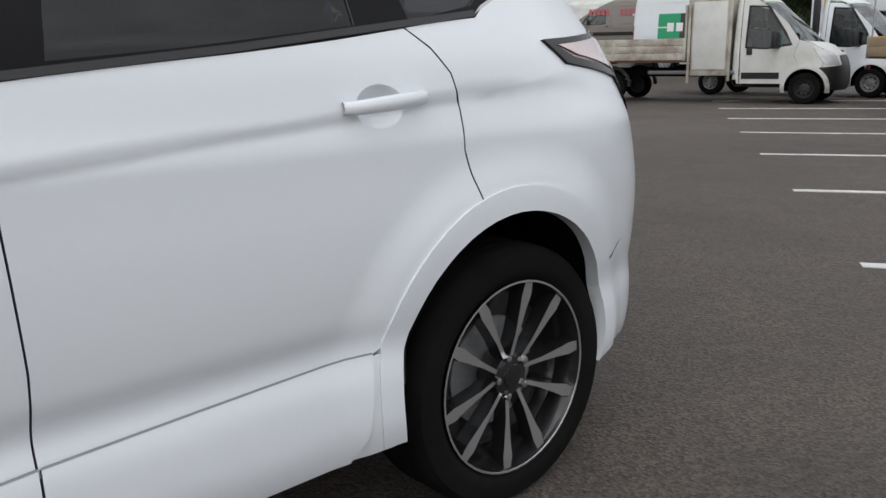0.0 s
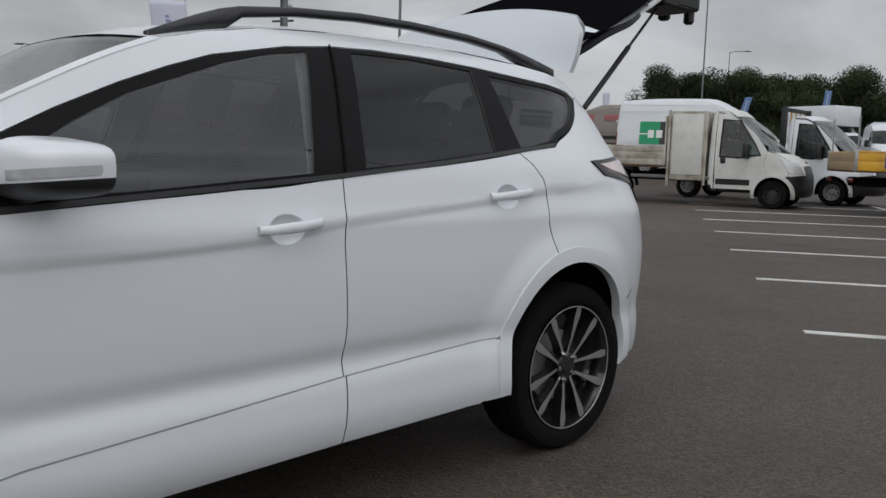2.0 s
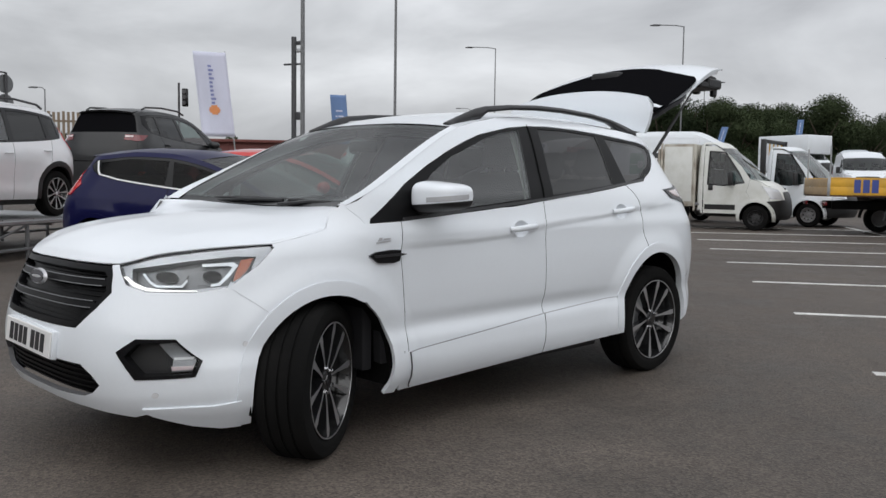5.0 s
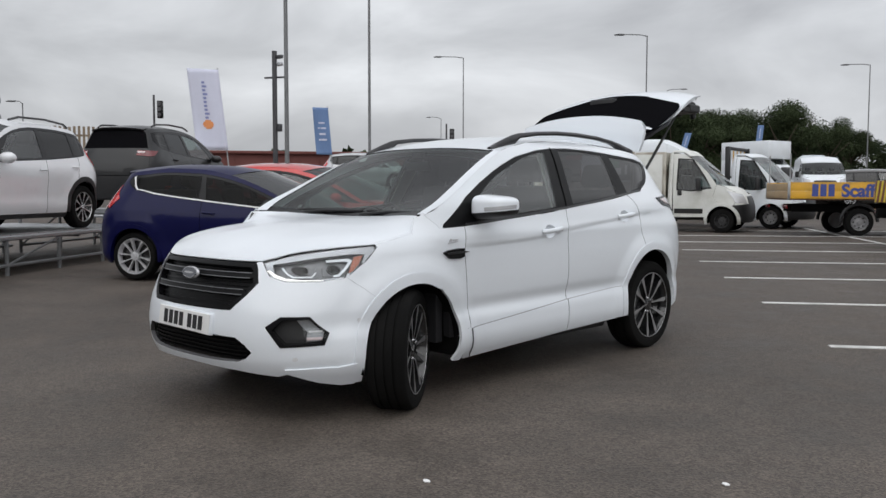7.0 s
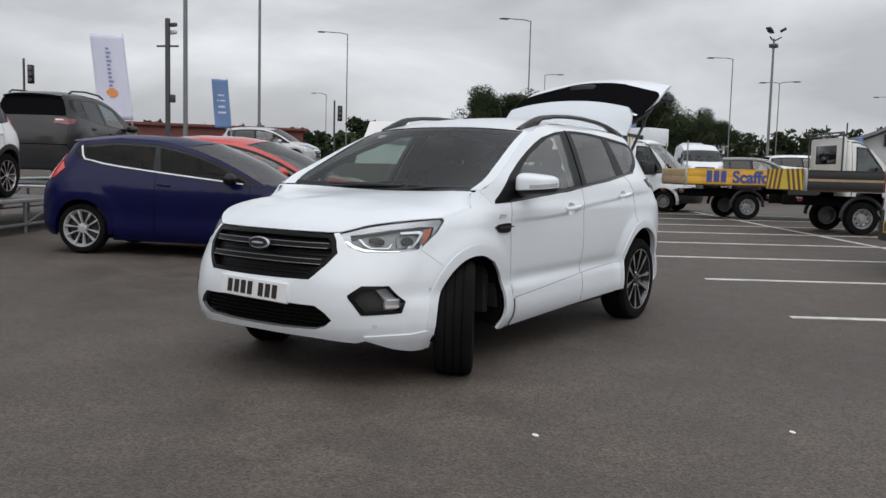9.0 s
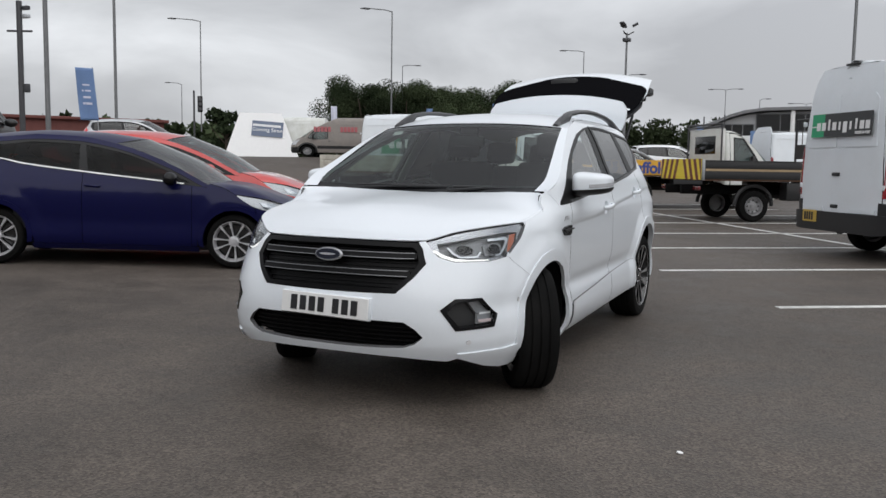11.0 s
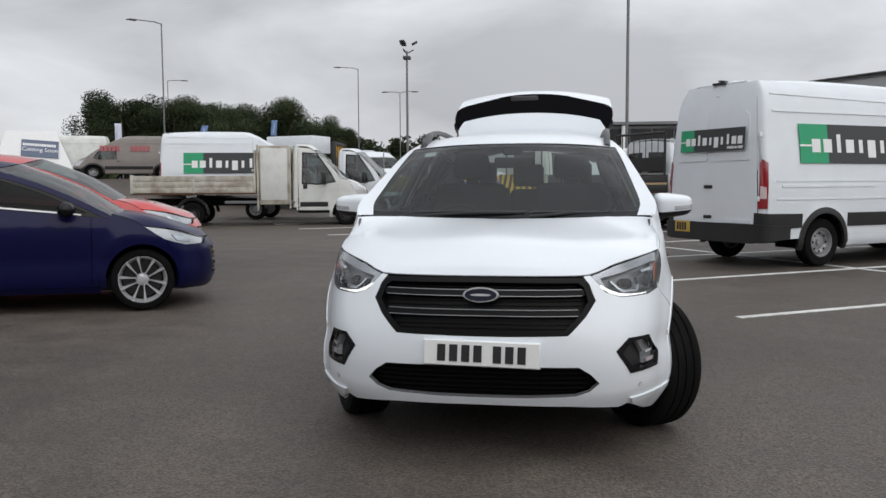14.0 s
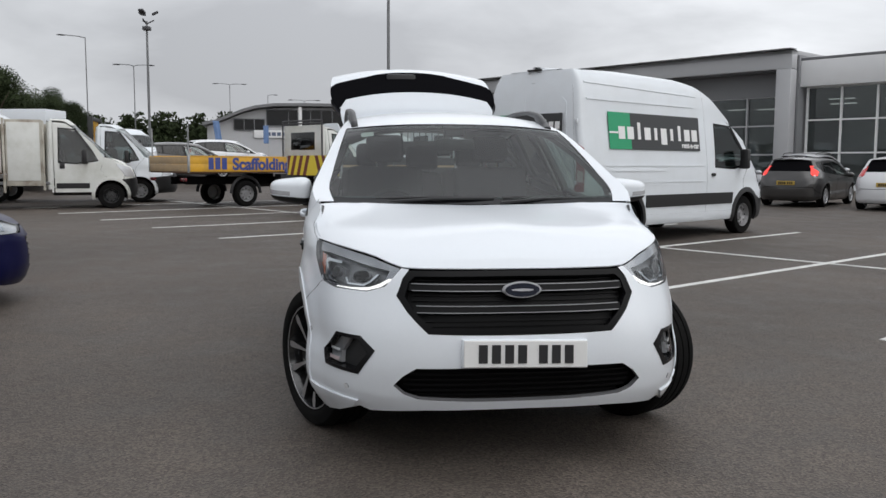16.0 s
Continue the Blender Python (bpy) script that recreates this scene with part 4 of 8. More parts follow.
    P("wing_bracket", s_((-1.355, 0.998), (-1.30, 1.0), (-1.235, 1.09), (-1.258, 1.108), (-1.29, 1.085), (-1.32, 1.035)), "white", off=-0.002, depth=0, inset=0, step=0.03)
    P("wing_bracket", s_((-1.245, 1.10), (-1.225, 1.135), (-1.10, 1.06), (-1.115, 1.02)), "white", off=-0.002, depth=0, inset=0, step=0.03)
    P("wing_bracket", s_((-1.59, 0.948), (-1.45, 0.974), (-1.33, 1.0), (-1.325, 1.026), (-1.45, 1.0), (-1.585, 0.974)), "white", off=-0.002, depth=0, inset=0, step=0.03)
    # nose
    grille = f_x((0.455, 0.868), (0.485, 0.835), (0.513, 0.765), (0.47, 0.70), (0.39, 0.618))
    intake = f_x((0, 0.478), (0.25, 0.478), (0.44, 0.476), (0.495, 0.44), (0.53, 0.40), (0.49, 0.365), (0.43, 0.343), (0.2, 0.332), (0, 0.330))
    fog = s_((-2.165, 0.540), (-2.11, 0.594), (-1.99, 0.593), (-1.90, 0.503), (-1.93, 0.440), (-2.12, 0.433))
    hl = f_x((0.487, 0.876)) + s_((-1.98, 0.918), (-1.86, 0.940), (-1.72, 0.953), (-1.572, 0.959), (-1.66, 0.878), (-1.722, 0.828), (-1.785, 0.79), (-1.903, 0.772), (-2.055, 0.773), (-2.098, 0.80))
    bumper = f_x((0, 0.290), (0.4, 0.288), (0.62, 0.268)) + s_((-2.07, 0.283), (-1.91, 0.225), (-1.80, 0.203), (-1.72, 0.205)) + arc(*FA, 0.432, 200, 134, 8) + s_((-1.70, 0.725), (-1.785, 0.79), (-1.903, 0.772), (-2.055, 0.773), (-2.098, 0.80)) + f_x((0.487, 0.876), (0.455, 0.872)) + grille[1:] + f_x((0, 0.612)) + intake
    P("front_bumper", bumper, "white", holes=[fog], middle=True, step=0.04, inset=0.001)
    P("bumper_blade", s_((-2.09, 0.316), (-1.98, 0.322), (-1.86, 0.320), (-1.762, 0.335), (-1.742, 0.26), (-1.725, 0.208), (-1.80, 0.206), (-1.91, 0.228), (-2.05, 0.280)), "white", off=0.010, depth=0.02, edge="white")
    g = new("grille")
    g.parent = car
    panel(sk, g, "grille_backing", f_x((0, 0.868)) + grille + f_x((0, 0.615)), "grille_black", off=-0.045, depth=0, middle=True, inset=0)
    panel(sk, g, "grille_surround", f_x((0, 0.872), (0.455, 0.868)) + grille[1:] + f_x((0, 0.615), (0, 0.637), (0.375, 0.642), (0.445, 0.708), (0.482, 0.765), (0.462, 0.825), (0.435, 0.846), (0, 0.850)), "grille_black", off=-0.004, depth=0.05, middle=True, inset=0, edge="gloss_black", step=0.04)
    for z, x in ((0.803, 0.462), (0.716, 0.445)):
        panel(sk, g, "grille_bar", f_x((0, z + 0.020), (x, z + 0.016), (x + 0.004, z - 0.012), (0, z - 0.016)), "grille_black", off=-0.008, depth=0.04, middle=True, inset=0, edge="grille_black", step=0.04)
        for dz in (0.014, -0.013):
            panel(sk, g, "bright_strip", f_x((0.0, z + dz + 0.002), (x - 0.01, z + dz + 0.002), (x - 0.01, z + dz - 0.0015), (0, z + dz - 0.0015)), "strip_grey", off=-0.004, depth=0.006, middle=True, inset=0, edge="trim", step=0.06)
    for i in range(11):
        z = 0.632 + i * 0.021
        if min(abs(z - 0.803), abs(z - 0.716)) < 0.022:
            continue
        panel(sk, g, "mesh_slat", f_x((0, z + 0.003), (0.40 + 0.06 * min(1, (z - 0.62) / 0.1), z + 0.003), (0.40 + 0.06 * min(1, (z - 0.62) / 0.1), z - 0.003), (0, z - 0.003)), "grille_black", off=-0.035, depth=0.01, middle=True, inset=0, edge="grille_black", step=0.1)
    em = new("emblem")
    em.parent = g
    for nm, a, b, t, mm in (("emblem_rim", 0.083, 0.035, 0.012, "rimsilver"), ("emblem_face", 0.077, 0.030, 0.016, "emblem"), ("emblem_mark", 0.050, 0.006, 0.018, "rimsilver")):
        bm = bmesh.new()
        bmesh.ops.create_cone(bm, cap_ends=True, segments=36, radius1=1.0, radius2=0.93, depth=1.0, matrix=pose(0, -2.232 - t / 2, 0.797, 90 - 8, 0, 0) @ Matrix.Diagonal((a, b, t, 1)))
        bpart(nm, bm, mm, em, smooth=True)
    li = new("lower_intake")
    li.parent = car
    panel(sk, li, "intake_backing", intake, "grille_black", off=-0.05, depth=0, middle=True, inset=-0.01)
    for i in range(6):
        z = 0.345 + i * 0.024
        x = 0.40 + 0.1 * math.sin(math.pi * (i + 0.8) / 6.5)
        panel(sk, li, "intake_slat", f_x((0, z + 0.004), (x, z + 0.004), (x, z - 0.004), (0, z - 0.004)), "grille_black", off=-0.03, depth=0.012, middle=True, inset=0, edge="grille_black", step=0.1)
    pm = pose(0.008, -2.292, 0.538, -6, 1.3, 0)
    plate(car, pm, 0.52, 0.111, "plate_w", 7)
    box("plate_holder", (0, 0.018, 0), (0.53, 0.028, 0.118), "white", car, m=pm, bevel=0.006)
    box("front_undertray", (0, -1.80, 0.285), (1.0, 0.50, 0.08), "black", car, bevel=0.03)
    # fog lamps
    for s in (1, -1):
        fl = new("fog_lamp")
        fl.parent = car
        panel(sk, fl, "fog_recess", fog, "black", off=-0.05, depth=0, inset=-0.012, sides=(s,))
        panel(sk, fl, "fog_bezel", fog, "gloss_black", holes=[s_((-2.145, 0.525), (-2.105, 0.577), (-1.989, 0.580), (-1.912, 0.508), (-1.935, 0.455), (-2.103, 0.448))], off=0.003, depth=0.055, inset=0, sides=(s,), edge="gloss_black", step=0.04)
        panel(sk, fl, "lamp_reflector", s_((-2.047, 0.573), (-1.992, 0.575), (-1.919, 0.508), (-1.939, 0.461), (-2.012, 0.458), (-2.002, 0.513)), "lamp_chrome", off=-0.028, depth=0.02, inset=0, sides=(s,), edge="lamp_body", step=0.03)
        panel(sk, fl, "reflector_bar", s_((-2.0, 0.520), (-1.925, 0.520), (-1.930, 0.511), (-1.998, 0.510)), "sign_white", off=-0.018, depth=0.012, inset=0, sides=(s,), edge="lamp_body", step=0.03)
        panel(sk, fl, "day_lamp", s_((-2.012, 0.485), (-1.932, 0.485), (-1.937, 0.469), (-2.010, 0.467)), "clearlens", off=-0.016, depth=0.012, inset=0, sides=(s,), edge="lamp_body", step=0.03)
        panel(sk, fl, "lamp_lens", s_((-2.027, 0.575), (-1.989, 0.577), (-1.913, 0.508), (-1.936, 0.456), (-2.017, 0.453)), "lens", off=-0.006, depth=0, inset=0, sides=(s,), step=0.03)
    # headlamps
    for s in (1, -1):
        h = new("headlamp")
        h.parent = car
        kw = dict(sides=(s,), inset=0, step=0.035)
        panel(sk, h, "housing", hl, "lamp_dark", off=-0.055, depth=0, **kw)
        panel(sk, h, "lens", hl, "lens", off=-0.001, depth=0, sides=(s,), inset=0.003, step=0.035)
        panel(sk, h, "inner_bezel", hl, "lamp_bezel", holes=[s_((-2.085, 0.802), (-2.07, 0.868), (-1.90, 0.902), (-1.74, 0.918), (-1.66, 0.915), (-1.69, 0.855), (-1.79, 0.797), (-1.95, 0.781))], off=-0.016, depth=0.035, edge="lamp_dark", **kw)
        for c0 in (-2.045, -1.895):
            panel(sk, h, "projector", s_((c0, 0.805), (c0 + 0.008, 0.862), (c0 + 0.10, 0.878), (c0 + 0.125, 0.850), (c0 + 0.10, 0.802)), "lamp_dark", off=-0.042, depth=0.02, edge="lamp_chrome", **kw)
            panel(sk, h, "projector_eye", arc(c0 + 0.058, 0.838, 0.034, 0, 340, 14, rz=0.026), "gloss_black", off=-0.026, depth=0.018, edge="lamp_chrome", sides=(s,), inset=0, step=0.015)
        panel(sk, h, "chrome_hook", s_((-2.052, 0.850), (-2.043, 0.815), (-2.025, 0.796), (-1.945, 0.795), (-1.922, 0.822), (-1.927, 0.826), (-1.948, 0.803), (-2.020, 0.804), (-2.036, 0.820), (-2.044, 0.852)), "reflector", off=-0.020, depth=0.015, edge="reflector", **kw)
        panel(sk, h, "chrome_bracket", s_((-1.865, 0.889), (-1.752, 0.894), (-1.736, 0.880), (-1.775, 0.835), (-1.815, 0.799), (-1.850, 0.796), (-1.845, 0.806), (-1.818, 0.811), (-1.787, 0.842), (-1.760, 0.873), (-1.772, 0.880), (-1.865, 0.878)), "reflector", off=-0.018, depth=0.02, edge="reflector", **kw)
        panel(sk, h, "daytime_strip", s_((-2.100, 0.832), (-2.090, 0.834), (-2.078, 0.812), (-2.050, 0.792), (-2.00, 0.785), (-1.90, 0.782), (-1.895, 0.778), (-2.00, 0.778), (-2.05, 0.779), (-2.085, 0.797)), "lit", off=-0.010, depth=0.010, edge="lamp_body", **kw)
        panel(sk, h, "indicator", s_((-1.765, 0.815), (-1.742, 0.868), (-1.722, 0.902), (-1.672, 0.910), (-1.702, 0.862), (-1.748, 0.818)), "amber", off=-0.018, depth=0.02, edge="lamp_body", **kw)
    # tail lamps and rear bumper
    P("tail_lamp", s_((1.474, 1.203), (1.80, 1.226), (1.84, 1.236), (1.97, 1.16), (2.06, 0.965), (2.0, 1.0), (1.88, 1.10), (1.555, 1.146)), "clearlens", off=0.004, edge="black", inset=0)
    P("tail_lamp_edge", s_((1.474, 1.203), (1.80, 1.226), (1.80, 1.212), (1.52, 1.190), (1.60, 1.16), (1.88, 1.118), (2.0, 1.02), (2.0, 1.0), (1.88, 1.10), (1.555, 1.146)), "gloss_black", off=0.008, edge="gloss_black", inset=0)
    P("clear_lamp_lens", s_((1.535, 1.190), (1.80, 1.211), (1.92, 1.198), (2.0, 1.10), (1.965, 1.06), (1.88, 1.124), (1.62, 1.166)), "clearlens", off=0.009, depth=0.006, edge="gloss_black", inset=0)
    P("rear_bumper", arc(*RA, 0.434, -8, 24, 5) + s_((1.85, 0.655), (2.0, 0.70), (2.15, 0.78)) + [("r", 0.5, 0.80), ("r", 0.0, 0.80), ("r", 0.0, 0.32), ("r", 0.55, 0.30)] + s_((2.05, 0.30), (1.80, 0.34)), "white")
    P("rear_panel", [("r", 0.0, 1.12), ("r", 0.0, 0.81), ("r", 0.5, 0.81)] + s_((2.13, 0.82), (2.07, 0.96), (1.98, 1.15)), "gap", off=-0.05)
    # glasshouse
    fg = s_((-0.80, 1.082), (-0.77, 1.197), (-0.63, 1.283), (-0.475, 1.362), (-0.157, 1.474), (0.0, 1.514), (0.152, 1.537), (0.055, 1.149), (-0.45, 1.105))
    rg = s_((0.335, 1.551), (0.60, 1.554), (0.900, 1.537), (0.893, 1.233), (0.50, 1.188), (0.262, 1.167))
    qg = s_((0.985, 1.526), (1.30, 1.503), (1.475, 1.478), (1.482, 1.455), (1.25, 1.284), (1.045, 1.246))
    P("window_frame", s_(*K_WIN_TOP, *K_BELT), "grille_black", holes=[fg, rg, qg], off=-0.003, depth=0.03)
    P("pillar_gap", s_((0.250, 1.566), (0.258, 1.566), (0.176, 1.140), (0.168, 1.140)), "gap", off=0.0015, depth=0.004, inset=0, edge="gap")
    P("weather_strip", s_((-0.905, 1.046), (-0.89, 1.047), (-0.49, 1.079), (0.16, 1.134), (0.6, 1.178), (1.02, 1.229), (1.25, 1.257), (1.25, 1.271), (1.02, 1.243), (0.6, 1.192), (0.16, 1.148), (-0.49, 1.094), (-0.89, 1.062), (-0.905, 1.061)), "trim", off=0.004, depth=0.01, inset=0, step=0.06)
    P("front_door_window", fg, "sideglass", off=-0.008, depth=0, inset=-0.004)
    P("rear_door_window", rg, "privacy", off=-0.008, depth=0, inset=-0.004)
    P("quarter_window", qg, "privacy", off=-0.008, depth=0, inset=-0.004)
    P("roof_side_rail", s_(*K_WIN_TOP[:-1], *K_ROOF), "white", inset=0.0, edge="white")
    edge_side = polyline([sk.side(a, b) for a, b in K_ROOF[7:][::-1]])
    edge_mid = polyline([(0, -1.085, 1.098), (0, -0.85, 1.275), (0, -0.62, 1.435), (0, -0.42, 1.556)])

    def screen(u, v):
        a, b, k = edge_mid(u), edge_side(u), abs(v) ** 2.3
        return Vector((b.x * v, a.y + (b.y - a.y) * k, a.z + (b.z - a.z) * k))

    def inner(fn, su=0.07, sv=0.93, dn=0.004):
        return lambda u, v: fn(su + (1 - 1.6 * su) * u, v * sv) - Vector((0, -dn * 0.6, dn))
    patch(car, "windscreen", inner(screen, 0.05, 0.955, -0.002), 14, 24, "screen", depth=0)
    fr = new("windscreen_frame")
    fr.parent = car
    for nm, (u0, u1), (v0, v1) in (("frit_band", (0, 1), (-0.975, -0.93)), ("frit_band", (0, 1), (0.93, 0.975)), ("frit_band", (0, 0.075), (-0.93, 0.93)), ("frit_band", (0.945, 1), (-0.93, 0.93))):
        patch(fr, nm, lambda u, v, a=u0, b=u1: screen(a + (b - a) * u, v) - Vector((0, 0, 0.001)), 10, 8, "gloss_black", depth=0.01, vr=(v0, v1))
    for s in (1, -1):
        def pillar(u, v, q=s):
            vi = 0.895 + 0.052 * u
            return screen(u, q * (vi + (1.004 - vi) * v)) + Vector((0, -0.002, 0.005)) * (1 - v)
        patch(car, "windscreen_pillar", pillar, 16, 4, "white", depth=0, vr=(0, 1))
    bm = bmesh.new()
    add_box(bm, (0, -0.40, 1.505), (0.13, 0.05, 0.05), 0.01)
    bpart("mirror_mount", bm, "black", car)
    box("rear_view_mirror", (0, -0.42, 1.43), (0.24, 0.03, 0.07), "black", car, bevel=0.015)
    part("tax_sticker", [(-0.575, -0.47, 1.47), (-0.50, -0.475, 1.478), (-0.50, -0.445, 1.503), (-0.575, -0.44, 1.495)], [(0, 1, 2, 3)], "sign_white", car, smooth=False)
    roof_side = polyline([sk.side(a, b) for a, b in K_ROOF[:8][::-1]])
    roof_mid = polyline([(0, -0.42, 1.556), (0, -0.2, 1.612), (0, 0.05, 1.648), (0, 0.35, 1.670), (0, 0.8, 1.676), (0, 1.25, 1.655), (0, 1.64, 1.622)])

    def roof(u, v):
        a, b, k = roof_mid(u), roof_side(u), abs(v) ** 2.6
        return Vector((b.x * v, a.y + (b.y - a.y) * k, a.z + (b.z - a.z) * k))
    patch(car, "roof", roof, 24, 24, "white")
    patch(car, "headlining", lambda u, v: roof(u, v * 0.97) - Vector((0, 0, 0.045)), 10, 8, "lining", depth=0)
    # bonnet
    c0a = [sk.at(sk.q("f", x, 0.878), 0.878) for x in (0.0, 0.16, 0.32, 0.46)]
    c0 = polyline(c0a + [sk.side(a, b) for a, b in ((-1.98, 0.922), (-1.86, 0.943), (-1.72, 0.956), (-1.575, 0.963))])
    side_c = polyline([sk.side(a, b) for a, b in ((-1.575, 0.963), (-1.45, 0.989), (-1.335, 1.016), (-1.30, 1.062), (-1.268, 1.108))])
    yn = c0(0).y
    mid_c = polyline([(0, yn, 0.878), (0, yn + 0.008, 0.908), (0, yn + 0.040, 0.946), (0, -2.0, 0.998), (0, -1.8, 1.036), (0, -1.5, 1.068), (0, -1.25, 1.085), (0, -1.07, 1.092)])
    back_c = polyline([(0, -1.07, 1.092), (0.3, -1.085, 1.098), (0.6, -1.14, 1.108), (0.78, -1.21, 1.110), tuple(sk.side(-1.268, 1.108))])

    def bonnet(u, v):
        s = 1 if v >= 0 else -1
        v = abs(v)
        A, B, C, D = c0(0), c0(1), back_c(0), back_c(1)
        p = (1 - u) * c0(v) + u * back_c(v) + (1 - v) * mid_c(u) + v * side_c(u) - ((1 - u) * (1 - v) * A + (1 - u) * v * B + u * (1 - v) * C + u * v * D)
        crown = 0.010 * math.sin(math.pi * min(1, max(0, u))) * smooth(1.0, 0.72, v) * smooth(0.0, 0.35, v)
        return Vector((s * p.x, p.y, p.z + crown))
    patch(car, "bonnet", bonnet, 26, 32, "white", edge="white", depth=0.005, soft=0.24)
    bm = bmesh.new()
    add_prism(bm, [(-1.13, 1.06), (-1.00, 1.075), (-1.00, 1.10), (-1.10, 1.092)], -0.72, 0.72, "x", 0.004)
    bpart("cowl_panel", bm, "black", car)
    for x0, x1 in ((-0.55, 0.12), (0.15, 0.66)):
        w = new("windscreen_wiper")
        w.parent = car
        tube("wiper_arm", [(x0, -1.10, 1.105), ((x0 + x1) / 2, -1.075, 1.125), (x1, -1.05 - 0.12 * x1 * x1, 1.125)], 0.009, "black", w, n=6)
        tube("wiper_blade", [(x0 + 0.02, -1.045 - 0.12 * x0 * x0, 1.125), ((x0 + x1) / 2, -1.045, 1.13), (x1 + 0.02, -1.035 - 0.12 * x1 * x1, 1.128)], 0.011, "black", w, n=6)
    # roof rails
    def roof_at(x, y):
        best = min((abs(p.y - y), p.z) for p in (roof(k / 80, min(1.0, x / roof_side(k / 80).x)) for k in range(81)))
        return best[1]
    for s in (1, -1):
        rail = [(-0.35, 1.545), (-0.28, 1.572), (-0.20, 1.600), (-0.12, 1.626), (-0.05, 1.642), (0.15, 1.664), (0.40, 1.678), (0.65, 1.680), (0.95, 1.668), (1.14, 1.648), (1.25, 1.632), (1.36, 1.612), (1.47, 1.588)]
        V, Fc = [], []
        for i, (y, z) in enumerate(rail):
            x = 0.622 - 0.02 * abs(y - 0.4)
            k = 0.3 + 0.7 * smooth(0, 3, min(i, len(rail) - 1 - i))
            foot = max(smooth(-0.03, -0.13, y), smooth(1.20, 1.30, y))
            low = (z - 0.016) * (1 - foot) + (roof_at(x, max(-0.34, y)) - 0.012) * foot
            for dx, zz in ((-0.02, low), (0.022, low - 0.004), (0.018, z + 0.008 * k), (0.0, z + 0.014 * k), (-0.018, z + 0.008 * k)):
                V.append((s * (x + dx), y, max(zz, low)))
        n5 = len(rail)
        for i in range(n5 - 1):
            for j in range(5):
                f = [i * 5 + j, i * 5 + (j + 1) % 5, i * 5 + 5 + (j + 1) % 5, i * 5 + 5 + j]
                Fc.append(f if s > 0 else f[::-1])
        Fc += [[0, 1, 2, 3, 4], [n5 * 5 - 1 - j for j in range(5)]]
        part("roof_rail", V, Fc, "trim", car)
    # mirrors
    def mirror_shell(q, grow=1.0, keep=None):
        bm = bmesh.new()
        bmesh.ops.create_icosphere(bm, subdivisions=5, radius=1)
        for v in bm.verts:
            x, y, z = v.co
            sx = math.copysign(abs(x) ** 0.50, x)
            sy = min(0.55, math.copysign(abs(y) ** 0.75, y))
            sz = math.copysign(abs(z) ** 0.50, z)
            top = 1 - 0.22 * sx if sz > 0 else 1 - 0.16 * sx
            v.co = Vector((q * (0.985 + 0.116 * sx * grow), -0.735 + 0.115 * sy * grow + 0.03 * sx, 1.160 + 0.070 * sz * top * grow + 0.004 * sx))
        bmesh.ops.recalc_face_normals(bm, faces=bm.faces[:])
        o, up, out = Vector((q * 0.985, -0.75, 1.132)), Vector((-q * 0.06, -0.06, 1)), Vector((q, -0.35, 0))
        for c, n in ((o, up), (o + Vector((0, 0, 0.007)), up), (o + Vector((0, 0, 0.030)), up), (o + out * 0.035, out)):
            bmesh.ops.bisect_plane(bm, geom=bm.verts[:] + bm.edges[:] + bm.faces[:], plane_co=c, plane_no=n)
        for f in bm.faces:
            d = f.calc_center_median() - o
            f.material_index = 1 if d.dot(up) < 0 else 0
        if keep:
            bmesh.ops.delete(bm, geom=[f for f in bm.faces if not (0.007 < (f.calc_center_median() - o).dot(up) < 0.030 and (f.calc_center_median() - o).dot(out) > 0.035 * out.length_squared and f.calc_center_median().y < -0.68)], context="FACES")
            for f in bm.faces:
                f.material_index = 0
        return bm
    for s in (1, -1):
        mr = new("door_mirror")
        mr.parent = car
        bpart("mirror_housing", mirror_shell(s), ["white", "black"], mr, smooth=True)
        bpart("mirror_indicator", mirror_shell(s, 1.012, True), "lamp_body", mr, smooth=True)
        bm = bmesh.new()
        add_box(bm, (s * 0.985, -0.677, 1.158), (0.150, 0.010, 0.088), 0.005)
        bpart("mirror_glass", bm, "mirror", mr)
        tube("mirror_arm", [(s * 0.83, -0.80, 1.09), (s * 0.90, -0.78, 1.10), (s * 0.94, -0.75, 1.115)], 0.028, "black", mr, n=8)
    # wing vents and small badges
    vent = s_((-1.130, 0.893), (-1.09, 0.908), (-1.0, 0.915), (-0.94, 0.913), (-0.945, 0.862), (-0.985, 0.853), (-1.08, 0.857))
    P("wing_vent", vent, "gloss_black", off=0.012, depth=0.014, edge="gloss_black", inset=0, step=0.03)
    P("wing_vent_blade", s_((-1.11, 0.893), (-0.94, 0.897), (-0.905, 0.892), (-0.94, 0.886), (-1.10, 0.882)), "black", off=0.02, depth=0.01, edge="black", inset=0, step=0.03)
    P("wing_badge", s_((-1.085, 0.946), (-1.083, 0.952), (-1.0, 0.958), (-1.0, 0.953)), "rimsilver", off=0.003, depth=0.003, edge="steel", inset=0, step=0.03)
    P("wing_badge", s_((-1.075, 0.957), (-1.065, 0.972), (-1.048, 0.972), (-1.052, 0.958)), "rimsilver", off=0.003, depth=0.003, edge="steel", inset=0, step=0.03)
    P("wing_badge", s_((-1.042, 0.960), (-1.04, 0.968), (-1.0, 0.969), (-1.0, 0.963)), "rimsilver", off=0.003, depth=0.003, edge="steel", inset=0, step=0.03)
    for yc, zc in ((-1.74, 0.56), (-2.06, 0.37)):
        P("parking_sensor", arc(yc, zc, 0.011, 0, 340, 14), "silverwhite", off=0.003, depth=0.004, inset=0, step=0.03)
    # wheels
    STEER = {1: 32, -1: 26}
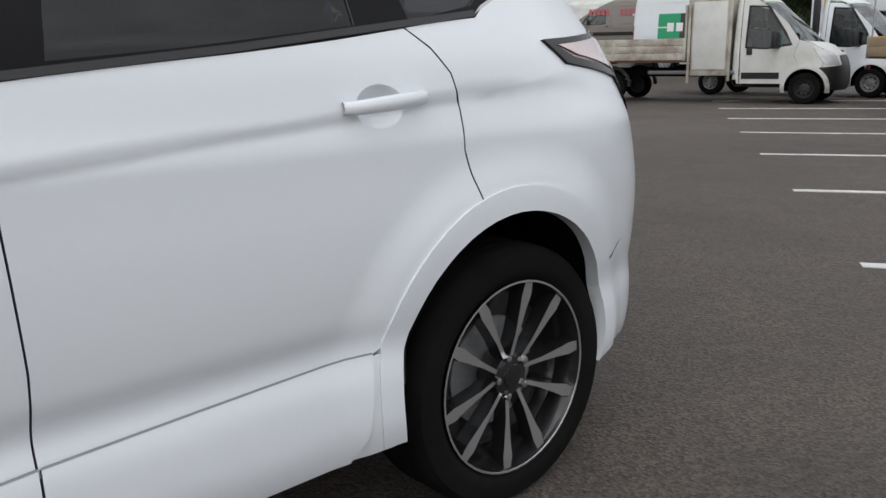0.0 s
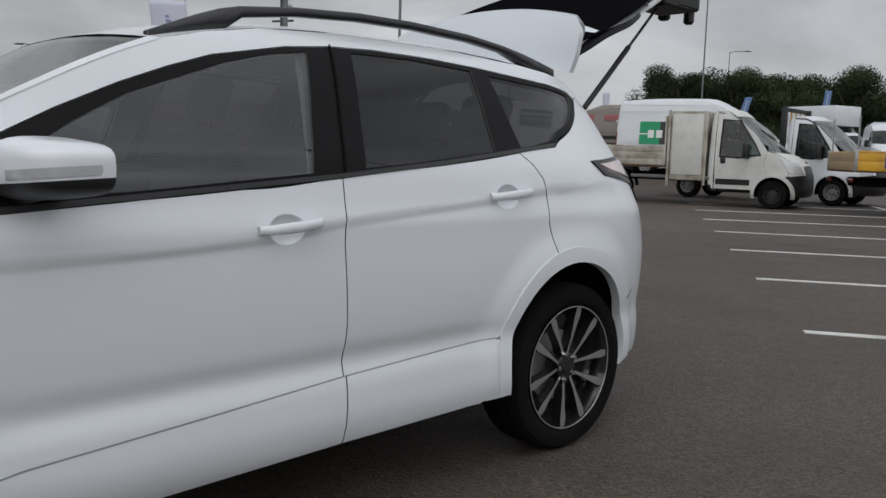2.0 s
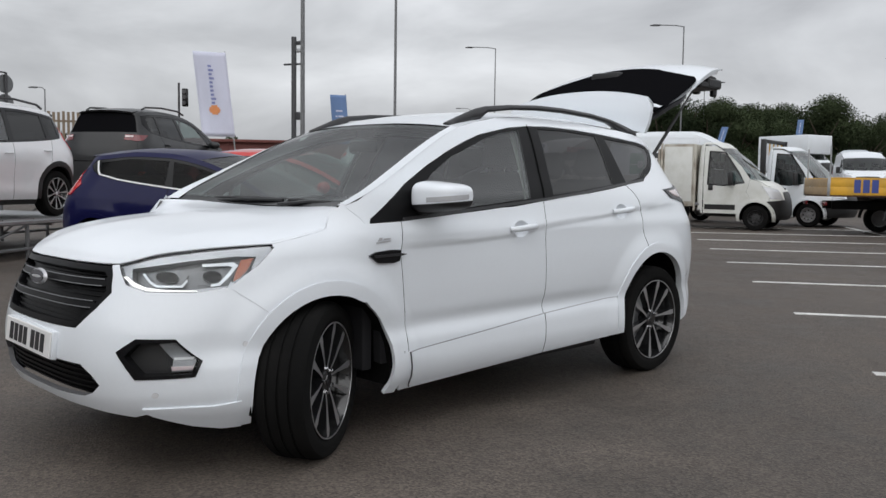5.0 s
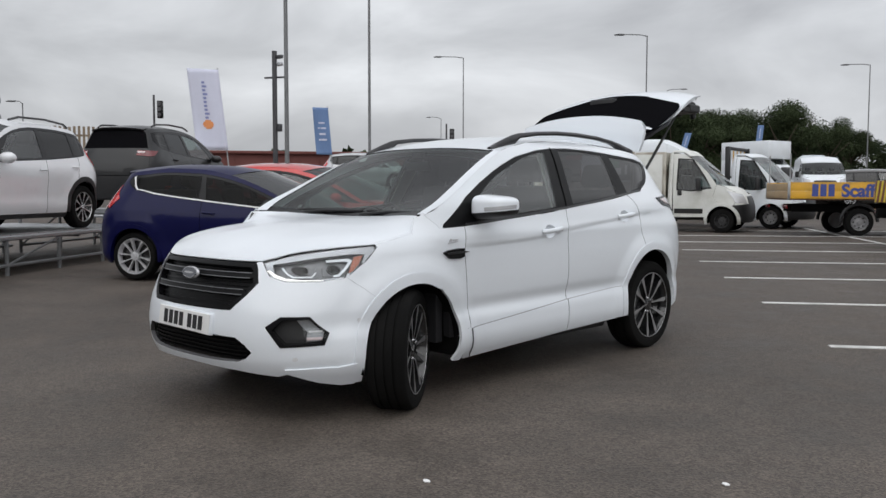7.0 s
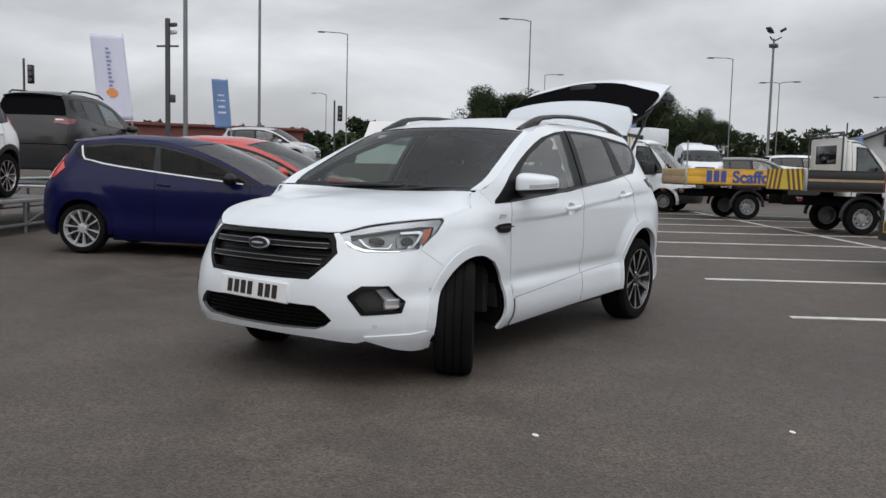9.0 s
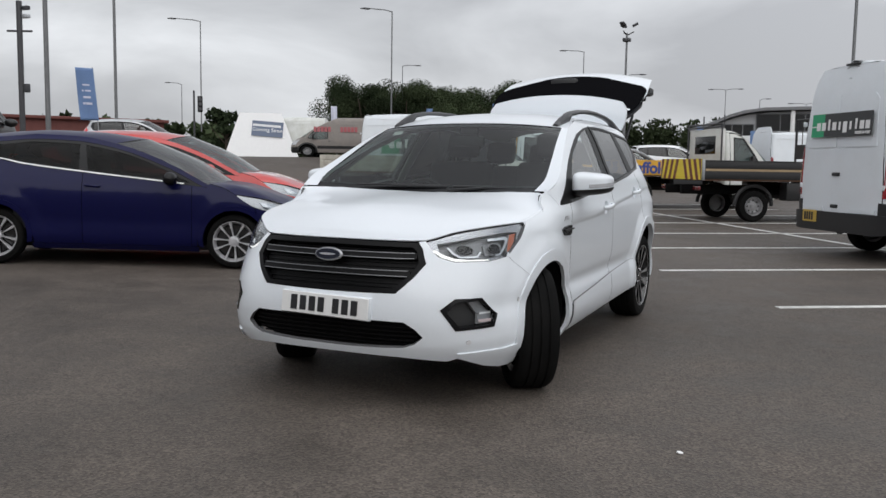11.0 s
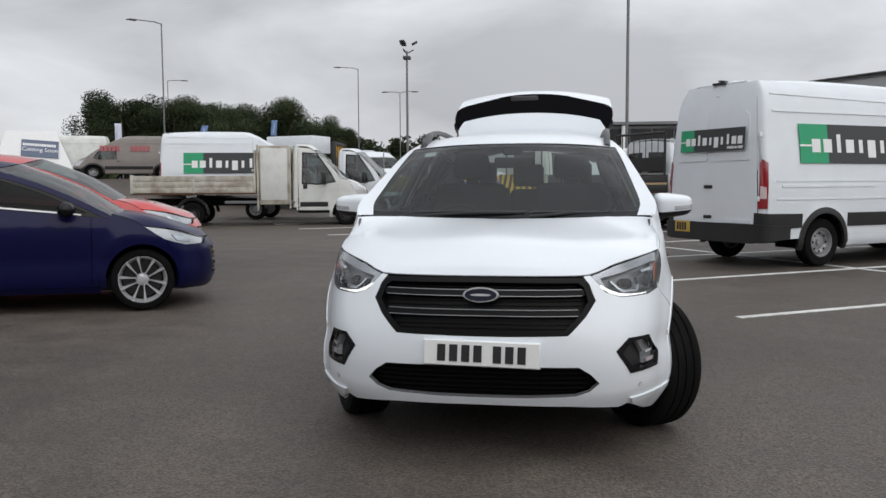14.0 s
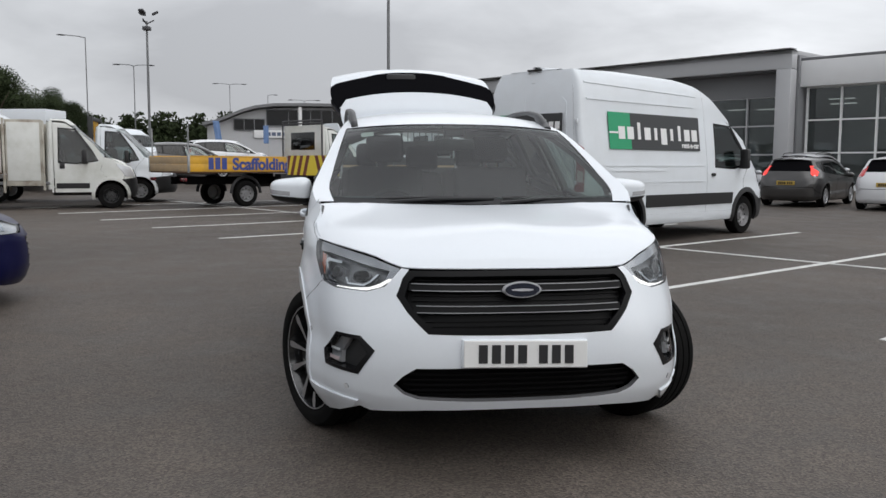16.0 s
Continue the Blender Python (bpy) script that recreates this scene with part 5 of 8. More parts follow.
    for s in (1, -1):
        wheel(car, (0.788, -1.365, 0.346) if s > 0 else (-0.785, -1.355, 0.348), STEER[s], 0.350, 0.235, 0.255, "two", s, 48)
        wheel(car, (s * 0.775, 1.345, 0.349), 0, 0.350, 0.235, 0.255, "two", s, 48)
        arch_liner(car, FA[0], FA[1], 0.385, 0.50, 0.875, s, -14, 196)
        arch_liner(car, RA[0], RA[1], 0.395, 0.50, 0.885, s, -10, 196)
        lathe("brake_disc", [(0.05, 0.0), (0.15, 0.0), (0.15, 0.02), (0.05, 0.02)], "steel", car, n=24, m=pose(s * 0.77, 1.345, 0.345))
    # underside and cabin
    box("underbody", (0, 0.0, 0.27), (1.55, 1.72, 0.10), "black", car, bevel=0.03)
    box("underbody", (0, 1.55, 0.36), (1.0, 1.1, 0.14), "black", car, bevel=0.03)
    box("axle_cradle", (0, -1.35, 0.33), (0.95, 0.7, 0.16), "black", car, bevel=0.03)
    box("bulkhead", (0, -1.05, 0.65), (1.62, 0.06, 0.62), "dash", car, bevel=0.01)
    P("door_lining", s_((-1.0, 0.36), (1.0, 0.42), (1.05, 1.20), (0.16, 1.11), (-1.0, 1.02)), "dash", off=-0.07, depth=0.05, edge="dash", inset=0, step=0.12)
    P("boot_lining", s_((0.98, 0.80), (1.75, 0.85), (1.75, 1.30), (1.30, 1.24), (0.98, 1.20)), "dash", off=-0.05, depth=0.02, edge="dash", inset=0, step=0.12)
    P("pillar_lining", s_((0.07, 1.14), (0.14, 1.55), (0.29, 1.56), (0.18, 1.15)), "lining", off=-0.05, depth=0.01, edge="lining", inset=0, step=0.12)
    bm = bmesh.new()
    add_prism(bm, [(-1.04, 1.06), (-0.86, 1.085), (-0.66, 1.05), (-0.52, 0.96), (-0.50, 0.80), (-0.60, 0.62), (-1.0, 0.60)], -0.74, 0.74, "x", 0.03, 3)
    bpart("dashboard", bm, "dash", car, smooth=True)
    box("instrument_hood", (-0.37, -0.60, 1.045), (0.36, 0.20, 0.09), "dash", car, bevel=0.03)
    sw = new("steering_wheel")
    sw.parent = car
    tm = pose(-0.37, -0.42, 0.985, 65, 0, 0)
    bm = bmesh.new()
    ring = [tm @ Vector((0.185 * math.cos(2 * math.pi * k / 28), 0.185 * math.sin(2 * math.pi * k / 28), 0)) for k in range(29)]
    add_tube(bm, ring, 0.016, 8)
    bpart("rim", bm, "black", sw, smooth=True)
    box("hub", (0, 0, -0.015), (0.15, 0.12, 0.05), "black", sw, bevel=0.02, m=tm)
    for a in (0, 180, 270):
        tube("spoke", [tm @ Vector((0.05 * math.cos(radians(a)), 0.05 * math.sin(radians(a)), 0)), tm @ Vector((0.18 * math.cos(radians(a)), 0.18 * math.sin(radians(a)), 0))], 0.014, "rimsilver", sw, n=6)
    tube("column", [(-0.37, -0.44, 0.975), (-0.37, -0.68, 0.87)], 0.035, "black", sw)
    seat(car, 0.37, -0.05, 0.66, 0.52, 0.60, "front_seat")
    seat(car, -0.37, -0.05, 0.66, 0.52, 0.60, "front_seat")
    seat(car, 0.40, 0.80, 0.68, 0.50, 0.56, "rear_seat", rake=20)
    seat(car, -0.40, 0.80, 0.68, 0.50, 0.56, "rear_seat", rake=20)
    seat(car, 0.0, 0.82, 0.68, 0.30, 0.54, "rear_seat", rake=20)
    box("centre_console", (0, -0.25, 0.62), (0.24, 0.9, 0.28), "dash", car, bevel=0.04)
    box("boot_floor", (0, 1.55, 0.80), (1.25, 0.75, 0.05), "dash", car, bevel=0.01)
    # open tailgate: built shut, then swung up about its hinge
    tg = new("tailgate")
    tg.parent = car
    H = Matrix.Translation((0, 1.60, 1.640)) @ pose(0, 0, 0, 89, 0, 0)

    gate_up = H.to_3x3() @ Vector((0, 0.75, 0.66))

    def gate(prof, wid, bulge, du=0.0):
        f = polyline([(0, a, b) for a, b in prof])
        wf = hermite([(i / (len(wid) - 1), w) for i, w in enumerate(wid)])

        def fn(u, v):
            c = f(u)
            return H @ Vector((wf(u) * v, c.y - bulge * abs(v) ** 2.2, c.z - du))
        return fn
    patch(tg, "spoiler", gate([(0.02, 0.0), (0.12, 0.004), (0.22, -0.008), (0.27, -0.02)], [0.60, 0.635, 0.645, 0.60], 0.07), 10, 20, "white", depth=0.03, edge="white", up=gate_up)
    patch(tg, "spoiler_underside", gate([(0.275, -0.035), (0.22, -0.06), (0.17, -0.085)], [0.60, 0.63, 0.60], 0.07), 6, 20, "white", depth=0, up=-gate_up)
    patch(tg, "tailgate_skin", gate([(0.10, -0.055), (0.20, -0.10), (0.29, -0.27), (0.38, -0.44), (0.455, -0.55), (0.52, -0.68), (0.56, -0.82), (0.585, -1.0)], [0.54, 0.66, 0.70, 0.72, 0.71, 0.69, 0.64], 0.080), 22, 24, "white", depth=0.012, edge="white", up=gate_up)
    patch(tg, "rear_window", gate([(0.155, -0.045), (0.305, -0.262), (0.395, -0.41), (0.467, -0.545), (0.512, -0.635)], [0.57, 0.672, 0.705, 0.722, 0.722, 0.68, 0.52], 0.076), 16, 24, "dark_glass", depth=0.004, up=gate_up)
    patch(tg, "inner_glass", gate([(0.08, -0.065), (0.175, -0.125), (0.265, -0.285), (0.35, -0.435), (0.41, -0.54), (0.445, -0.63)], [0.52, 0.660, 0.70, 0.715, 0.70, 0.64, 0.52, 0.16], 0.083), 28, 28, "gate_trim", depth=0.03, edge="gate_trim", up=-gate_up)
    patch(tg, "inner_panel", gate([(0.36, -0.43), (0.375, -0.455), (0.44, -0.57), (0.505, -0.73), (0.545, -0.96)], [0.705, 0.71, 0.70, 0.675, 0.62], 0.083), 20, 24, "white", depth=0.03, edge="white", up=-gate_up)
    bm = bmesh.new()
    add_box(bm, (0, 0.53, -1.01), (0.34, 0.10, 0.05), 0.015, H)
    bpart("latch", bm, "black", tg)
    for s in (1, -1):
        bm = bmesh.new()
        add_box(bm, (s * 0.50, 0.415, -0.885), (0.24, 0.055, 0.15), 0.012, H)
        add_box(bm, (s * 0.58, 0.35, -0.985), (0.05, 0.11, 0.045), 0.012, H)
        add_box(bm, (s * 0.46, 0.37, -0.94), (0.06, 0.10, 0.05), 0.012, H)
        add_box(bm, (s * 0.62, 0.37, -0.80), (0.15, 0.07, 0.20), 0.012, H)
        add_box(bm, (s * 0.59, 0.350, -0.72), (0.20, 0.05, 0.26), 0.012, H)
        bpart("gate_lamp_back", bm, "black", tg)
        bm = bmesh.new()
        add_box(bm, (s * 0.42, 0.425, -0.99), (0.30, 0.07, 0.05), 0.012, H)
        bpart("gate_lamp_cover", bm, "trim", tg)
        tube("gate_trim_strip", [H @ Vector((s * 0.44, 0.490, -0.70)), H @ Vector((s * 0.53, 0.455, -0.67)), H @ Vector((s * 0.60, 0.41, -0.635))], 0.009, "black", tg)
    box("wiper_motor_cover", (-0.09, 0.43, -0.55), (0.26, 0.10, 0.13), "black", tg, bevel=0.02, m=H)
    for s in (1, -1):
        tube("tailgate_strut", [(s * 0.60, 1.72, 1.44), (s * 0.60, 1.72 + 0.58 * 0.55, 1.44 + 0.58 * 0.525)], 0.013, "black", car)
        tube("strut_rod", [(s * 0.60, 1.72 + 0.58 * 0.55, 1.44 + 0.58 * 0.525), (s * 0.60, 2.275, 1.970)], 0.007, "trim", car)
    return car


def door_handle(d, sk, y, z, s):
    """A pull handle over a shallow cup, on the door d."""
    h = new("door_handle")
    h.parent = d
    a, b = sk.side(y, z), sk.side(y + 0.225, z + 0.018)
    V, Fc = [], []
    n, k = 12, 8
    for i in range(n + 1):
        t = i / n
        c = a.lerp(b, t)
        out = 0.036 * (math.sin(math.pi * min(1, max(0, t))) ** 0.35)
        hz = 0.0135 + 0.003 * math.sin(math.pi * t)
        for j in range(k):
            al = 2 * math.pi * j / k
            V.append((s * (c.x + out + 0.009 * math.cos(al)), c.y, c.z + hz * math.sin(al)))
    for i in range(n):
        for j in range(k):
            f = [i * k + j, i * k + (j + 1) % k, (i + 1) * k + (j + 1) % k, (i + 1) * k + j]
            Fc.append(f[::-1] if s > 0 else f)
    part("grip", V, Fc, "white", h)
    yc, zc = y + 0.10, z + 0.0
    ring = [(sk.q(k_, a_, b_), b_) for k_, a_, b_ in cup_ring(yc, zc)]
    V, Fc = [], []
    steps = ((1.0, 0.0), (0.95, 0.002), (0.85, 0.009), (0.68, 0.018), (0.45, 0.024), (0.22, 0.026), (0.03, 0.0265))
    for k_, dep in steps:
        for q, zz in ring:
            qq, z2 = sk.q("s", yc, zc) + (q - sk.q("s", yc, zc)) * k_, zc + (zz - zc) * k_
            p = sk.at(qq, z2) - sk.normal(qq, z2) * dep
            V.append((s * p.x, p.y, p.z))
    nr = len(ring)
    for i in range(len(steps) - 1):
        for j in range(nr):
            f = [i * nr + j, i * nr + (j + 1) % nr, (i + 1) * nr + (j + 1) % nr, (i + 1) * nr + j]
            Fc.append(f if s > 0 else f[::-1])
    part("cup", V, Fc, "white", h)


def cup_ring(yc, zc):
    return [("s", yc + 0.066 * math.cos(2 * math.pi * i / 24), zc + 0.046 * math.sin(2 * math.pi * i / 24)) for i in range(24)]


build_main_car()


# ---- ground, one sheet to the horizon ----
def build_ground():
    def axis(near, far, step):
        a = [i * step for i in range(int(-near / step), int(near / step) + 1)]
        k = near
        out = []
        while k < far:
            k *= 1.35
            out.append(k)
        return [-v for v in reversed(out)] + a + out
    xs, ys = axis(42, 2500, 1.5), axis(42, 2500, 1.5)
    V = [(x, y, hill(x, y)) for y in ys for x in xs]
    n = len(xs)
    F = [(j * n + i, j * n + i + 1, (j + 1) * n + i + 1, (j + 1) * n + i) for j in range(len(ys) - 1) for i in range(n - 1)]
    return tagged(part("ground", V, F, "asphalt", smooth=True), "worn dark grey tarmac of a large car park", "ground", kind="structure")


build_ground()
LINE = Vector((math.cos(radians(32.0)), math.sin(radians(32.0))))
ROWD = Vector((math.cos(radians(123.7)), math.sin(radians(123.7))))
P_FIRST = Vector((1.926, 2.366))


def road_line(a, b, w=0.10, name="bay_line"):
    a, b = Vector(a), Vector(b)
    d = (b - a).normalized()
    s = Vector((-d.y, d.x)) * w / 2
    n = max(2, int((b - a).length / 0.5))
    rnd = random.Random(int(a.x * 91 + a.y * 37))
    V, F = [], []
    for i in range(n + 1):
        c = a.lerp(b, i / n)
        for q in (s, -s):
            p = c + q * (1 + rnd.uniform(-0.07, 0.07))
            V += [(p.x, p.y, hill(p.x, p.y) + 0.006), (p.x, p.y, hill(p.x, p.y) - 0.01)]
    for i in range(n):
        k = 4 * i
        F += [(k, k + 4, k + 6, k + 2), (k, k + 1, k + 5, k + 4), (k + 2, k + 6, k + 7, k + 3)]
    F += [(0, 2, 3, 1), (4 * n, 4 * n + 1, 4 * n + 3, 4 * n + 2)]
    me_ = part(name, V, F, "asph_line", smooth=False)
    return tagged(me_, "white painted bay line on the tarmac", "road marking", "bay lines", "structure")


for k in range(-1, 8):
    p = P_FIRST + ROWD * 2.655 * k
    road_line(p, p + LINE * 9.1)
road_line(P_FIRST + ROWD * -2.6 + LINE * 4.62, P_FIRST + ROWD * 20.5 + LINE * 4.62, name="spine_line")


# ---- other cars, from one set of measures each ----
def hatch(name, label, m, paint, L, Wd, H, wb, R, fo, style="silver", belt=0.62, rim=None, rear_k=1.0, strip=None, rails=False, cladding=False, group="", category="car", window="sideglass", rear_window="privacy", doors=2, lit_tail=False, plate_back=None, spare=False, cowl=0.22, rise=0.13, cut=0.52, lamp="tall", rake=0.95):
    """A hatchback or small SUV, closed, with wheels straight. Local nose towards -y."""
    car = thing(name, m, label, category, group)
    hw = Wd / 2
    nose, fa = -wb / 2 - fo, -wb / 2
    ra, tail = wb / 2, -wb / 2 - fo + L
    sk = Skin(
        low=[(H * a, hw * b) for a, b in ((0.11, 0.88), (0.16, 0.94), (0.23, 0.968), (0.31, 0.965), (0.40, 0.985), (0.50, 1.0), (0.57, 0.99), (0.63, 0.955), (0.74, 0.875), (0.85, 0.79), (0.925, 0.71), (0.97, 0.63))],
        nose=[(H * a, nose + b) for a, b in ((0.11, 0.10), (0.17, 0.03), (0.28, 0.0), (0.38, 0.02), (0.46, 0.09), (0.53, 0.22), (0.60, 0.34), (0.68, 0.6))],
        tail=[(H * a, tail - b * rear_k) for a, b in ((0.11, 0.12), (0.2, 0.02), (0.35, 0.0), (0.5, 0.03), (0.60, 0.09), (0.72, 0.20), (0.85, 0.34), (0.96, 0.44))],
        y0=fa + 0.05, y1=ra - 0.05, p=2.4, pr=3.2, wheels=((fa, R * 1.05), (ra, R * 1.05)), flare=0.02, taper=(0.04, 0.05))
    R1, R2 = R * 1.13, R * 1.28
    FA_, RA_ = (fa, R * 1.04), (ra, R * 1.06)
    zb = H * (belt - 0.045)
    ya = fa + cowl
    yA = ya + rake
    hx = min(0.86, fo + cowl - 0.34)
    yr = tail - 0.40 * rear_k - 0.16
    sill = H * 0.155
    roofl = hermite([(ya, H * 0.635), (ya + 0.43 * rake, H * 0.79), (yA - 0.1, H * 0.905), (yA + 0.35, H * 0.95), (yA + 0.8, H * 0.955), (yr - 0.35, H * 0.94), (yr, H * 0.912), (yr + 0.2, H * 0.885)])
    beltf = hermite([(ya - 0.15, zb), (ya + 0.5, zb + 0.2 * rise * H), (0.3, zb + 0.42 * rise * H), (ra - 0.1, zb + 0.75 * rise * H), (yr, zb + rise * H)])
    winf = lambda y: roofl(y) - 0.035 * H

    def P(*a, **k):
        k.setdefault("step", 0.11)
        return panel(sk, car, *a, **k)

    def B(k, z):
        return ("r", k * sk.low(z * H), z * H)

    def curve(f, a, b, n):
        return [("s", a + (b - a) * i / n, f(a + (b - a) * i / n)) for i in range(n + 1)]
    yd0, yd1, yd2 = fa + cut, fa + cut + (1.08 if doors == 2 else 1.20), ra - 0.18
    tip = ya - 0.02
    P("front_wing", [("s", nose + hx - 0.22, H * 0.462), ("s", nose + hx - 0.24, H * 0.40)] + arc(*FA_, R2, 120, 8, 10) + [("s", fa + R2 + 0.02, sill), ("s", yd0, sill)] + [("s", yd0, beltf(yd0)), ("s", tip, beltf(tip)), ("s", ya - 0.05, H * 0.632), ("s", ya - 0.22, H * 0.60), ("s", nose + hx - 0.01, H * 0.553)], paint)
    d1 = P("front_door", [("s", yd0, sill), ("s", yd1, sill)] + curve(beltf, yd1, yd0, 5), paint)
    ds = [(d1, yd1 - 0.20)]
    if doors == 2:
        d2 = P("rear_door", [("s", yd1, sill), ("s", ra - R2 - 0.02, sill)] + arc(*RA_, R2, 172, 115, 6) + curve(beltf, yd2 + 0.12, yd1, 4), paint)
        ds.append((d2, yd2 - 0.12))
    q0 = yd2 + 0.12 if doors == 2 else yd1
    lead = arc(*RA_, R2, 8, 115, 9) if doors == 2 else arc(*RA_, R2, 8, 172, 12) + [("s", ra - R2 - 0.02, sill), ("s", yd1, sill)]
    P("rear_quarter", lead + curve(beltf, q0, yr - 0.10, 5) + [("s", yr + 0.02, (winf(yr) + beltf(yr)) / 2), ("s", yr - 0.02, winf(yr - 0.02)), ("s", yr - 0.02, roofl(yr - 0.02)), B(0.80, 0.90), B(0.80, 0.80), B(0.80, 0.70), B(0.80, 0.55), B(0.80, 0.37)], paint)
    for pair, yh in ds:
        for i, d in enumerate(pair):
            s = 1 if i == 0 else -1
            a, b = sk.side(yh, beltf(yh) - 0.085 * H), sk.side(yh + 0.17, beltf(yh) - 0.08 * H)
            tube("door_handle", [(s * a.x, a.y, a.z), (s * (a.x + 0.025), a.y + 0.03, a.z), (s * (b.x + 0.025), b.y - 0.03, b.z), (s * b.x, b.y, b.z)], 0.012, paint, d, n=6)
    P("sill", [("s", fa + R2, sill - 0.002), ("s", ra - R2, sill - 0.002), ("s", ra - R2, H * 0.115), ("s", fa + R2, H * 0.115)], "black" if cladding else paint, inset=0.0)
    lip = "black" if cladding else paint
    lw = 1.36 if cladding else 1.30
    P("wheel_arch_lip", arc(*FA_, R1, 198, -14, 22) + arc(*FA_, R * lw, -10, 195, 22), lip, off=0.006, depth=0.05, inset=0, edge=lip)
    P("wheel_arch_lip", arc(*RA_, R1, 194, -16, 22) + arc(*RA_, R * lw, -12, 190, 22), lip, off=0.006, depth=0.05, inset=0, edge=lip)
    # nose
    g0, g1 = H * 0.22, H * 0.40
    P("front_bumper", [("f", 0, H * 0.12), ("f", hw * 0.6, H * 0.12), ("s", nose + 0.35, H * 0.125), ("s", fa - R2 + 0.01, H * 0.14)] + arc(*FA_, R2, 192, 121, 6) + [("s", nose + hx - 0.24, H * 0.40), ("s", nose + hx - 0.22, H * 0.463), ("s", nose + 0.36, H * 0.425), ("f", hw * 0.62, H * 0.43), ("f", hw * 0.50, H * 0.465), ("f", 0, H * 0.47), ("f", 0, g1), ("f", hw * 0.55, g1), ("f", hw * 0.48, g0), ("f", 0, g0)], paint, middle=True)
    gr = new("grille")
    gr.parent = car
    panel(sk, gr, "grille_backing", [("f", 0, g0), ("f", hw * 0.49, g0), ("f", hw * 0.56, g1), ("f", 0, g1)], "black", off=-0.03, depth=0, middle=True, step=0.15, inset=0)
    for i in range(5):
        z = g0 + (g1 - g0) * (i + 0.5) / 5
        panel(sk, gr, "grille_bar", [("f", 0, z - 0.008), ("f", hw * 0.5, z - 0.008), ("f", hw * 0.5, z + 0.008), ("f", 0, z + 0.008)], "chrome" if style == "silver" and i % 2 == 0 else "trim", off=-0.01, depth=0.02, middle=True, step=0.15, inset=0)
    hlp = [("f", hw * 0.52, H * 0.47), ("f", hw * 0.64, H * 0.432), ("s", nose + 0.36, H * 0.425), ("s", nose + hx - 0.22, H * 0.463), ("s", nose + hx, H * 0.555), ("s", nose + hx - 0.32, H * 0.527)]
    for s in (1, -1):
        h = new("headlamp")
        h.parent = car
        panel(sk, h, "housing", hlp, "lamp_body", off=-0.02, depth=0, sides=(s,), step=0.1)
        panel(sk, h, "reflector", [("s", nose + 0.32, H * 0.445), ("s", nose + 0.46, H * 0.455), ("s", nose + 0.52, H * 0.505), ("s", nose + 0.36, H * 0.495)], "reflector", off=-0.012, depth=0.01, sides=(s,), step=0.1)
        panel(sk, h, "lens", hlp, "lens", off=0.001, depth=0, sides=(s,), step=0.1)
    # tail
    yl = sk.tail(H * 0.64)
    if lamp == "tall":
        P("tail_lamp", [("s", yl - 0.34, H * 0.69), ("s", yl - 0.25, H * 0.80), B(0.84, 0.80), B(0.74, 0.76), B(0.72, 0.65), B(0.76, 0.61), ("s", yl - 0.20, H * 0.605)], "tail_lit" if lit_tail else "redlens", off=0.008, depth=0.03, inset=0, edge="redlens")
        P("tail_lamp_clear", [("s", yl - 0.16, H * 0.622), B(0.80, 0.625), B(0.78, 0.595), ("s", yl - 0.15, H * 0.59)], "clearlens", off=0.012, depth=0.005, inset=0)
    else:
        P("tail_lamp", [("s", yl - 0.34, H * 0.668), B(0.60, 0.672), B(0.57, 0.615), B(0.80, 0.602), ("s", yl - 0.20, H * 0.61)], "redlens_deep", off=0.008, depth=0.03, inset=0, edge="black")
        P("tail_lamp_clear", [B(0.60, 0.662), B(0.74, 0.660), B(0.74, 0.645), B(0.60, 0.642)], "clearlens", off=0.012, depth=0.005, inset=0)
    P("rear_bumper", arc(*RA_, R2, -8, 8, 2) + [B(0.80, 0.37), B(0.78, 0.385), B(0.0, 0.385), B(0.0, 0.13), B(0.66, 0.13), ("s", tail - 0.36, H * 0.13)], paint if not cladding else "black")
    P("tailgate", [B(0.80, 0.39), B(0.80, 0.55), B(0.80, 0.70), B(0.0, 0.70), B(0.0, 0.39)], paint)
    P("rear_window", [B(0.0, 0.70), B(0.80, 0.70), B(0.80, 0.80), B(0.80, 0.90), B(0.0, 0.92)], "dark_glass", off=-0.004)
    if plate_back:
        plate(car, pose(0, tail + 0.012, H * 0.47, 4, 0, 180), 0.52, 0.111, plate_back, 7)
    # glasshouse
    wt = curve(winf, tip + 0.04, yr - 0.02, 12)
    wo = [("s", tip - 0.04, beltf(tip))] + wt + [("s", yr + 0.02, (winf(yr) + beltf(yr)) / 2)] + curve(beltf, yr - 0.10, tip, 8)

    def pane(a, b, skew_a, skew_b):
        up = curve(lambda y: winf(y) - 0.022 * H, a + skew_a, b + skew_b, 5)
        dn = curve(lambda y: beltf(y) + 0.018 * H, b, a, 4)
        return up + dn
    panes = [("front_door_window", pane(yd0 + 0.02, yd1 - 0.05, 0.40, 0.06), window)]
    if doors == 2:
        panes.append(("rear_door_window", pane(yd1 + 0.05, yd2 + 0.02, 0.05, 0.02), rear_window))
        panes.append(("quarter_window", pane(yd2 + 0.10, yr - 0.12, 0.0, 0.03), rear_window))
    else:
        panes.append(("quarter_window", pane(yd1 + 0.05, yr - 0.14, 0.02, 0.02), rear_window))
    P("window_frame", wo, "gloss_black", holes=[p for _, p, _ in panes], off=-0.003)
    for nm, p, g_ in panes:
        P(nm, p, g_, off=-0.008, depth=0, inset=-0.004)
    top = curve(winf, tip + 0.04, yr - 0.02, 12)
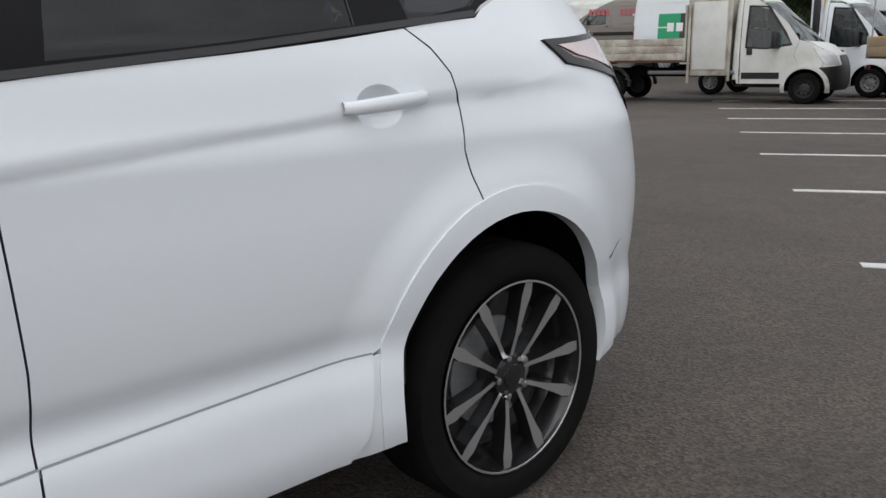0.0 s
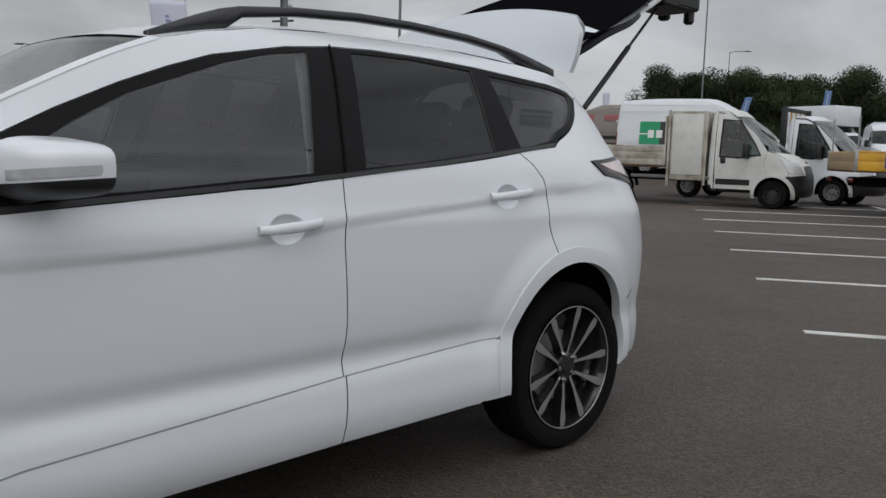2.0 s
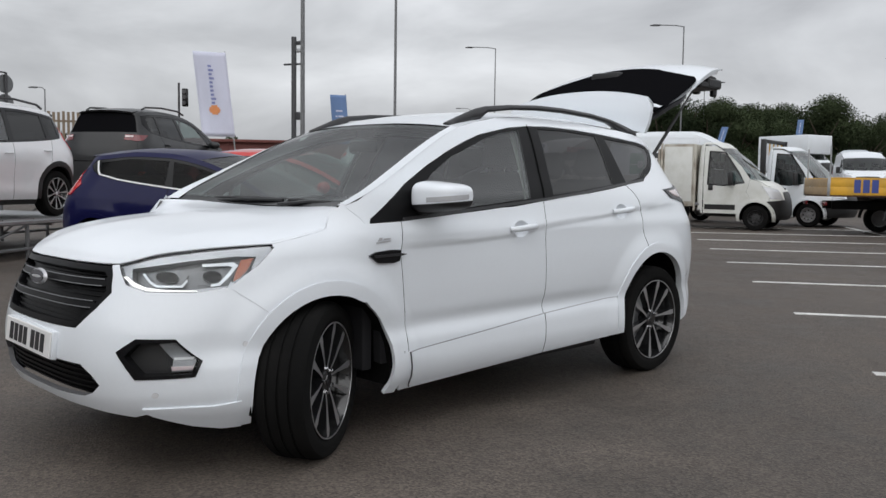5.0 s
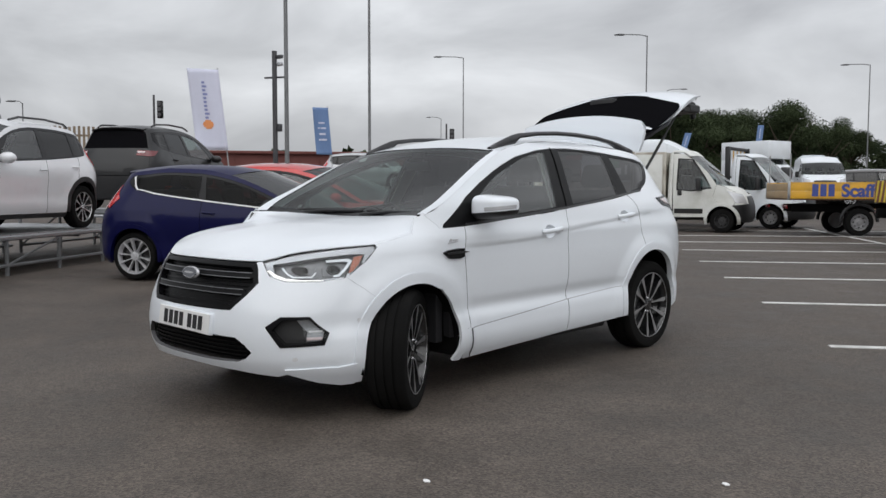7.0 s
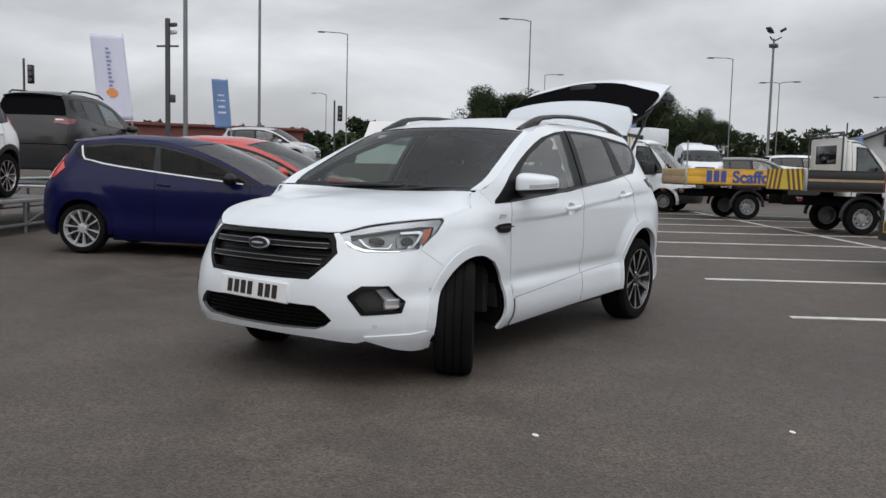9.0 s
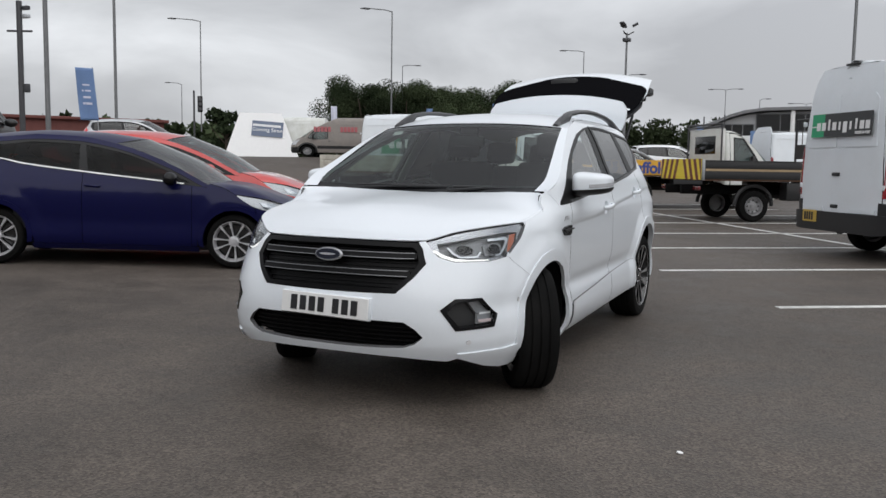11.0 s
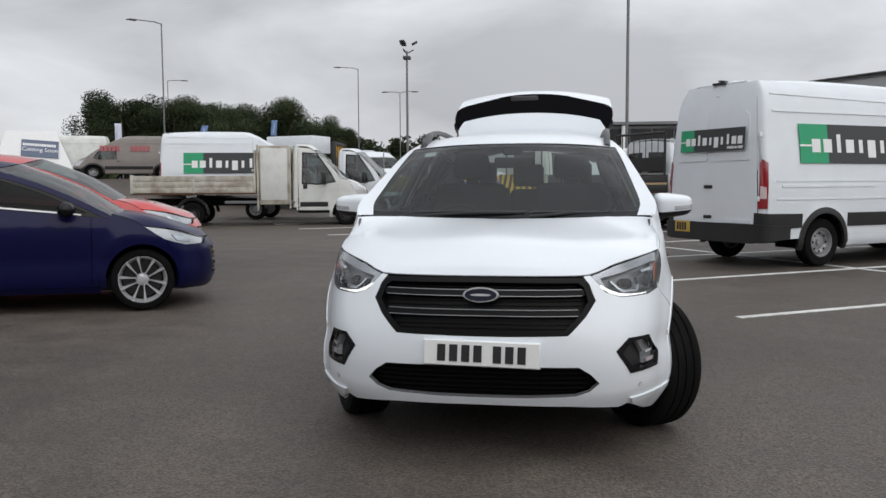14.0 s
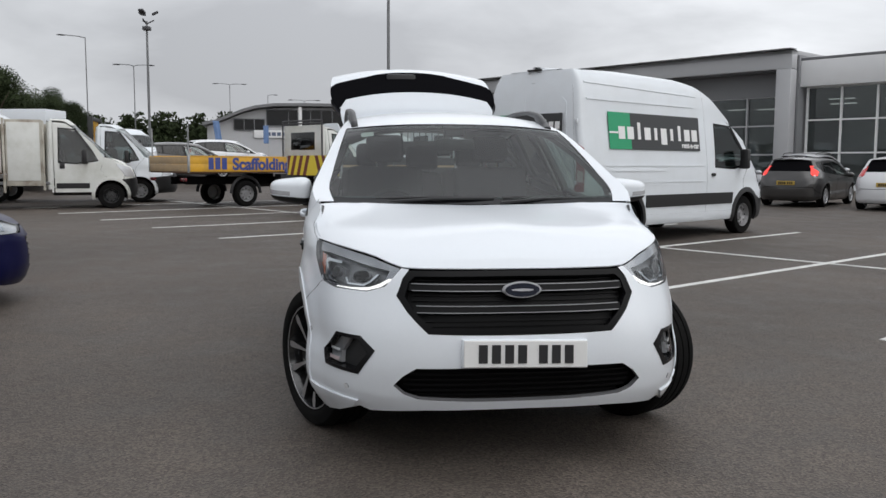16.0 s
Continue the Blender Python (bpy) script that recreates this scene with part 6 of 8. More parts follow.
    P("roof_side_rail", [("s", tip - 0.04, beltf(tip))] + top + [("s", yr + 0.02, (winf(yr) + beltf(yr)) / 2), ("s", yr + 0.06, roofl(yr) - 0.02)] + curve(roofl, yr + 0.02, ya - 0.05, 14), paint, inset=0.0)
    if strip:
        P("chrome_strip", curve(beltf, tip + 0.25, yr - 0.14, 8) + [("s", yr - 0.06, beltf(yr) + 0.075 * H), ("s", yr - 0.085, beltf(yr) + 0.085 * H)] + curve(lambda y: beltf(y) + 0.016, yr - 0.16, tip + 0.25, 8), "sign_white", off=0.008, depth=0.01, inset=0)
    es = polyline([sk.side(y, roofl(y)) for y in (ya - 0.05, ya + 0.22 * rake, ya + 0.5 * rake, yA - 0.1)])
    em = polyline([(0, ya - 0.18, H * 0.645), (0, ya + 0.17 * rake + 0.02, H * 0.80), (0, yA - 0.32, H * 0.952)])

    def screen(u, v):
        a, b, k = em(u), es(u), abs(v) ** 2.3
        return Vector((b.x * v, a.y + (b.y - a.y) * k, a.z + (b.z - a.z) * k))
    patch(car, "windscreen", screen, 8, 14, "skyglass", depth=0)
    rs = polyline([sk.side(y, roofl(y)) for y in (yA - 0.1, yA + 0.3, (yA + yr) / 2, yr - 0.2, yr)] + [sk.at(sk.q(*B(0.80, 0.90)), H * 0.90)])
    rm_ = polyline([(0, yA - 0.32, H * 0.952), (0, yA + 0.2, H * 0.992), (0, (yA + yr) / 2, H * 0.997), (0, yr - 0.1, H * 0.968), (0, sk.tail(H * 0.91) + 0.0, H * 0.938)])

    def roof(u, v):
        a, b, k = rm_(u), rs(u), abs(v) ** 2.6
        return Vector((b.x * v, a.y + (b.y - a.y) * k, a.z + (b.z - a.z) * k))
    patch(car, "roof", roof, 12, 14, paint)
    yt = sk.tail(H * 0.905)
    patch(car, "roof_spoiler", lambda u, v: Vector((hw * 0.585 * v, yt - 0.14 + 0.20 * u - 0.12 * abs(v) ** 2.2, H * (0.958 - 0.022 * u) - 0.035 * abs(v) ** 2.5)), 3, 10, paint if not spare else "gloss_black", depth=0.03, edge="gloss_black")
    c0 = polyline([sk.at(sk.q("f", x, H * 0.472), H * 0.472) for x in (0.0, hw * 0.25, hw * 0.5)] + [sk.side(nose + hx - 0.32, H * 0.529), sk.side(nose + hx, H * 0.557)])
    sc = polyline([sk.side(nose + hx, H * 0.557), sk.side(ya - 0.22, H * 0.602), sk.side(ya - 0.05, H * 0.634)])
    yn = c0(0).y
    mc = polyline([(0, yn, H * 0.472), (0, yn + 0.05, H * 0.505), (0, yn + 0.25, H * 0.553), (0, (yn + ya) / 2, H * 0.605), (0, ya - 0.17, H * 0.642)])
    bc = polyline([(0, ya - 0.17, H * 0.642), (hw * 0.5, ya - 0.14, H * 0.640), tuple(sk.side(ya - 0.05, H * 0.634))])

    def bonnet(u, v):
        s = 1 if v >= 0 else -1
        v = abs(v)
        p = (1 - u) * c0(v) + u * bc(v) + (1 - v) * mc(u) + v * sc(u) - ((1 - u) * (1 - v) * c0(0) + (1 - u) * v * c0(1) + u * (1 - v) * bc(0) + u * v * bc(1))
        return Vector((s * p.x, p.y, p.z + 0.02 * math.sin(math.pi * min(1, max(0, u))) * smooth(1, 0.7, v) * smooth(0, 0.4, v)))
    patch(car, "bonnet", bonnet, 14, 18, paint)
    if rails:
        for s in (1, -1):
            tube("roof_rail", [(s * hw * 0.66, yA - 0.02, H * 0.965), (s * hw * 0.66, yA + 0.2, H * 0.998), (s * hw * 0.65, (yA + yr) / 2, H * 1.005), (s * hw * 0.62, yr - 0.3, H * 0.985), (s * hw * 0.61, yr - 0.18, H * 0.955)], 0.018, "trim", car, n=6)
    for s in (1, -1):
        bm = bmesh.new()
        bmesh.ops.create_icosphere(bm, subdivisions=2, radius=1, matrix=Matrix.LocRotScale((s * (hw + 0.085), ya + 0.36, beltf(ya + 0.36) + 0.05), None, (0.125, 0.085, 0.08)))
        bpart("door_mirror", bm, "gloss_black" if paint == "blue" else paint, car, smooth=True)
        wheel(car, (s * (hw - 0.115), fa, R), 0, R, 0.20, rim or R * 0.68, style, s, 28)
        wheel(car, (s * (hw - 0.115), ra, R), 0, R, 0.20, rim or R * 0.68, style, s, 28)
        arch_liner(car, FA_[0], FA_[1], R * 1.15, hw * 0.5, hw * 0.955, s)
        arch_liner(car, RA_[0], RA_[1], R * 1.15, hw * 0.5, hw * 0.955, s)
    box("underbody", (0, (nose + tail) / 2, H * 0.16), (Wd * 0.62, L * 0.84, H * 0.10), "black", car, bevel=0.03)
    box("cabin_floor", (0, 0.1, H * 0.24), (Wd * 0.86, wb * 0.66, H * 0.1), "dash", car, bevel=0.02)
    P("door_lining", [("s", yd0, H * 0.24), ("s", yd2, H * 0.26), ("s", yd2, beltf(yd2) - 0.02), ("s", yd0, beltf(yd0) - 0.02)], "dash", off=-0.06, depth=0.04, edge="dash", inset=0, step=0.3)
    box("dashboard", (0, ya + 0.16, H * 0.56), (Wd * 0.78, 0.42, H * 0.14), "dash", car, bevel=0.05)
    for x in (-0.35, 0.35):
        seat(car, x, fa + 1.45, H * 0.40, 0.48, 0.56, "front_seat")
    seat(car, 0, ra - 0.45, H * 0.41, 1.2, 0.52, "rear_seat", head=False, rake=18)
    return car


def heading(x, y, deg, dz=0.0):
    """The pose of a vehicle whose middle of the wheelbase stands at x, y and whose nose points deg degrees from +x."""
    return pose(x, y, hill(x, y) + dz, 0, 0, deg + 90)


def by_wheel(x, y, deg, wb, half, front, side):
    """The middle of a vehicle from one wheel's place. side: +1 its left."""
    a = radians(deg)
    f = Vector((math.cos(a), math.sin(a)))
    l = Vector((-f.y, f.x))
    c = Vector((x, y)) - l * half * side - f * (wb / 2 if front else -wb / 2)
    return c.x, c.y


def bars(parent, name, m, spans, h, material, depth=0.003):
    """Plain bars in place of lettering: spans of (start, end, rise, height share) along the local x axis."""
    for a, b, z, k in spans:
        bm = bmesh.new()
        add_box(bm, ((a + b) / 2, 0, z), (b - a, depth, h * k), 0, m)
        bpart(name, bm, material, parent)


def word(n, w, gap=0.25):
    """Bars for a word of n letters, w wide."""
    out = []
    cw = w / n
    for i in range(n):
        out.append((i * cw, (i + 1 - gap) * cw, 0.0, 1.0))
    return out


def raised_words(parent, body, size, m, material, align="CENTER", bold=0.0):
    """Raised words in the built-in font; local x along the words, z up, -y outwards."""
    cu = bpy.data.curves.new("lettering", "FONT")
    cu.body, cu.size, cu.extrude, cu.align_x, cu.offset = body, size, 0.003, align, bold
    tmp = bpy.data.objects.new("lettering", cu)
    me = bpy.data.meshes.new_from_object(tmp)
    bpy.data.objects.remove(tmp)
    me.transform(m @ pose(0, 0, 0, 90, 0, 0))
    me.materials.clear()
    me.materials.append(M[material])
    ob = new("lettering", me)
    ob.parent = parent
    return ob


def hire_sign(parent, m, w, h):
    """A green and black sign with white bars for its name. Local x along the words, -y outwards."""
    sg = new("side_sign")
    sg.parent = parent
    g = w * 0.22
    box("green_field", (-w / 2 + g / 2, 0, 0), (g, 0.006, h), "sign_green", sg, bevel=0, m=m)
    box("black_field", (g / 2, 0, 0), (w - g, 0.006, h), "sign_black", sg, bevel=0, m=m)
    cw = w * 0.90 / 10
    for i in range(10):
        up, dn = {2: (0.13, 0), 5: (0, 0.12), 7: (0.10, 0)}.get(i, (0, 0))
        k = 0.34 if i in (2, 4, 6, 7) else 0.72
        bm = bmesh.new()
        add_box(bm, (-w * 0.42 + cw * (i + 0.5), -0.006, h * (-0.05 + (up - dn) / 2)), (cw * k, 0.004, h * (0.34 + up + dn)), 0.0, m)
        bpart("word_bar", bm, "sign_white", sg)
    bars(sg, "word_bar", m @ pose(-w * 0.5, -0.006, -h * 0.05), [(0, w * 0.09, 0, 0.12)], h * 0.4, "sign_white")
    raised_words(sg, "rent-a-car", h * 0.235, m @ pose(w * 0.485, -0.006, -h * 0.42), "sign_white", "RIGHT", h * 0.006)
    return sg


def van(name, label, m, paint, L, Wd, H, wb, R, fo, cab_only=None, group="", category="van", dark="black", hood=1.22, wind_top=2.05, style="steel"):
    """A panel van, or its cab alone, ending cab_only metres behind the nose."""
    car = thing(name, m, label, category, group)
    hw = Wd / 2
    nose, fa, ra = -wb / 2 - fo, -wb / 2, wb / 2
    tail = nose + (cab_only or L)
    low = [(0.25, hw * 0.93), (0.35, hw * 0.975), (0.55, hw * 0.985), (0.8, hw * 1.0), (1.05, hw * 1.0), (1.3, hw * 0.985), (1.6, hw * 0.955), (2.0, hw * 0.90)]
    if H > 2.4:
        low += [(2.3, hw * 0.865), (2.55, hw * 0.80), (2.68, hw * 0.70), (2.76, hw * 0.52)]
    else:
        low += [(H - 0.08, hw * 0.84), (H + 0.02, hw * 0.70)]
    sk = Skin(low, [(0.25, nose + 0.08), (0.45, nose), (0.75, nose + 0.02), (1.0, nose + 0.10), (1.2, nose + 0.30), (1.4, nose + 0.62), (2.8, nose + 1.6)],
              [(0.25, tail), (0.5, tail), (1.8, tail - 0.02), (2.3, tail - 0.06), (2.76, tail - 0.16)], fa - 0.05, tail - 0.22, 2.8 if cab_only else 4.0, 5.0, ((fa, R * 1.02), (ra, R * 1.02)) if not cab_only else ((fa, R),), 0.02, (0.06, 0.0))

    def P(*a, **k):
        k.setdefault("step", 0.14)
        return panel(sk, car, *a, **k)
    R1, R2 = R * 1.20, R * 1.36
    FA_, RA_ = (fa, R * 1.03), (ra, R * 1.03)
    top = H - 0.10 if H > 2.4 else H - 0.05
    yA, yC = nose + 0.80, nose + 1.72
    prof = hermite([(nose + 0.30, hood - 0.02), (nose + 0.76, hood + 0.21), (nose + 1.12, hood + 0.56), (nose + 1.55, wind_top - 0.01)] + ([(nose + 2.25, H - 0.30), (nose + 2.9, top - 0.01), (tail - 0.1, top)] if H > 2.4 else [(nose + 1.85, top - 0.01), (tail - 0.02, top)]))
    yb = min(nose + 2.42, tail - 0.20)
    sill = 0.42
    wt_ = min(wind_top - 0.05, top - 0.17)
    win = [("s", nose + 0.98, hood + 0.05), ("s", nose + 1.13, hood + 0.34), ("s", nose + 1.50, wt_ - 0.03), ("s", min(nose + 2.12, yb - 0.12), wt_), ("s", min(nose + 2.15, yb - 0.10), hood), ("s", nose + 1.5, hood - 0.03)]
    ed = [("s", max(yA + 0.14, fa + 0.12), 1.0), ("s", yA + 0.05, hood + 0.16)]
    P("front_wing", [("s", nose + 0.42, 0.62)] + arc(*FA_, R2, 125, 76, 6) + ed + [("s", nose + 0.62, hood + 0.10), ("s", nose + 0.42, hood - 0.02), ("s", nose + 0.36, 0.95)], paint)
    door = P("cab_door", arc(*FA_, R2, 76, 5, 7) + [("s", fa + R2 + 0.02, sill), ("s", yb, sill)] + [("s", yb, prof(yb) - 0.06 if H <= 2.4 else wind_top + 0.04), ("s", yA + 0.95, prof(yA + 0.95) - 0.05 if H <= 2.4 else wind_top + 0.02), ("s", yA + 0.6, prof(yA + 0.6) - 0.04), ("s", yA + 0.3, prof(yA + 0.3) - 0.04)] + ed[::-1], paint, holes=[win])
    for i, d in enumerate(door):
        s = 1 if i == 0 else -1
        a = sk.side(yb - 0.22, 1.10)
        box("door_handle", (s * (a.x + 0.012), yb - 0.20, 1.10), (0.03, 0.12, 0.14 if cab_only else 0.05), "black", d, bevel=0.01)
        panel(sk, d, "cab_window", win, "vanglass", off=-0.01, depth=0, sides=(s,), step=0.2, inset=-0.006)
        panel(sk, d, "window_seal", win, "gloss_black", holes=[[(k, a_ + (0.04 if a_ < yA + 0.8 else -0.04), z_ + (0.035 if z_ < hood + 0.2 else -0.035)) for k, a_, z_ in win]], off=0.002, depth=0.01, sides=(s,), step=0.2, inset=0)
        if cab_only:
            panel(sk, d, "door_protector", [("s", fa + R2 + 0.06, 0.52), ("s", yb - 0.05, 0.52), ("s", yb - 0.05, 0.66), ("s", fa + R2 + 0.06, 0.66)], "black", off=0.008, depth=0.01, sides=(s,), step=0.3)
    if not cab_only:
        ptop = [("s", y, prof(y)) for y in (tail - 0.10, tail - 0.6, (yb + tail) / 2, yb + 0.6, yb + 0.2, yb)]
        P("body_side", [("s", yb, sill), ("s", ra - R2 - 0.02, sill)] + arc(*RA_, R2, 172, 8, 12) + [("s", ra + R2 + 0.02, sill), ("s", tail - 0.10, sill)] + ptop, paint, inset=0.002)
        P("side_crease", [("s", yb + 0.35, 2.23), ("s", tail - 0.25, 2.23), ("s", tail - 0.25, 2.255), ("s", yb + 0.35, 2.255)], paint, off=0.012, depth=0.012, inset=0, edge=paint)
        P("side_crease", [("s", yb + 0.20, 2.42), ("s", tail - 0.25, 2.48), ("s", tail - 0.25, 2.50), ("s", yb + 0.20, 2.44)], paint, off=0.010, depth=0.012, inset=0, edge=paint)
        for z0, z1 in ((1.24, 1.27), (0.98, 1.0)):
            P("side_crease", [("s", yb + 0.15, z0), ("s", tail - 0.25, z0), ("s", tail - 0.25, z1), ("s", yb + 0.15, z1)], paint, off=0.008, depth=0.01, inset=0, edge=paint)
        P("sliding_rail", [("s", yb + 1.3, 1.16), ("s", tail - 0.35, 1.16), ("s", tail - 0.35, 1.19), ("s", yb + 1.3, 1.19)], paint, off=0.010, depth=0.01, inset=0, edge="silver")
        P("side_rubbing_strip", [("s", fa + R2 + 0.02, 0.58), ("s", ra - R2 - 0.01, 0.58), ("s", ra - R2 - 0.01, 0.78), ("s", fa + R2 + 0.02, 0.78)], dark, off=0.012, depth=0.02, inset=0)
        P("side_rubbing_strip", [("s", ra + R2 - 0.02, 0.58), ("s", tail - 0.02, 0.52), ("s", tail - 0.02, 0.80), ("s", ra + R2 - 0.02, 0.78)], dark, off=0.012, depth=0.02, inset=0)
        P("sill", [("s", fa + R2, 0.46), ("s", ra - R2, 0.46), ("s", ra - R2, 0.30), ("s", fa + R2, 0.30)], paint, off=0.006, depth=0.02, inset=0)
        # rear doors, bumper, lamps
        P("rear_door", [("r", 0.0, 0.62), ("r", hw * 0.86, 0.62), ("r", hw * 0.84, 1.3), ("r", hw * 0.80, 2.0), ("r", hw * 0.74, 2.45), ("r", 0.0, 2.50)], paint, off=0.005, step=0.06)
        P("rear_door_panel", [("r", 0.10, 1.55), ("r", hw * 0.72, 1.55), ("r", hw * 0.68, 2.18), ("r", hw * 0.60, 2.26), ("r", 0.10, 2.28)], paint, off=0.016, depth=0.012, edge=paint, step=0.06, inset=0)
        P("rear_pillar", [("r", hw * 0.87, 0.62), ("s", tail - 0.10, 0.62), ("s", tail - 0.10, prof(tail - 0.1)), ("r", hw * 0.50, 2.69), ("r", 0.0, 2.70), ("r", 0.0, 2.51), ("r", hw * 0.745, 2.46), ("r", hw * 0.81, 2.0), ("r", hw * 0.85, 1.3)], paint, inset=0.001, step=0.06, edge=paint)
        P("rear_bumper", [("r", 0, 0.36), ("r", hw * 0.8, 0.36), ("s", tail - 0.5, 0.42), ("s", tail - 0.5, 0.62), ("r", hw * 0.9, 0.64), ("r", 0, 0.64)], dark, off=0.05, depth=0.06, edge=dark)
        P("plate_recess", [("r", 0.30, 0.645), ("r", 0.80, 0.645), ("r", 0.80, 0.70), ("r", 0.30, 0.70)], paint, off=0.02, depth=0.02, inset=0, edge=paint)
        P("tail_lamp", [("s", tail - 0.11, 1.50), ("s", tail - 0.06, 1.56), ("r", hw * 0.90, 1.555), ("r", hw * 0.875, 1.50), ("r", hw * 0.87, 0.86), ("s", tail - 0.09, 0.86)], "redlens_van", off=0.012, depth=0.02, inset=0, edge="redlens_van")
        P("tail_lamp_clear", [("s", tail - 0.08, 1.16), ("r", hw * 0.90, 1.18), ("r", hw * 0.90, 1.00), ("s", tail - 0.08, 1.00)], "clearlens", off=0.016, depth=0.004, inset=0)
        box("high_brake_lamp", (0, tail - 0.13, H - 0.080), (0.26, 0.06, 0.03), "black", car, bevel=0.010)
        for z in (1.17, 0.72):
            box("door_handle", (0.06, tail + 0.006, z), (0.16, 0.03, 0.05), "black", car, bevel=0.012)
        plate(car, pose(0.55, tail + 0.055, 0.56, 0, 0, 180), 0.33, 0.17, "plate_y", 4)
        for zz in (1.9, 1.0):
            for s in (1, -1):
                box("door_hinge", (s * hw * 0.88, tail - 0.03, zz), (0.04, 0.05, 0.07), paint, car, bevel=0.01)
    else:
        P("cab_rear", [("r", 0, 0.50), ("r", hw * 0.97, 0.50), ("s", tail - 0.15, 0.50), ("s", tail - 0.15, prof(tail - 0.15) - 0.03), ("r", hw * 0.80, top - 0.06), ("r", 0, top)], paint, holes=[[("r", 0.12, 1.42), ("r", hw * 0.72, 1.42), ("r", hw * 0.70, 1.92), ("r", 0.12, 1.94)]])
        P("rear_cab_window", [("r", 0.10, 1.40), ("r", hw * 0.74, 1.40), ("r", hw * 0.72, 1.94), ("r", 0.10, 1.96)], "privacy", off=-0.01, depth=0)
        P("cab_quarter", [("s", yb, sill), ("s", tail - 0.15, sill), ("s", tail - 0.15, prof(tail - 0.15) - 0.02), ("s", yb, prof(yb) - 0.02)], paint, inset=0.001)
    es = polyline([sk.side(y, prof(y) - 0.03) for y in (yA - 0.12, yA + 0.2, yA + 0.5, yA + 0.80)])
    em_ = polyline([(0, yA - 0.24, hood + 0.12), (0, yA + 0.22, hood + 0.54), (0, yA + 0.68, wind_top + 0.03)])

    def sheet(e1, e2, k0=2.3):
        def fn(u, v):
            a, b, k = e1(u), e2(u), abs(v) ** k0
            return Vector((b.x * v, a.y + (b.y - a.y) * k, a.z + (b.z - a.z) * k))
        return fn
    patch(car, "windscreen", sheet(em_, es), 6, 12, "screen", depth=0)
    if H > 2.4:
        ys = [yA + 0.80, nose + 2.25, nose + 2.9, (nose + 2.9 + tail) / 2, tail - 0.10]
        rmid = polyline([(0, yA + 0.68, wind_top + 0.03), (0, nose + 2.05, H - 0.32), (0, nose + 2.75, H - 0.02), (0, (nose + 2.9 + tail) / 2, H), (0, tail - 0.12, H - 0.03)])
    else:
        ys = [yA + 0.80, nose + 1.82, tail - 0.15]
        rmid = polyline([(0, yA + 0.68, wind_top + 0.03), (0, nose + 1.72, H - 0.01), (0, tail - 0.14, H)])
    patch(car, "roof", sheet(rmid, polyline([sk.side(y, prof(y) - 0.01) for y in ys]), 3.0), 18, 14, paint, edge=paint)
    if H > 2.4 and not cab_only:
        P("roof_shoulder", [("s", yb, wind_top + 0.035)] + [("s", y, prof(y) - 0.005) for y in (yb, yb - 0.25, yA + 0.80)] + [("s", yA + 0.75, prof(yA + 0.75) - 0.05), ("s", yA + 0.95, wind_top + 0.018)], paint, inset=0)
    hs = polyline([sk.side(nose + 0.42, hood - 0.02), sk.side(nose + 0.62, hood + 0.10), sk.side(yA + 0.0, hood + 0.17)])
    hm = polyline([(0, nose + 0.20, hood - 0.10), (0, nose + 0.35, hood + 0.04), (0, yA - 0.24, hood + 0.12)])
    patch(car, "bonnet", sheet(hm, hs, 2.6), 8, 12, paint)
    bz = 0.80 if cab_only else 0.66
    P("front_bumper", [("f", 0, 0.28), ("f", hw * 0.7, 0.28), ("s", fa - R2, 0.32)] + arc(*FA_, R2, 190, 126, 5) + [("s", nose + 0.42, bz - 0.04), ("f", hw * 0.6, bz), ("f", 0, bz)], dark, middle=True, off=0.01)
    P("front_panel", [("f", 0, 0.66), ("f", hw * 0.6, 0.66), ("s", nose + 0.40, 0.64), ("s", nose + 0.36, 0.95), ("s", nose + 0.42, hood - 0.03), ("f", 0, hood - 0.10)], paint, middle=True)
    P("grille", [("f", 0, 0.72), ("f", hw * 0.52, 0.72), ("f", hw * 0.48, 1.0), ("f", 0, 1.02)], "black", middle=True, off=0.006, depth=0.01)
    P("headlamp", [("f", hw * 0.60, 0.80), ("s", nose + 0.34, 0.82), ("s", nose + 0.58, 1.16), ("f", hw * 0.66, 1.06)], "lamp_body", off=0.006, depth=0.02)
    for s in (1, -1):
        mr = new("door_mirror")
        mr.parent = car
        box("mirror_housing", (s * (hw + 0.12), yA + 0.52, hood + 0.16), (0.17, 0.12, 0.36), "black", mr, bevel=0.04)
        tube("mirror_arm", [(s * (hw - 0.10), yA + 0.42, hood - 0.0), (s * (hw + 0.10), yA + 0.50, hood + 0.02)], 0.03, "black", mr)
        wheel(car, (s * (hw - 0.14), fa, R), 0, R, 0.22, R * 0.60, style, s, 28)
        arch_liner(car, FA_[0], FA_[1], R * 1.22, hw * 0.5, hw * 0.97, s)
        P("wheel_arch_lip", arc(*FA_, R1, 195, -15, 18) + arc(*FA_, R2 + 0.03, -12, 192, 18), dark if not cab_only else paint, off=0.012, depth=0.05, inset=0, edge=dark, sides=(s,))
        if not cab_only:
            wheel(car, (s * (hw - 0.14), ra, R), 0, R, 0.22, R * 0.60, style, s, 28)
            arch_liner(car, RA_[0], RA_[1], R * 1.22, hw * 0.5, hw * 0.97, s)
            P("wheel_arch_lip", arc(*RA_, R1, 195, -15, 18) + arc(*RA_, R2 + 0.03, -12, 192, 18), dark, off=0.012, depth=0.05, inset=0, edge=dark, sides=(s,))
    box("dashboard", (0, yA + 0.35, hood - 0.10), (Wd * 0.8, 0.5, 0.25), "dash", car, bevel=0.06)
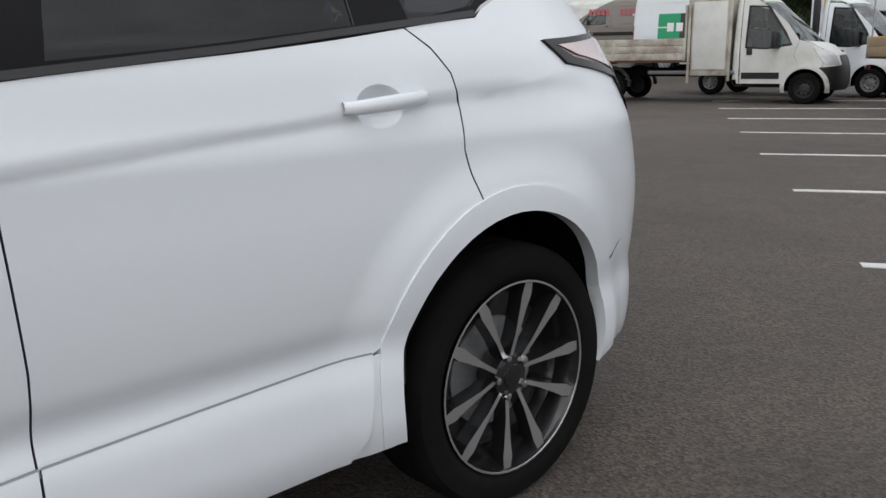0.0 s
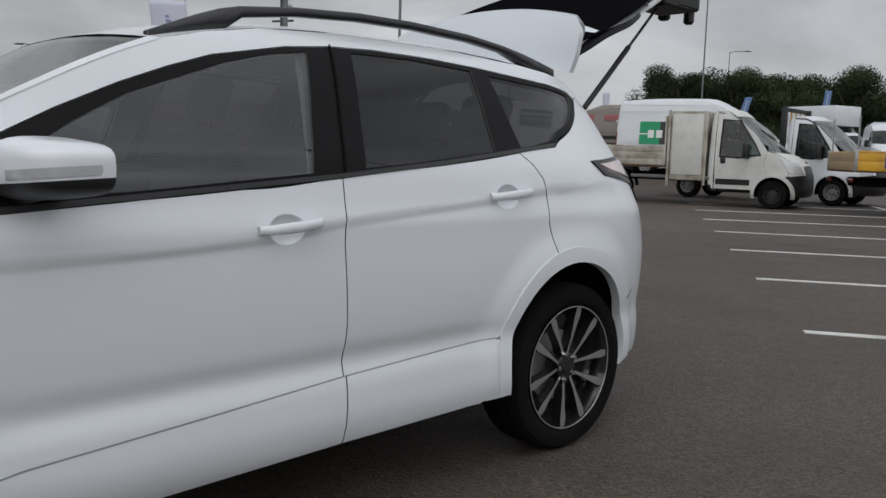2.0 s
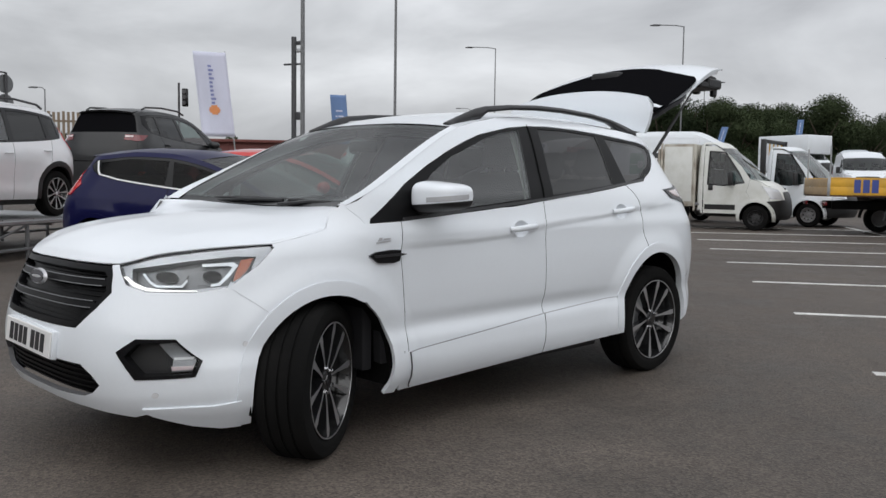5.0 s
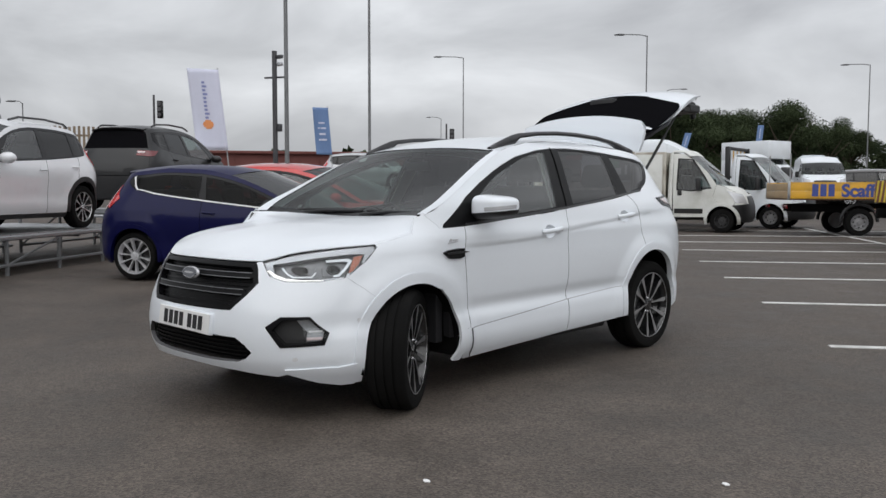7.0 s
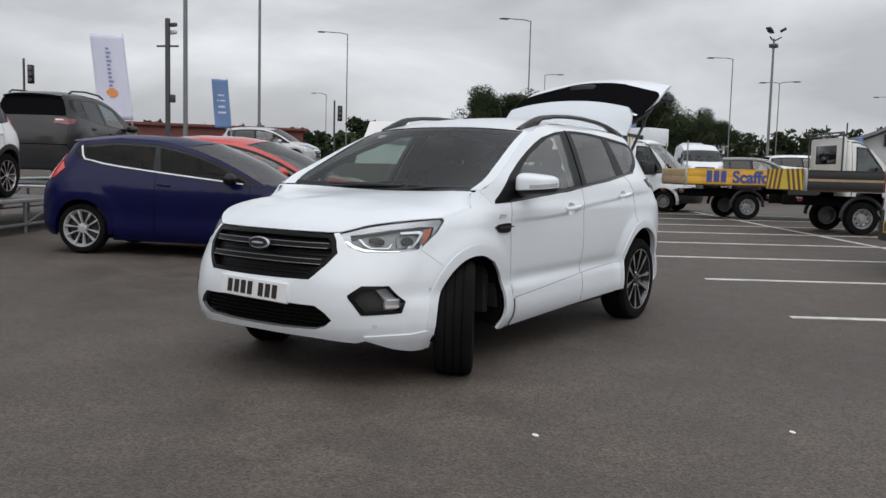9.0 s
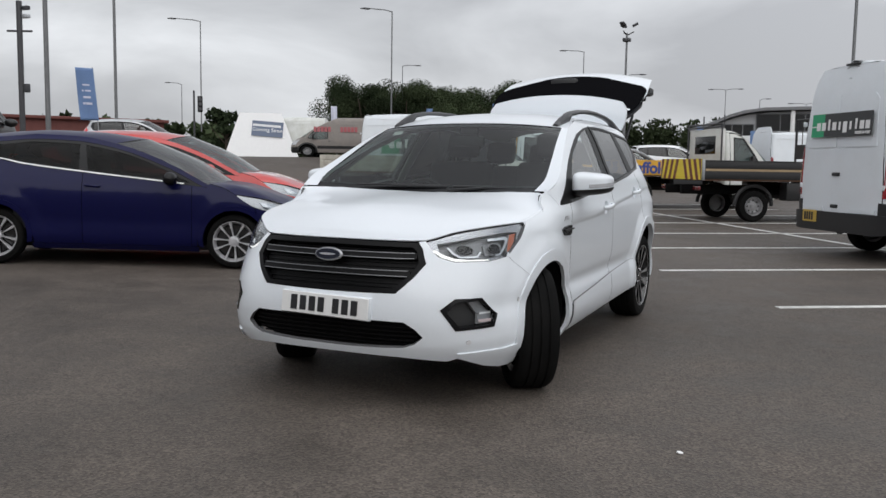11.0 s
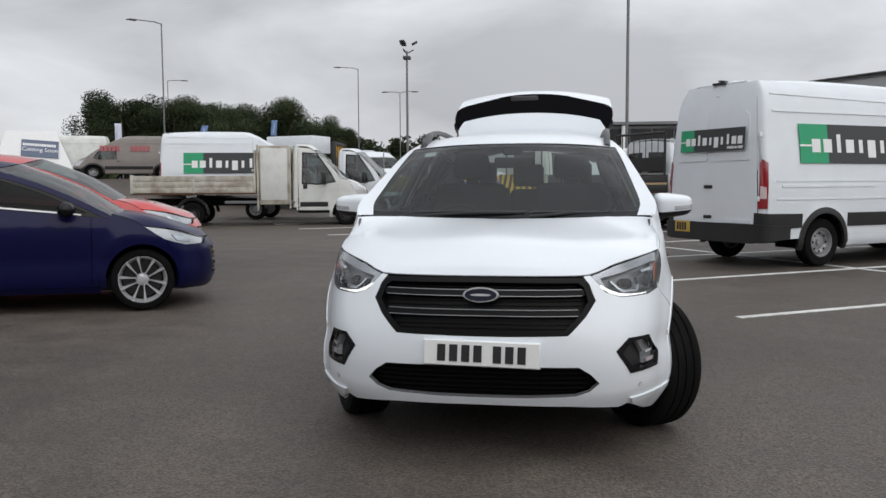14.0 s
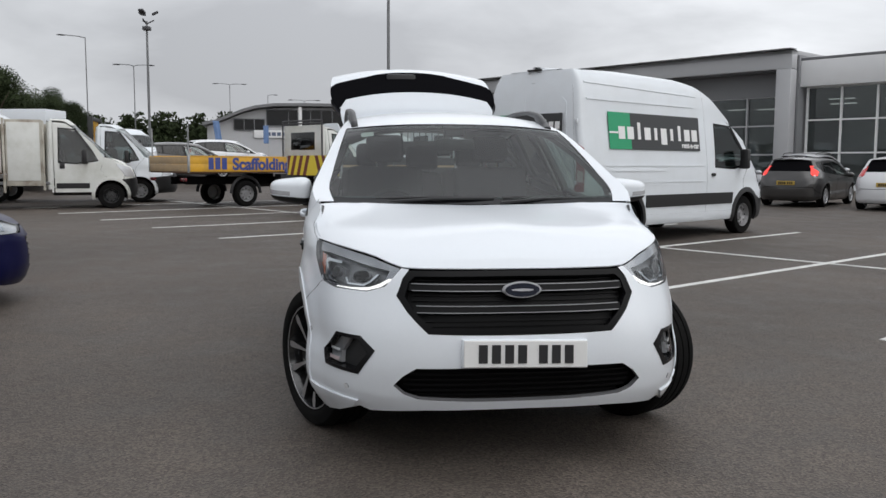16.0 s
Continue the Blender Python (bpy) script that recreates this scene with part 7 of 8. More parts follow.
    for x in (-0.55, 0.0, 0.55):
        seat(car, x, yb - 0.55, 0.95, 0.46, 0.60, "cab_seat")
    if not cab_only:
        box("bulkhead", (0, yb + 0.05, 1.3), (Wd * 0.84, 0.04, 1.6), "lining", car, bevel=0)
    box("underbody", (0, (nose + tail) / 2, 0.42), (Wd * 0.55, (tail - nose) * 0.86, 0.18), "black", car, bevel=0.03)
    return car


# dark blue hatchback
fx, fy = by_wheel(-3.9, 1.9, 30.6, 2.60, 0.80, True, -1)
hatch("car", "dark blue metallic hatchback with silver alloy wheels", heading(fx, fy, 30.6) @ pose(0, 0, 0, 1.2, 0, 0), "blue", 4.12, 1.72, 1.52, 2.60, 0.306, 0.80, strip=True, rim=0.230, belt=0.640, rise=0.20, cowl=0.33, rake=1.12, cut=0.47, doors=1, window="smoked", rear_window="smoked")
# red hatchback beyond it
hatch("car", "bright red hatchback parked beyond the blue car", heading(-6.5, 3.95, 29.0), "red", 4.2, 1.75, 1.60, 2.60, 0.31, 0.82, rim=0.215, belt=0.642, rise=0.16, cowl=0.33, rake=1.12, cut=0.47, doors=1)
# hire van, high roof
vx, vy = by_wheel(3.92, 7.2, 35.0, 3.75, 0.98, False, -1)
big_van = van("hire_van", "white high-roof panel van with green and black hire signs", heading(vx, vy, 35.0), "van_white", 5.98, 2.06, 2.78, 3.75, 0.35, 1.02)
hire_sign(big_van, pose(-0.976, 1.06, 1.785, -7, 0, -90), 2.6, 0.57)
hire_sign(big_van, pose(-0.02, 3.112, 1.86, -3, 0, 180), 1.32, 0.33)


# ---- the yard: trucks, more cars, display ramp ----
def flatbed_truck():
    """Worn white dropside truck with a tall tool locker behind the cab, nose to the right."""
    deg, wb, fo = 15.0, 4.3, 0.70
    x, y = by_wheel(-6.2, 17.75, deg, wb, 0.94, True, -1)
    t = van("flatbed_truck", "worn off-white dropside truck with tool locker", heading(x, y, deg), "old_white", 6.6, 2.02, 2.32, wb, 0.33, fo, cab_only=2.25, hood=1.17, wind_top=2.12, category="truck", style="darksteel")
    nose = -wb / 2 - fo
    c = nose + 2.25
    tail = wb / 2 + 1.65
    lk = new("tool_locker")
    lk.parent = t
    box("locker_body", (0, c + 0.46, 1.42), (2.0, 0.84, 1.66), "dirty_white", lk, bevel=0.015)
    for s in (1, -1):
        box("locker_door", (s * 1.005, c + 0.47, 1.45), (0.03, 0.74, 1.46), "old_white", lk, bevel=0.01)
        box("locker_post", (s * 1.015, c + 0.02, 1.35), (0.05, 0.05, 1.75), "dirty_white", lk, bevel=0.008)
        box("locker_post", (s * 1.015, c + 0.92, 1.35), (0.05, 0.06, 1.85), "dirty_white", lk, bevel=0.008)
    b0 = c + 0.98
    box("load_deck", (0, (b0 + tail) / 2, 0.93), (2.05, tail - b0, 0.10), "rust", t, bevel=0.01)
    for s in (1, -1):
        side = new("dropside")
        side.parent = t
        for k in range(3):
            box("side_board", (s * 1.03, (b0 + tail) / 2, 1.01 + 0.16 * k), (0.03, tail - b0, 0.152), "dirty_white", side, bevel=0.006)
        for yy in (b0 + 0.03, (b0 + tail) / 2, tail - 0.03):
            box("side_post", (s * 1.045, yy, 1.16), (0.04, 0.07, 0.48), "dirty_white", side, bevel=0.006)
    for k in range(3):
        box("tail_board", (0, tail, 1.01 + 0.16 * k), (2.02, 0.03, 0.152), "dirty_white", t, bevel=0.006)
    box("head_board", (0, b0 + 0.02, 1.55), (2.05, 0.05, 1.15), "dirty_white", t, bevel=0.008)
    for s in (1, -1):
        box("chassis_rail", (s * 0.40, 0.6, 0.66), (0.09, wb + 1.9, 0.20), "gap", t, bevel=0.01)
        wheel(t, (s * 0.86, wb / 2, 0.33), 0, 0.33, 0.22, 0.20, "darksteel", s, 24)
        bm = bmesh.new()
        pts = [(s * 0.9, wb / 2 + 0.43 * math.cos(radians(a)), 0.34 + 0.43 * math.sin(radians(a))) for a in range(0, 181, 15)]
        add_tube(bm, pts, 0.05, 6)
        bpart("mudguard", bm, "black", t, smooth=True)
        box("side_guard", (s * 0.98, 0.25, 0.66), (0.03, 2.0, 0.08), "pole", t, bevel=0.01)
        box("tail_lamp", (s * 0.85, tail + 0.02, 0.75), (0.30, 0.05, 0.10), "redlens", t, bevel=0.01)
    rnd = random.Random(5)
    for k in range(9):
        box("scrap_load", (rnd.uniform(-0.7, 0.7), rnd.uniform(b0 + 0.5, tail - 0.5), 1.10), (rnd.uniform(0.2, 0.7), rnd.uniform(0.3, 0.9), rnd.uniform(0.2, 0.55)), rnd.choice(["rust", "wood", "dirty_white", "black"]), t, bevel=0.02)
    return t


def dropside_truck(name, label, wx, wy, deg, side_mat, cab_mat, chevrons, lettering, rack, wb=3.5):
    """A scaffold truck seen from behind; the wheel given is its right rear."""
    x, y = by_wheel(wx, wy, deg, wb, 0.88, False, -1)
    t = van(name, label, heading(x, y, deg), cab_mat, 6.2, 2.02, 2.28, wb, 0.35, 0.95, cab_only=2.15, hood=1.18, wind_top=2.14, category="truck")
    c = -wb / 2 - 0.95 + 2.15
    b0, tail = c + 0.12, wb / 2 + (1.77 if lettering else 1.30)
    box("load_deck", (0, (b0 + tail) / 2, 0.96), (2.12, tail - b0, 0.10), "rust", t, bevel=0.01)
    for s in (1, -1):
        sd = new("dropside")
        sd.parent = t
        for k in range(2):
            box("side_board", (s * 1.07, (b0 + tail) / 2, 1.045 + 0.195 * k), (0.03, tail - b0, 0.192), side_mat, sd, bevel=0.003)
        box("side_rail", (s * 1.075, (b0 + tail) / 2, 1.350), (0.045, tail - b0, 0.025), side_mat, sd, bevel=0.006)
        for yy in (b0, tail):
            box("side_post", (s * 1.08, yy, 1.15), (0.05, 0.06, 0.46), "steel", sd, bevel=0.006)
        if not lettering:
            box("side_line", (s * 1.088, (b0 + tail) / 2, 1.15), (0.006, tail - b0 - 0.1, 0.05), "wood", sd, bevel=0)
        box("chassis_rail", (s * 0.40, 0.5, 0.70), (0.09, wb + 2.0, 0.20), "gap", t, bevel=0.01)
        wheel(t, (s * 0.86, wb / 2, 0.35), 0, 0.35, 0.24, 0.21, "steel", s, 24)
        bm = bmesh.new()
        add_tube(bm, [(s * 0.92, wb / 2 + 0.45 * math.cos(radians(a)), 0.36 + 0.45 * math.sin(radians(a))) for a in range(0, 181, 15)], 0.045, 6)
        bpart("mudguard", bm, "black", t, smooth=True)
        box("tail_lamp", (s * 0.85, tail + 0.03, 0.74), (0.30, 0.05, 0.09), "redlens_deep", t, bevel=0.01)
        box("locker", (s * 0.86, c + 1.1, 0.68), (0.32, 0.9, 0.40), "black", t, bevel=0.02)
    for k in range(2):
        box("tail_board", (0, tail + 0.005, 1.045 + 0.195 * k), (2.12, 0.03, 0.192), "tan_board" if lettering else "black", t, bevel=0.006)
    if lettering:
        for s in (1, -1):
            m = pose(s * 1.09, tail - 0.56 if s < 0 else b0 + 0.5, 1.16, 0, 0, -90 if s < 0 else 90)
            bars(t, "letter_bar", m, word(3, 0.59, 0.24), 0.31, "sign_blue")
            raised_words(t, "Scaffolding", 0.435, m @ pose(0.71, 0, -0.155), "sign_blue", "LEFT", 0.016)
    if chevrons:
        ch = new("chevron_board")
        ch.parent = t
        box("board", (0, tail + 0.03, 1.16), (2.10, 0.012, 0.46), "hazard_y", ch, bevel=0)
        for s in (1, -1):
            for k in range(4):
                x0 = s * (0.10 + 0.27 * k)
                x1, dx = x0 + s * 0.13, s * 0.17
                V = [(x0 + dx, tail + 0.039, 0.93), (x1 + dx, tail + 0.039, 0.93), (x1, tail + 0.039, 1.39), (x0, tail + 0.039, 1.39)]
                V = [(min(1.05, max(-1.05, a)), b, c_) for a, b, c_ in V]
                V += [(a, b - 0.007, c_) for a, b, c_ in V]
                part("stripe", V, [(0, 1, 2, 3), (4, 5, 6, 7), (0, 1, 5, 4), (1, 2, 6, 5), (2, 3, 7, 6), (3, 0, 4, 7)], "hazard_r", ch, smooth=False)
    if rack:
        if lettering:
            for s in (1, -1):
                tube("rack_upright", [(s * 1.0, tail - 0.04, 1.0), (s * 1.0, tail - 0.04, 2.1)], 0.02, "steel", t, n=6)
            cb = new("cab_guard")
            cb.parent = t
            box("guard_panel", (0, b0 - 0.10, 1.64), (1.96, 0.10, 1.33), "old_white", cb, bevel=0.03)
            box("guard_window", (0, b0 - 0.045, 1.84), (1.20, 0.012, 0.52), "privacy", cb, bevel=0.004)
            for s in (1, -1):
                tube("guard_upright", [(s * 1.0, b0 - 0.02, 1.0), (s * 1.0, b0 - 0.02, 2.44)], 0.025, "poledark", cb, n=6)
                tube("lamp_stalk", [(s * 0.6, b0 - 0.3, 2.15), (s * 0.6, b0 - 0.3, 2.72)], 0.02, "poledark", cb, n=6)
            for z in (2.36, 2.44):
                tube("guard_rail", [(-1.0, b0 - 0.02, z), (1.0, b0 - 0.02, z)], 0.025, "poledark", cb, n=6)
        else:
            r = new("rack_frame")
            r.parent = t
            for s in (1, -1):
                tube("upright", [(s * 0.98, b0 + 0.04, 1.0), (s * 0.98, b0 + 0.04, 2.42)], 0.03, "black", r, n=6)
            tube("crossbar", [(-0.98, b0 + 0.04, 2.40), (0.98, b0 + 0.04, 2.40)], 0.03, "black", r, n=6)
            r = new("mesh_guard")
            r.parent = t
            for k in range(9):
                tube("guard_bar", [(-0.96 + 0.24 * k, b0 + 0.04, 1.5), (-0.96 + 0.24 * k, b0 + 0.04, 2.38)], 0.012, "black", r, n=4)
            box("guard_plate", (0, b0 + 0.05, 1.62), (1.95, 0.02, 0.35), "black", r, bevel=0)
    return t


flatbed_truck()
dropside_truck("scaffold_truck", "yellow dropside scaffold truck with blue lettering bars", -2.83, 18.34, 36.4, "yellow", "old_white", False, True, True, wb=3.82)
dropside_truck("tipper_truck", "black dropside truck with yellow and dark chevron tailboard", 0.62, 14.45, 34.0, "black", "van_white", True, False, True)

# box van behind the flatbed
lx, ly = by_wheel(-6.05, 20.75, 6.0, 3.9, 0.88, True, -1)
lut = van("chassis_truck", "white cab truck with black headboard and low deck", heading(lx, ly, 6.0), "van_white", 6.5, 2.02, 2.3, 3.9, 0.34, 0.98, cab_only=2.25, hood=1.18, wind_top=2.14, category="truck")
box("load_deck", (0, 1.25, 0.92), (2.08, 3.9, 0.12), "rust", lut, bevel=0.01)
hb = new("headboard")
hb.parent = lut
box("headboard_post", (-0.92, -0.62, 1.72), (0.11, 0.14, 1.55), "black", hb, bevel=0.01)
box("headboard_post", (0.92, -0.62, 1.72), (0.11, 0.14, 1.55), "black", hb, bevel=0.01)
box("headboard_rail", (0, -0.62, 2.44), (1.75, 0.08, 0.10), "black", hb, bevel=0.01)
for k in range(5):
    tube("headboard_bar", [(-0.7 + 0.35 * k, -0.60, 0.98), (-0.7 + 0.35 * k, -0.60, 2.4)], 0.02, "yellow", hb, n=6)
for s in (1, -1):
    wheel(lut, (s * 0.86, 1.95, 0.34), 0, 0.34, 0.22, 0.2, "steel", s, 24)

# box van beyond, its load body reaching over the cab
bv = van("box_van", "white box van with square body over the cab", heading(-16.5, 43.38, -14.0), "van_white", 4.9, 1.95, 2.0, 3.2, 0.32, 0.85, cab_only=1.9, hood=1.05, wind_top=1.75)
box("load_box", (0, 0.45, 1.10), (1.96, 1.7, 1.10), "van_white", bv, bevel=0.03)
box("over_cab_box", (0, -0.30, 1.98), (2.0, 3.2, 1.0), "van_white", bv, bevel=0.05)
for s in (1, -1):
    wheel(bv, (s * 0.84, 1.6, 0.32), 0, 0.34, 0.22, 0.2, "steel", s, 24)

# second hire van, far vans and cars
v2 = van("hire_van", "white hire panel van behind the flatbed truck", heading(-12.5, 25.75, 14.0), "van_white", 5.9, 2.05, 2.72, 3.7, 0.35, 1.02)
hire_sign(v2, pose(-1.012, 0.45, 1.50, -5.5, 0, -90), 3.3, 0.78)
van("panel_van", "cream van half hidden behind the hoarding", heading(-24.6, 32.6, 205.0) @ Matrix.Diagonal((0.95, 0.8, 0.78, 1)), "old_white", 5.4, 2.02, 2.75, 3.4, 0.35, 1.0)
gv = van("grey_van", "dusty grey van with faded red lettering bars", heading(-18.75, 28.3, 209.0) @ Matrix.Diagonal((0.95, 0.80, 0.66, 1)), "browngrey", 5.6, 2.02, 2.75, 3.5, 0.40, 0.98)
bars(gv, "letter_bar", pose(0.965, -0.1, 1.9, -8, 0, 90) @ pose(-1.3, 0, 0), word(5, 1.0, 0.2) + [(1.5 + a, 1.5 + b, z, k) for a, b, z, k in word(5, 1.0, 0.2)], 0.35, "sign_red")
van("panel_van", "white panel van parked facing the yard", heading(-9.1, 33.2, -64.0) @ Matrix.Diagonal((0.86, 0.86, 0.71, 1)), "van_white", 5.5, 2.02, 2.5, 3.3, 0.34, 1.0)
hatch("car", "white family car parked beyond the scaffold truck", heading(-5.2, 37.0, 20.0), "silverwhite", 4.4, 1.8, 1.6, 2.65, 0.32, 0.85)
van("panel_van", "white panel van beyond the scaffold truck", heading(2.0, 30.5, 30.0), "van_white", 5.5, 2.02, 2.5, 3.3, 0.34, 1.0)
hatch("car", "dark grey estate car beyond the scaffold truck", heading(-6.6, 33.5, 24.0), "dark", 4.4, 1.85, 1.58, 2.65, 0.32, 0.85)
rx, ry = by_wheel(13.7, 17.5, 42.0, 2.65, 0.80, False, -1)
hatch("car", "dark grey hatchback with lit rear lamp", heading(rx, ry, 42.0), "dark", 4.36, 1.82, 1.48, 2.65, 0.32, 0.87, style="silver", plate_back="plate_y", lit_tail=True)
hatch("car", "white hatchback parked beside the dark one", heading(rx + 1.6, ry - 2.2, 42.0), "silverwhite", 4.2, 1.80, 1.50, 2.6, 0.32, 0.85, plate_back="plate_y")
hatch("car", "silver hatchback parked beyond the hire van", heading(rx - 1.6, ry + 2.6, 42.0), "silver", 4.2, 1.78, 1.50, 2.6, 0.32, 0.85, plate_back="plate_y")
hatch("car", "silver estate car parked beyond the dark hatchback", heading(rx + 2.9, ry + 4.6, 42.0), "silver", 4.4, 1.80, 1.62, 2.6, 0.32, 0.85, rails=True)
hatch("car", "silver hatchback among the cars behind", heading(-22.2, 19.2, 30.0), "silver", 4.2, 1.78, 1.55, 2.6, 0.32, 0.85, plate_back="plate_y")
hatch("car", "red hatchback among the cars behind", heading(-12.6, 10.0, 30.0), "red", 4.0, 1.75, 1.46, 2.5, 0.31, 0.82)


def display_ramp(x, y, deg, w, d, h):
    """A low steel stand with planked tracks. Its front edge runs along local x; it reaches back along local y."""
    r = thing("display_ramp", on_ground(x, y, deg), "galvanised steel display stand with planked deck and rails", "ramp")
    n = int(w / 0.62)
    for k in range(n):
        box("deck_plank", (-w / 2 + (k + 0.5) * w / n, d / 2, h - 0.03), (w / n - 0.02, d, 0.04), "steel", r, bevel=0)
    for yy in (0.0, d):
        tube("edge_rail", [(-w / 2, yy, h - 0.06), (w / 2, yy, h - 0.06)], 0.035, "steel", r, n=6)
        tube("lower_rail", [(-w / 2, yy, 0.14), (w / 2, yy, 0.14)], 0.025, "pole", r, n=6)
        for k in range(int(w / 1.25) + 1):
            xx = -w / 2 + k * 1.25
            tube("post", [(xx, yy, 0), (xx, yy, h - 0.05)], 0.03, "pole", r, n=6)
            if xx + 1.25 <= w / 2 + 0.01 and k % 2 == 0:
                tube("brace", [(xx, yy, 0.14), (xx + 1.25, yy, h - 0.1)], 0.018, "pole", r, n=5)
    for xx in (-w / 2, -w / 6, w / 6, w / 2):
        tube("tie_bar", [(xx, 0, h - 0.1), (xx, d, h - 0.1)], 0.03, "steel", r, n=6)
    return r


display_ramp(-8.35, 0.25, 126.0, 6.5, 2.6, 0.57)
display_ramp(-11.5, 4.75, 125.0, 4.8, 2.4, 0.78)
hatch("car", "white crossover with black wheel arches on the display stand", heading(-9.07, -0.29, -56.0, 0.57), "silverwhite", 4.1, 1.77, 1.65, 2.52, 0.335, 0.82, style="dark", cladding=True, rails=True, rear_k=0.8)
hatch("car", "dark grey small SUV on the display stand", heading(-12.3, 4.3, 125.0, 0.78), "grey", 4.05, 1.78, 1.66, 2.52, 0.34, 0.80, style="dark", cladding=True, rails=True, rear_k=0.7, spare=True, lamp="wide", rear_window="privacy")


# ---- poles, lamps, flags ----
def street_lamp(x, y, top, arm, deg, material="pole", r=0.09, double=False):
    z0 = hill(x, y)
    t = thing("street_lamp", pose(x, y, z0), "grey steel street lamp on a tall column", "street lamp", "street lamps")
    h = top - z0
    tube("column", [(0, 0, 0), (0, 0, h * 0.25), (0, 0, h)], r, material, t, r2=r * 0.6)
    for k in (1, -1) if double else (1,):
        a = radians(deg)
        e = Vector((math.cos(a) * arm * k, math.sin(a) * arm * k, h + 0.12))
        tube("arm", [(0, 0, h - 0.05), (e.x * 0.3, e.y * 0.3, h + 0.08), e], r * 0.5, material, t, n=6)
        m = Matrix.Translation(e) @ pose(0, 0, -0.03, 0, 0, deg + (0 if k > 0 else 180))
        bm = bmesh.new()
        add_prism(bm, [(-0.15, -0.05), (0.10, -0.10), (0.85, -0.07), (0.95, 0.0), (0.5, 0.09), (-0.1, 0.07)], -0.14, 0.14, "y", 0.02)
        bm.transform(m @ Matrix.Scale(0.8 * r / 0.09 if r < 0.08 else 0.85, 4))
        bpart("lamp_head", bm, "poledark", t)
    return t


def plain_pole(x, y, top, r, label="tall plain grey steel pole", material="pole", name="pole"):
    z0 = hill(x, y)
    t = thing(name, pose(x, y, z0), label, "pole")
    tube("shaft", [(0, 0, 0), (0, 0, (top - z0) * 0.5), (0, 0, top - z0)], r, material, t, r2=r * 0.75, n=10)
    tube("base_collar", [(0, 0, 0), (0, 0, 0.35)], r * 1.5, material, t, n=10)
    return t


plain_pole(-20.83, 13.94, 11.0, 0.085)
plain_pole(-34.45, 30.2, 16.5, 0.09)
plain_pole(2.65, 37.7, 15.0, 0.085)
LEFT = 222.0
street_lamp(-61.1, 68.55, 16.3, 2.6, LEFT)
street_lamp(-36.2, 65.8, 15.4, 2.2, LEFT)
street_lamp(-27.4, 100.0, 15.6, 2.3, 205)
street_lamp(-57.3, 108.5, 15.8, 2.0, 30)
street_lamp(-23.4, 106.4, 13.2, 1.7, 185, double=True)
street_lamp(-15.9, 147.5, 14.7, 2.1, 185, double=True)
street_lamp(-3.3, 150.0, 12.3, 2.1, 185, double=True)
street_lamp(-7.6, 114.1, 10.4, 0.8, 5, r=0.07)
street_lamp(-43.1, 13.4, 5.85, 0.45, 225, r=0.05)
street_lamp(-50.8, 53.9, 8.0, 1.0, 225, r=0.05)


def flood_mast(x, y, top):
    z0 = hill(x, y)
    t = thing("floodlight_mast", pose(x, y, z0), "tall grey mast with a cluster of floodlights", "floodlight")
    h = top - z0
    tube("shaft", [(0, 0, 0), (0, 0, h * 0.5), (0, 0, h - 0.2)], 0.12, "pole", t, r2=0.08)
    for a in (10, 130, 250):
        d = Vector((math.cos(radians(a)), math.sin(radians(a)), 0))
        tube("bracket", [(0, 0, h - 0.4), d * 0.55 + Vector((0, 0, h - 0.1))], 0.05, "poledark", t, n=6)
        box("floodlight", (0.72, 0, 0.0), (0.50, 0.42, 0.16), "poledark", t, bevel=0.04, m=pose(0, 0, h + 0.1, 0, 0, a) @ pose(0, 0, 0, 0, -28, 0))
    box("junction_box", (0, 0, h - 0.75), (0.6, 0.6, 0.28), "poledark", t, bevel=0.05)
    return t


flood_mast(-13.9, 64.5, 12.35)
flood_mast(18.6, 19.3, 21.5)


def camera_mast(x, y, top):
    z0 = hill(x, y)
    t = thing("camera_mast", pose(x, y, z0), "dark steel mast with two security cameras", "mast")
    h = top - z0
    tube("shaft", [(0, 0, 0), (0, 0, h)], 0.11, "poledark", t)
    tube("crossarm", [(-0.42, -0.2, h - 1.1), (0.42, 0.2, h - 1.1)], 0.04, "poledark", t, n=6)
    for k in (0.25, 0.55):
        box("security_camera", (0.22, 0.10, h - k), (0.36, 0.16, 0.15), "poledark" if k < 0.4 else "silver", t, bevel=0.03)
    box("equipment_box", (0.16, 0.1, h - 3.2), (0.2, 0.2, 0.32), "poledark", t, bevel=0.03)
    return t


camera_mast(-25.75, 17.0, 7.1)


def traffic_light(x, y, top, turn):
    z0 = hill(x, y)
    t = thing("traffic_light", pose(x, y, z0, 0, 0, turn), "black traffic light head on a dark post", "traffic light", "traffic lights")
    h = top - z0
    tube("post", [(0, 0, 0), (0, 0, h)], 0.07, "poledark", t)
    box("signal_head", (0.42, 0, h - 0.95), (0.36, 0.28, 1.15), "gloss_black", t, bevel=0.05)
    for k in range(3):
        bm = bmesh.new()
        bmesh.ops.create_cone(bm, cap_ends=True, segments=14, radius1=0.13, radius2=0.13, depth=0.14, matrix=pose(0.42, -0.18, h - 0.6 - 0.35 * k, 90, 0, 0))
        bpart("visor", bm, "poledark", t)
    return t


traffic_light(-48.3, 23.7, 7.5, 40)
traffic_light(-40.0, 43.0, 6.3, 40)


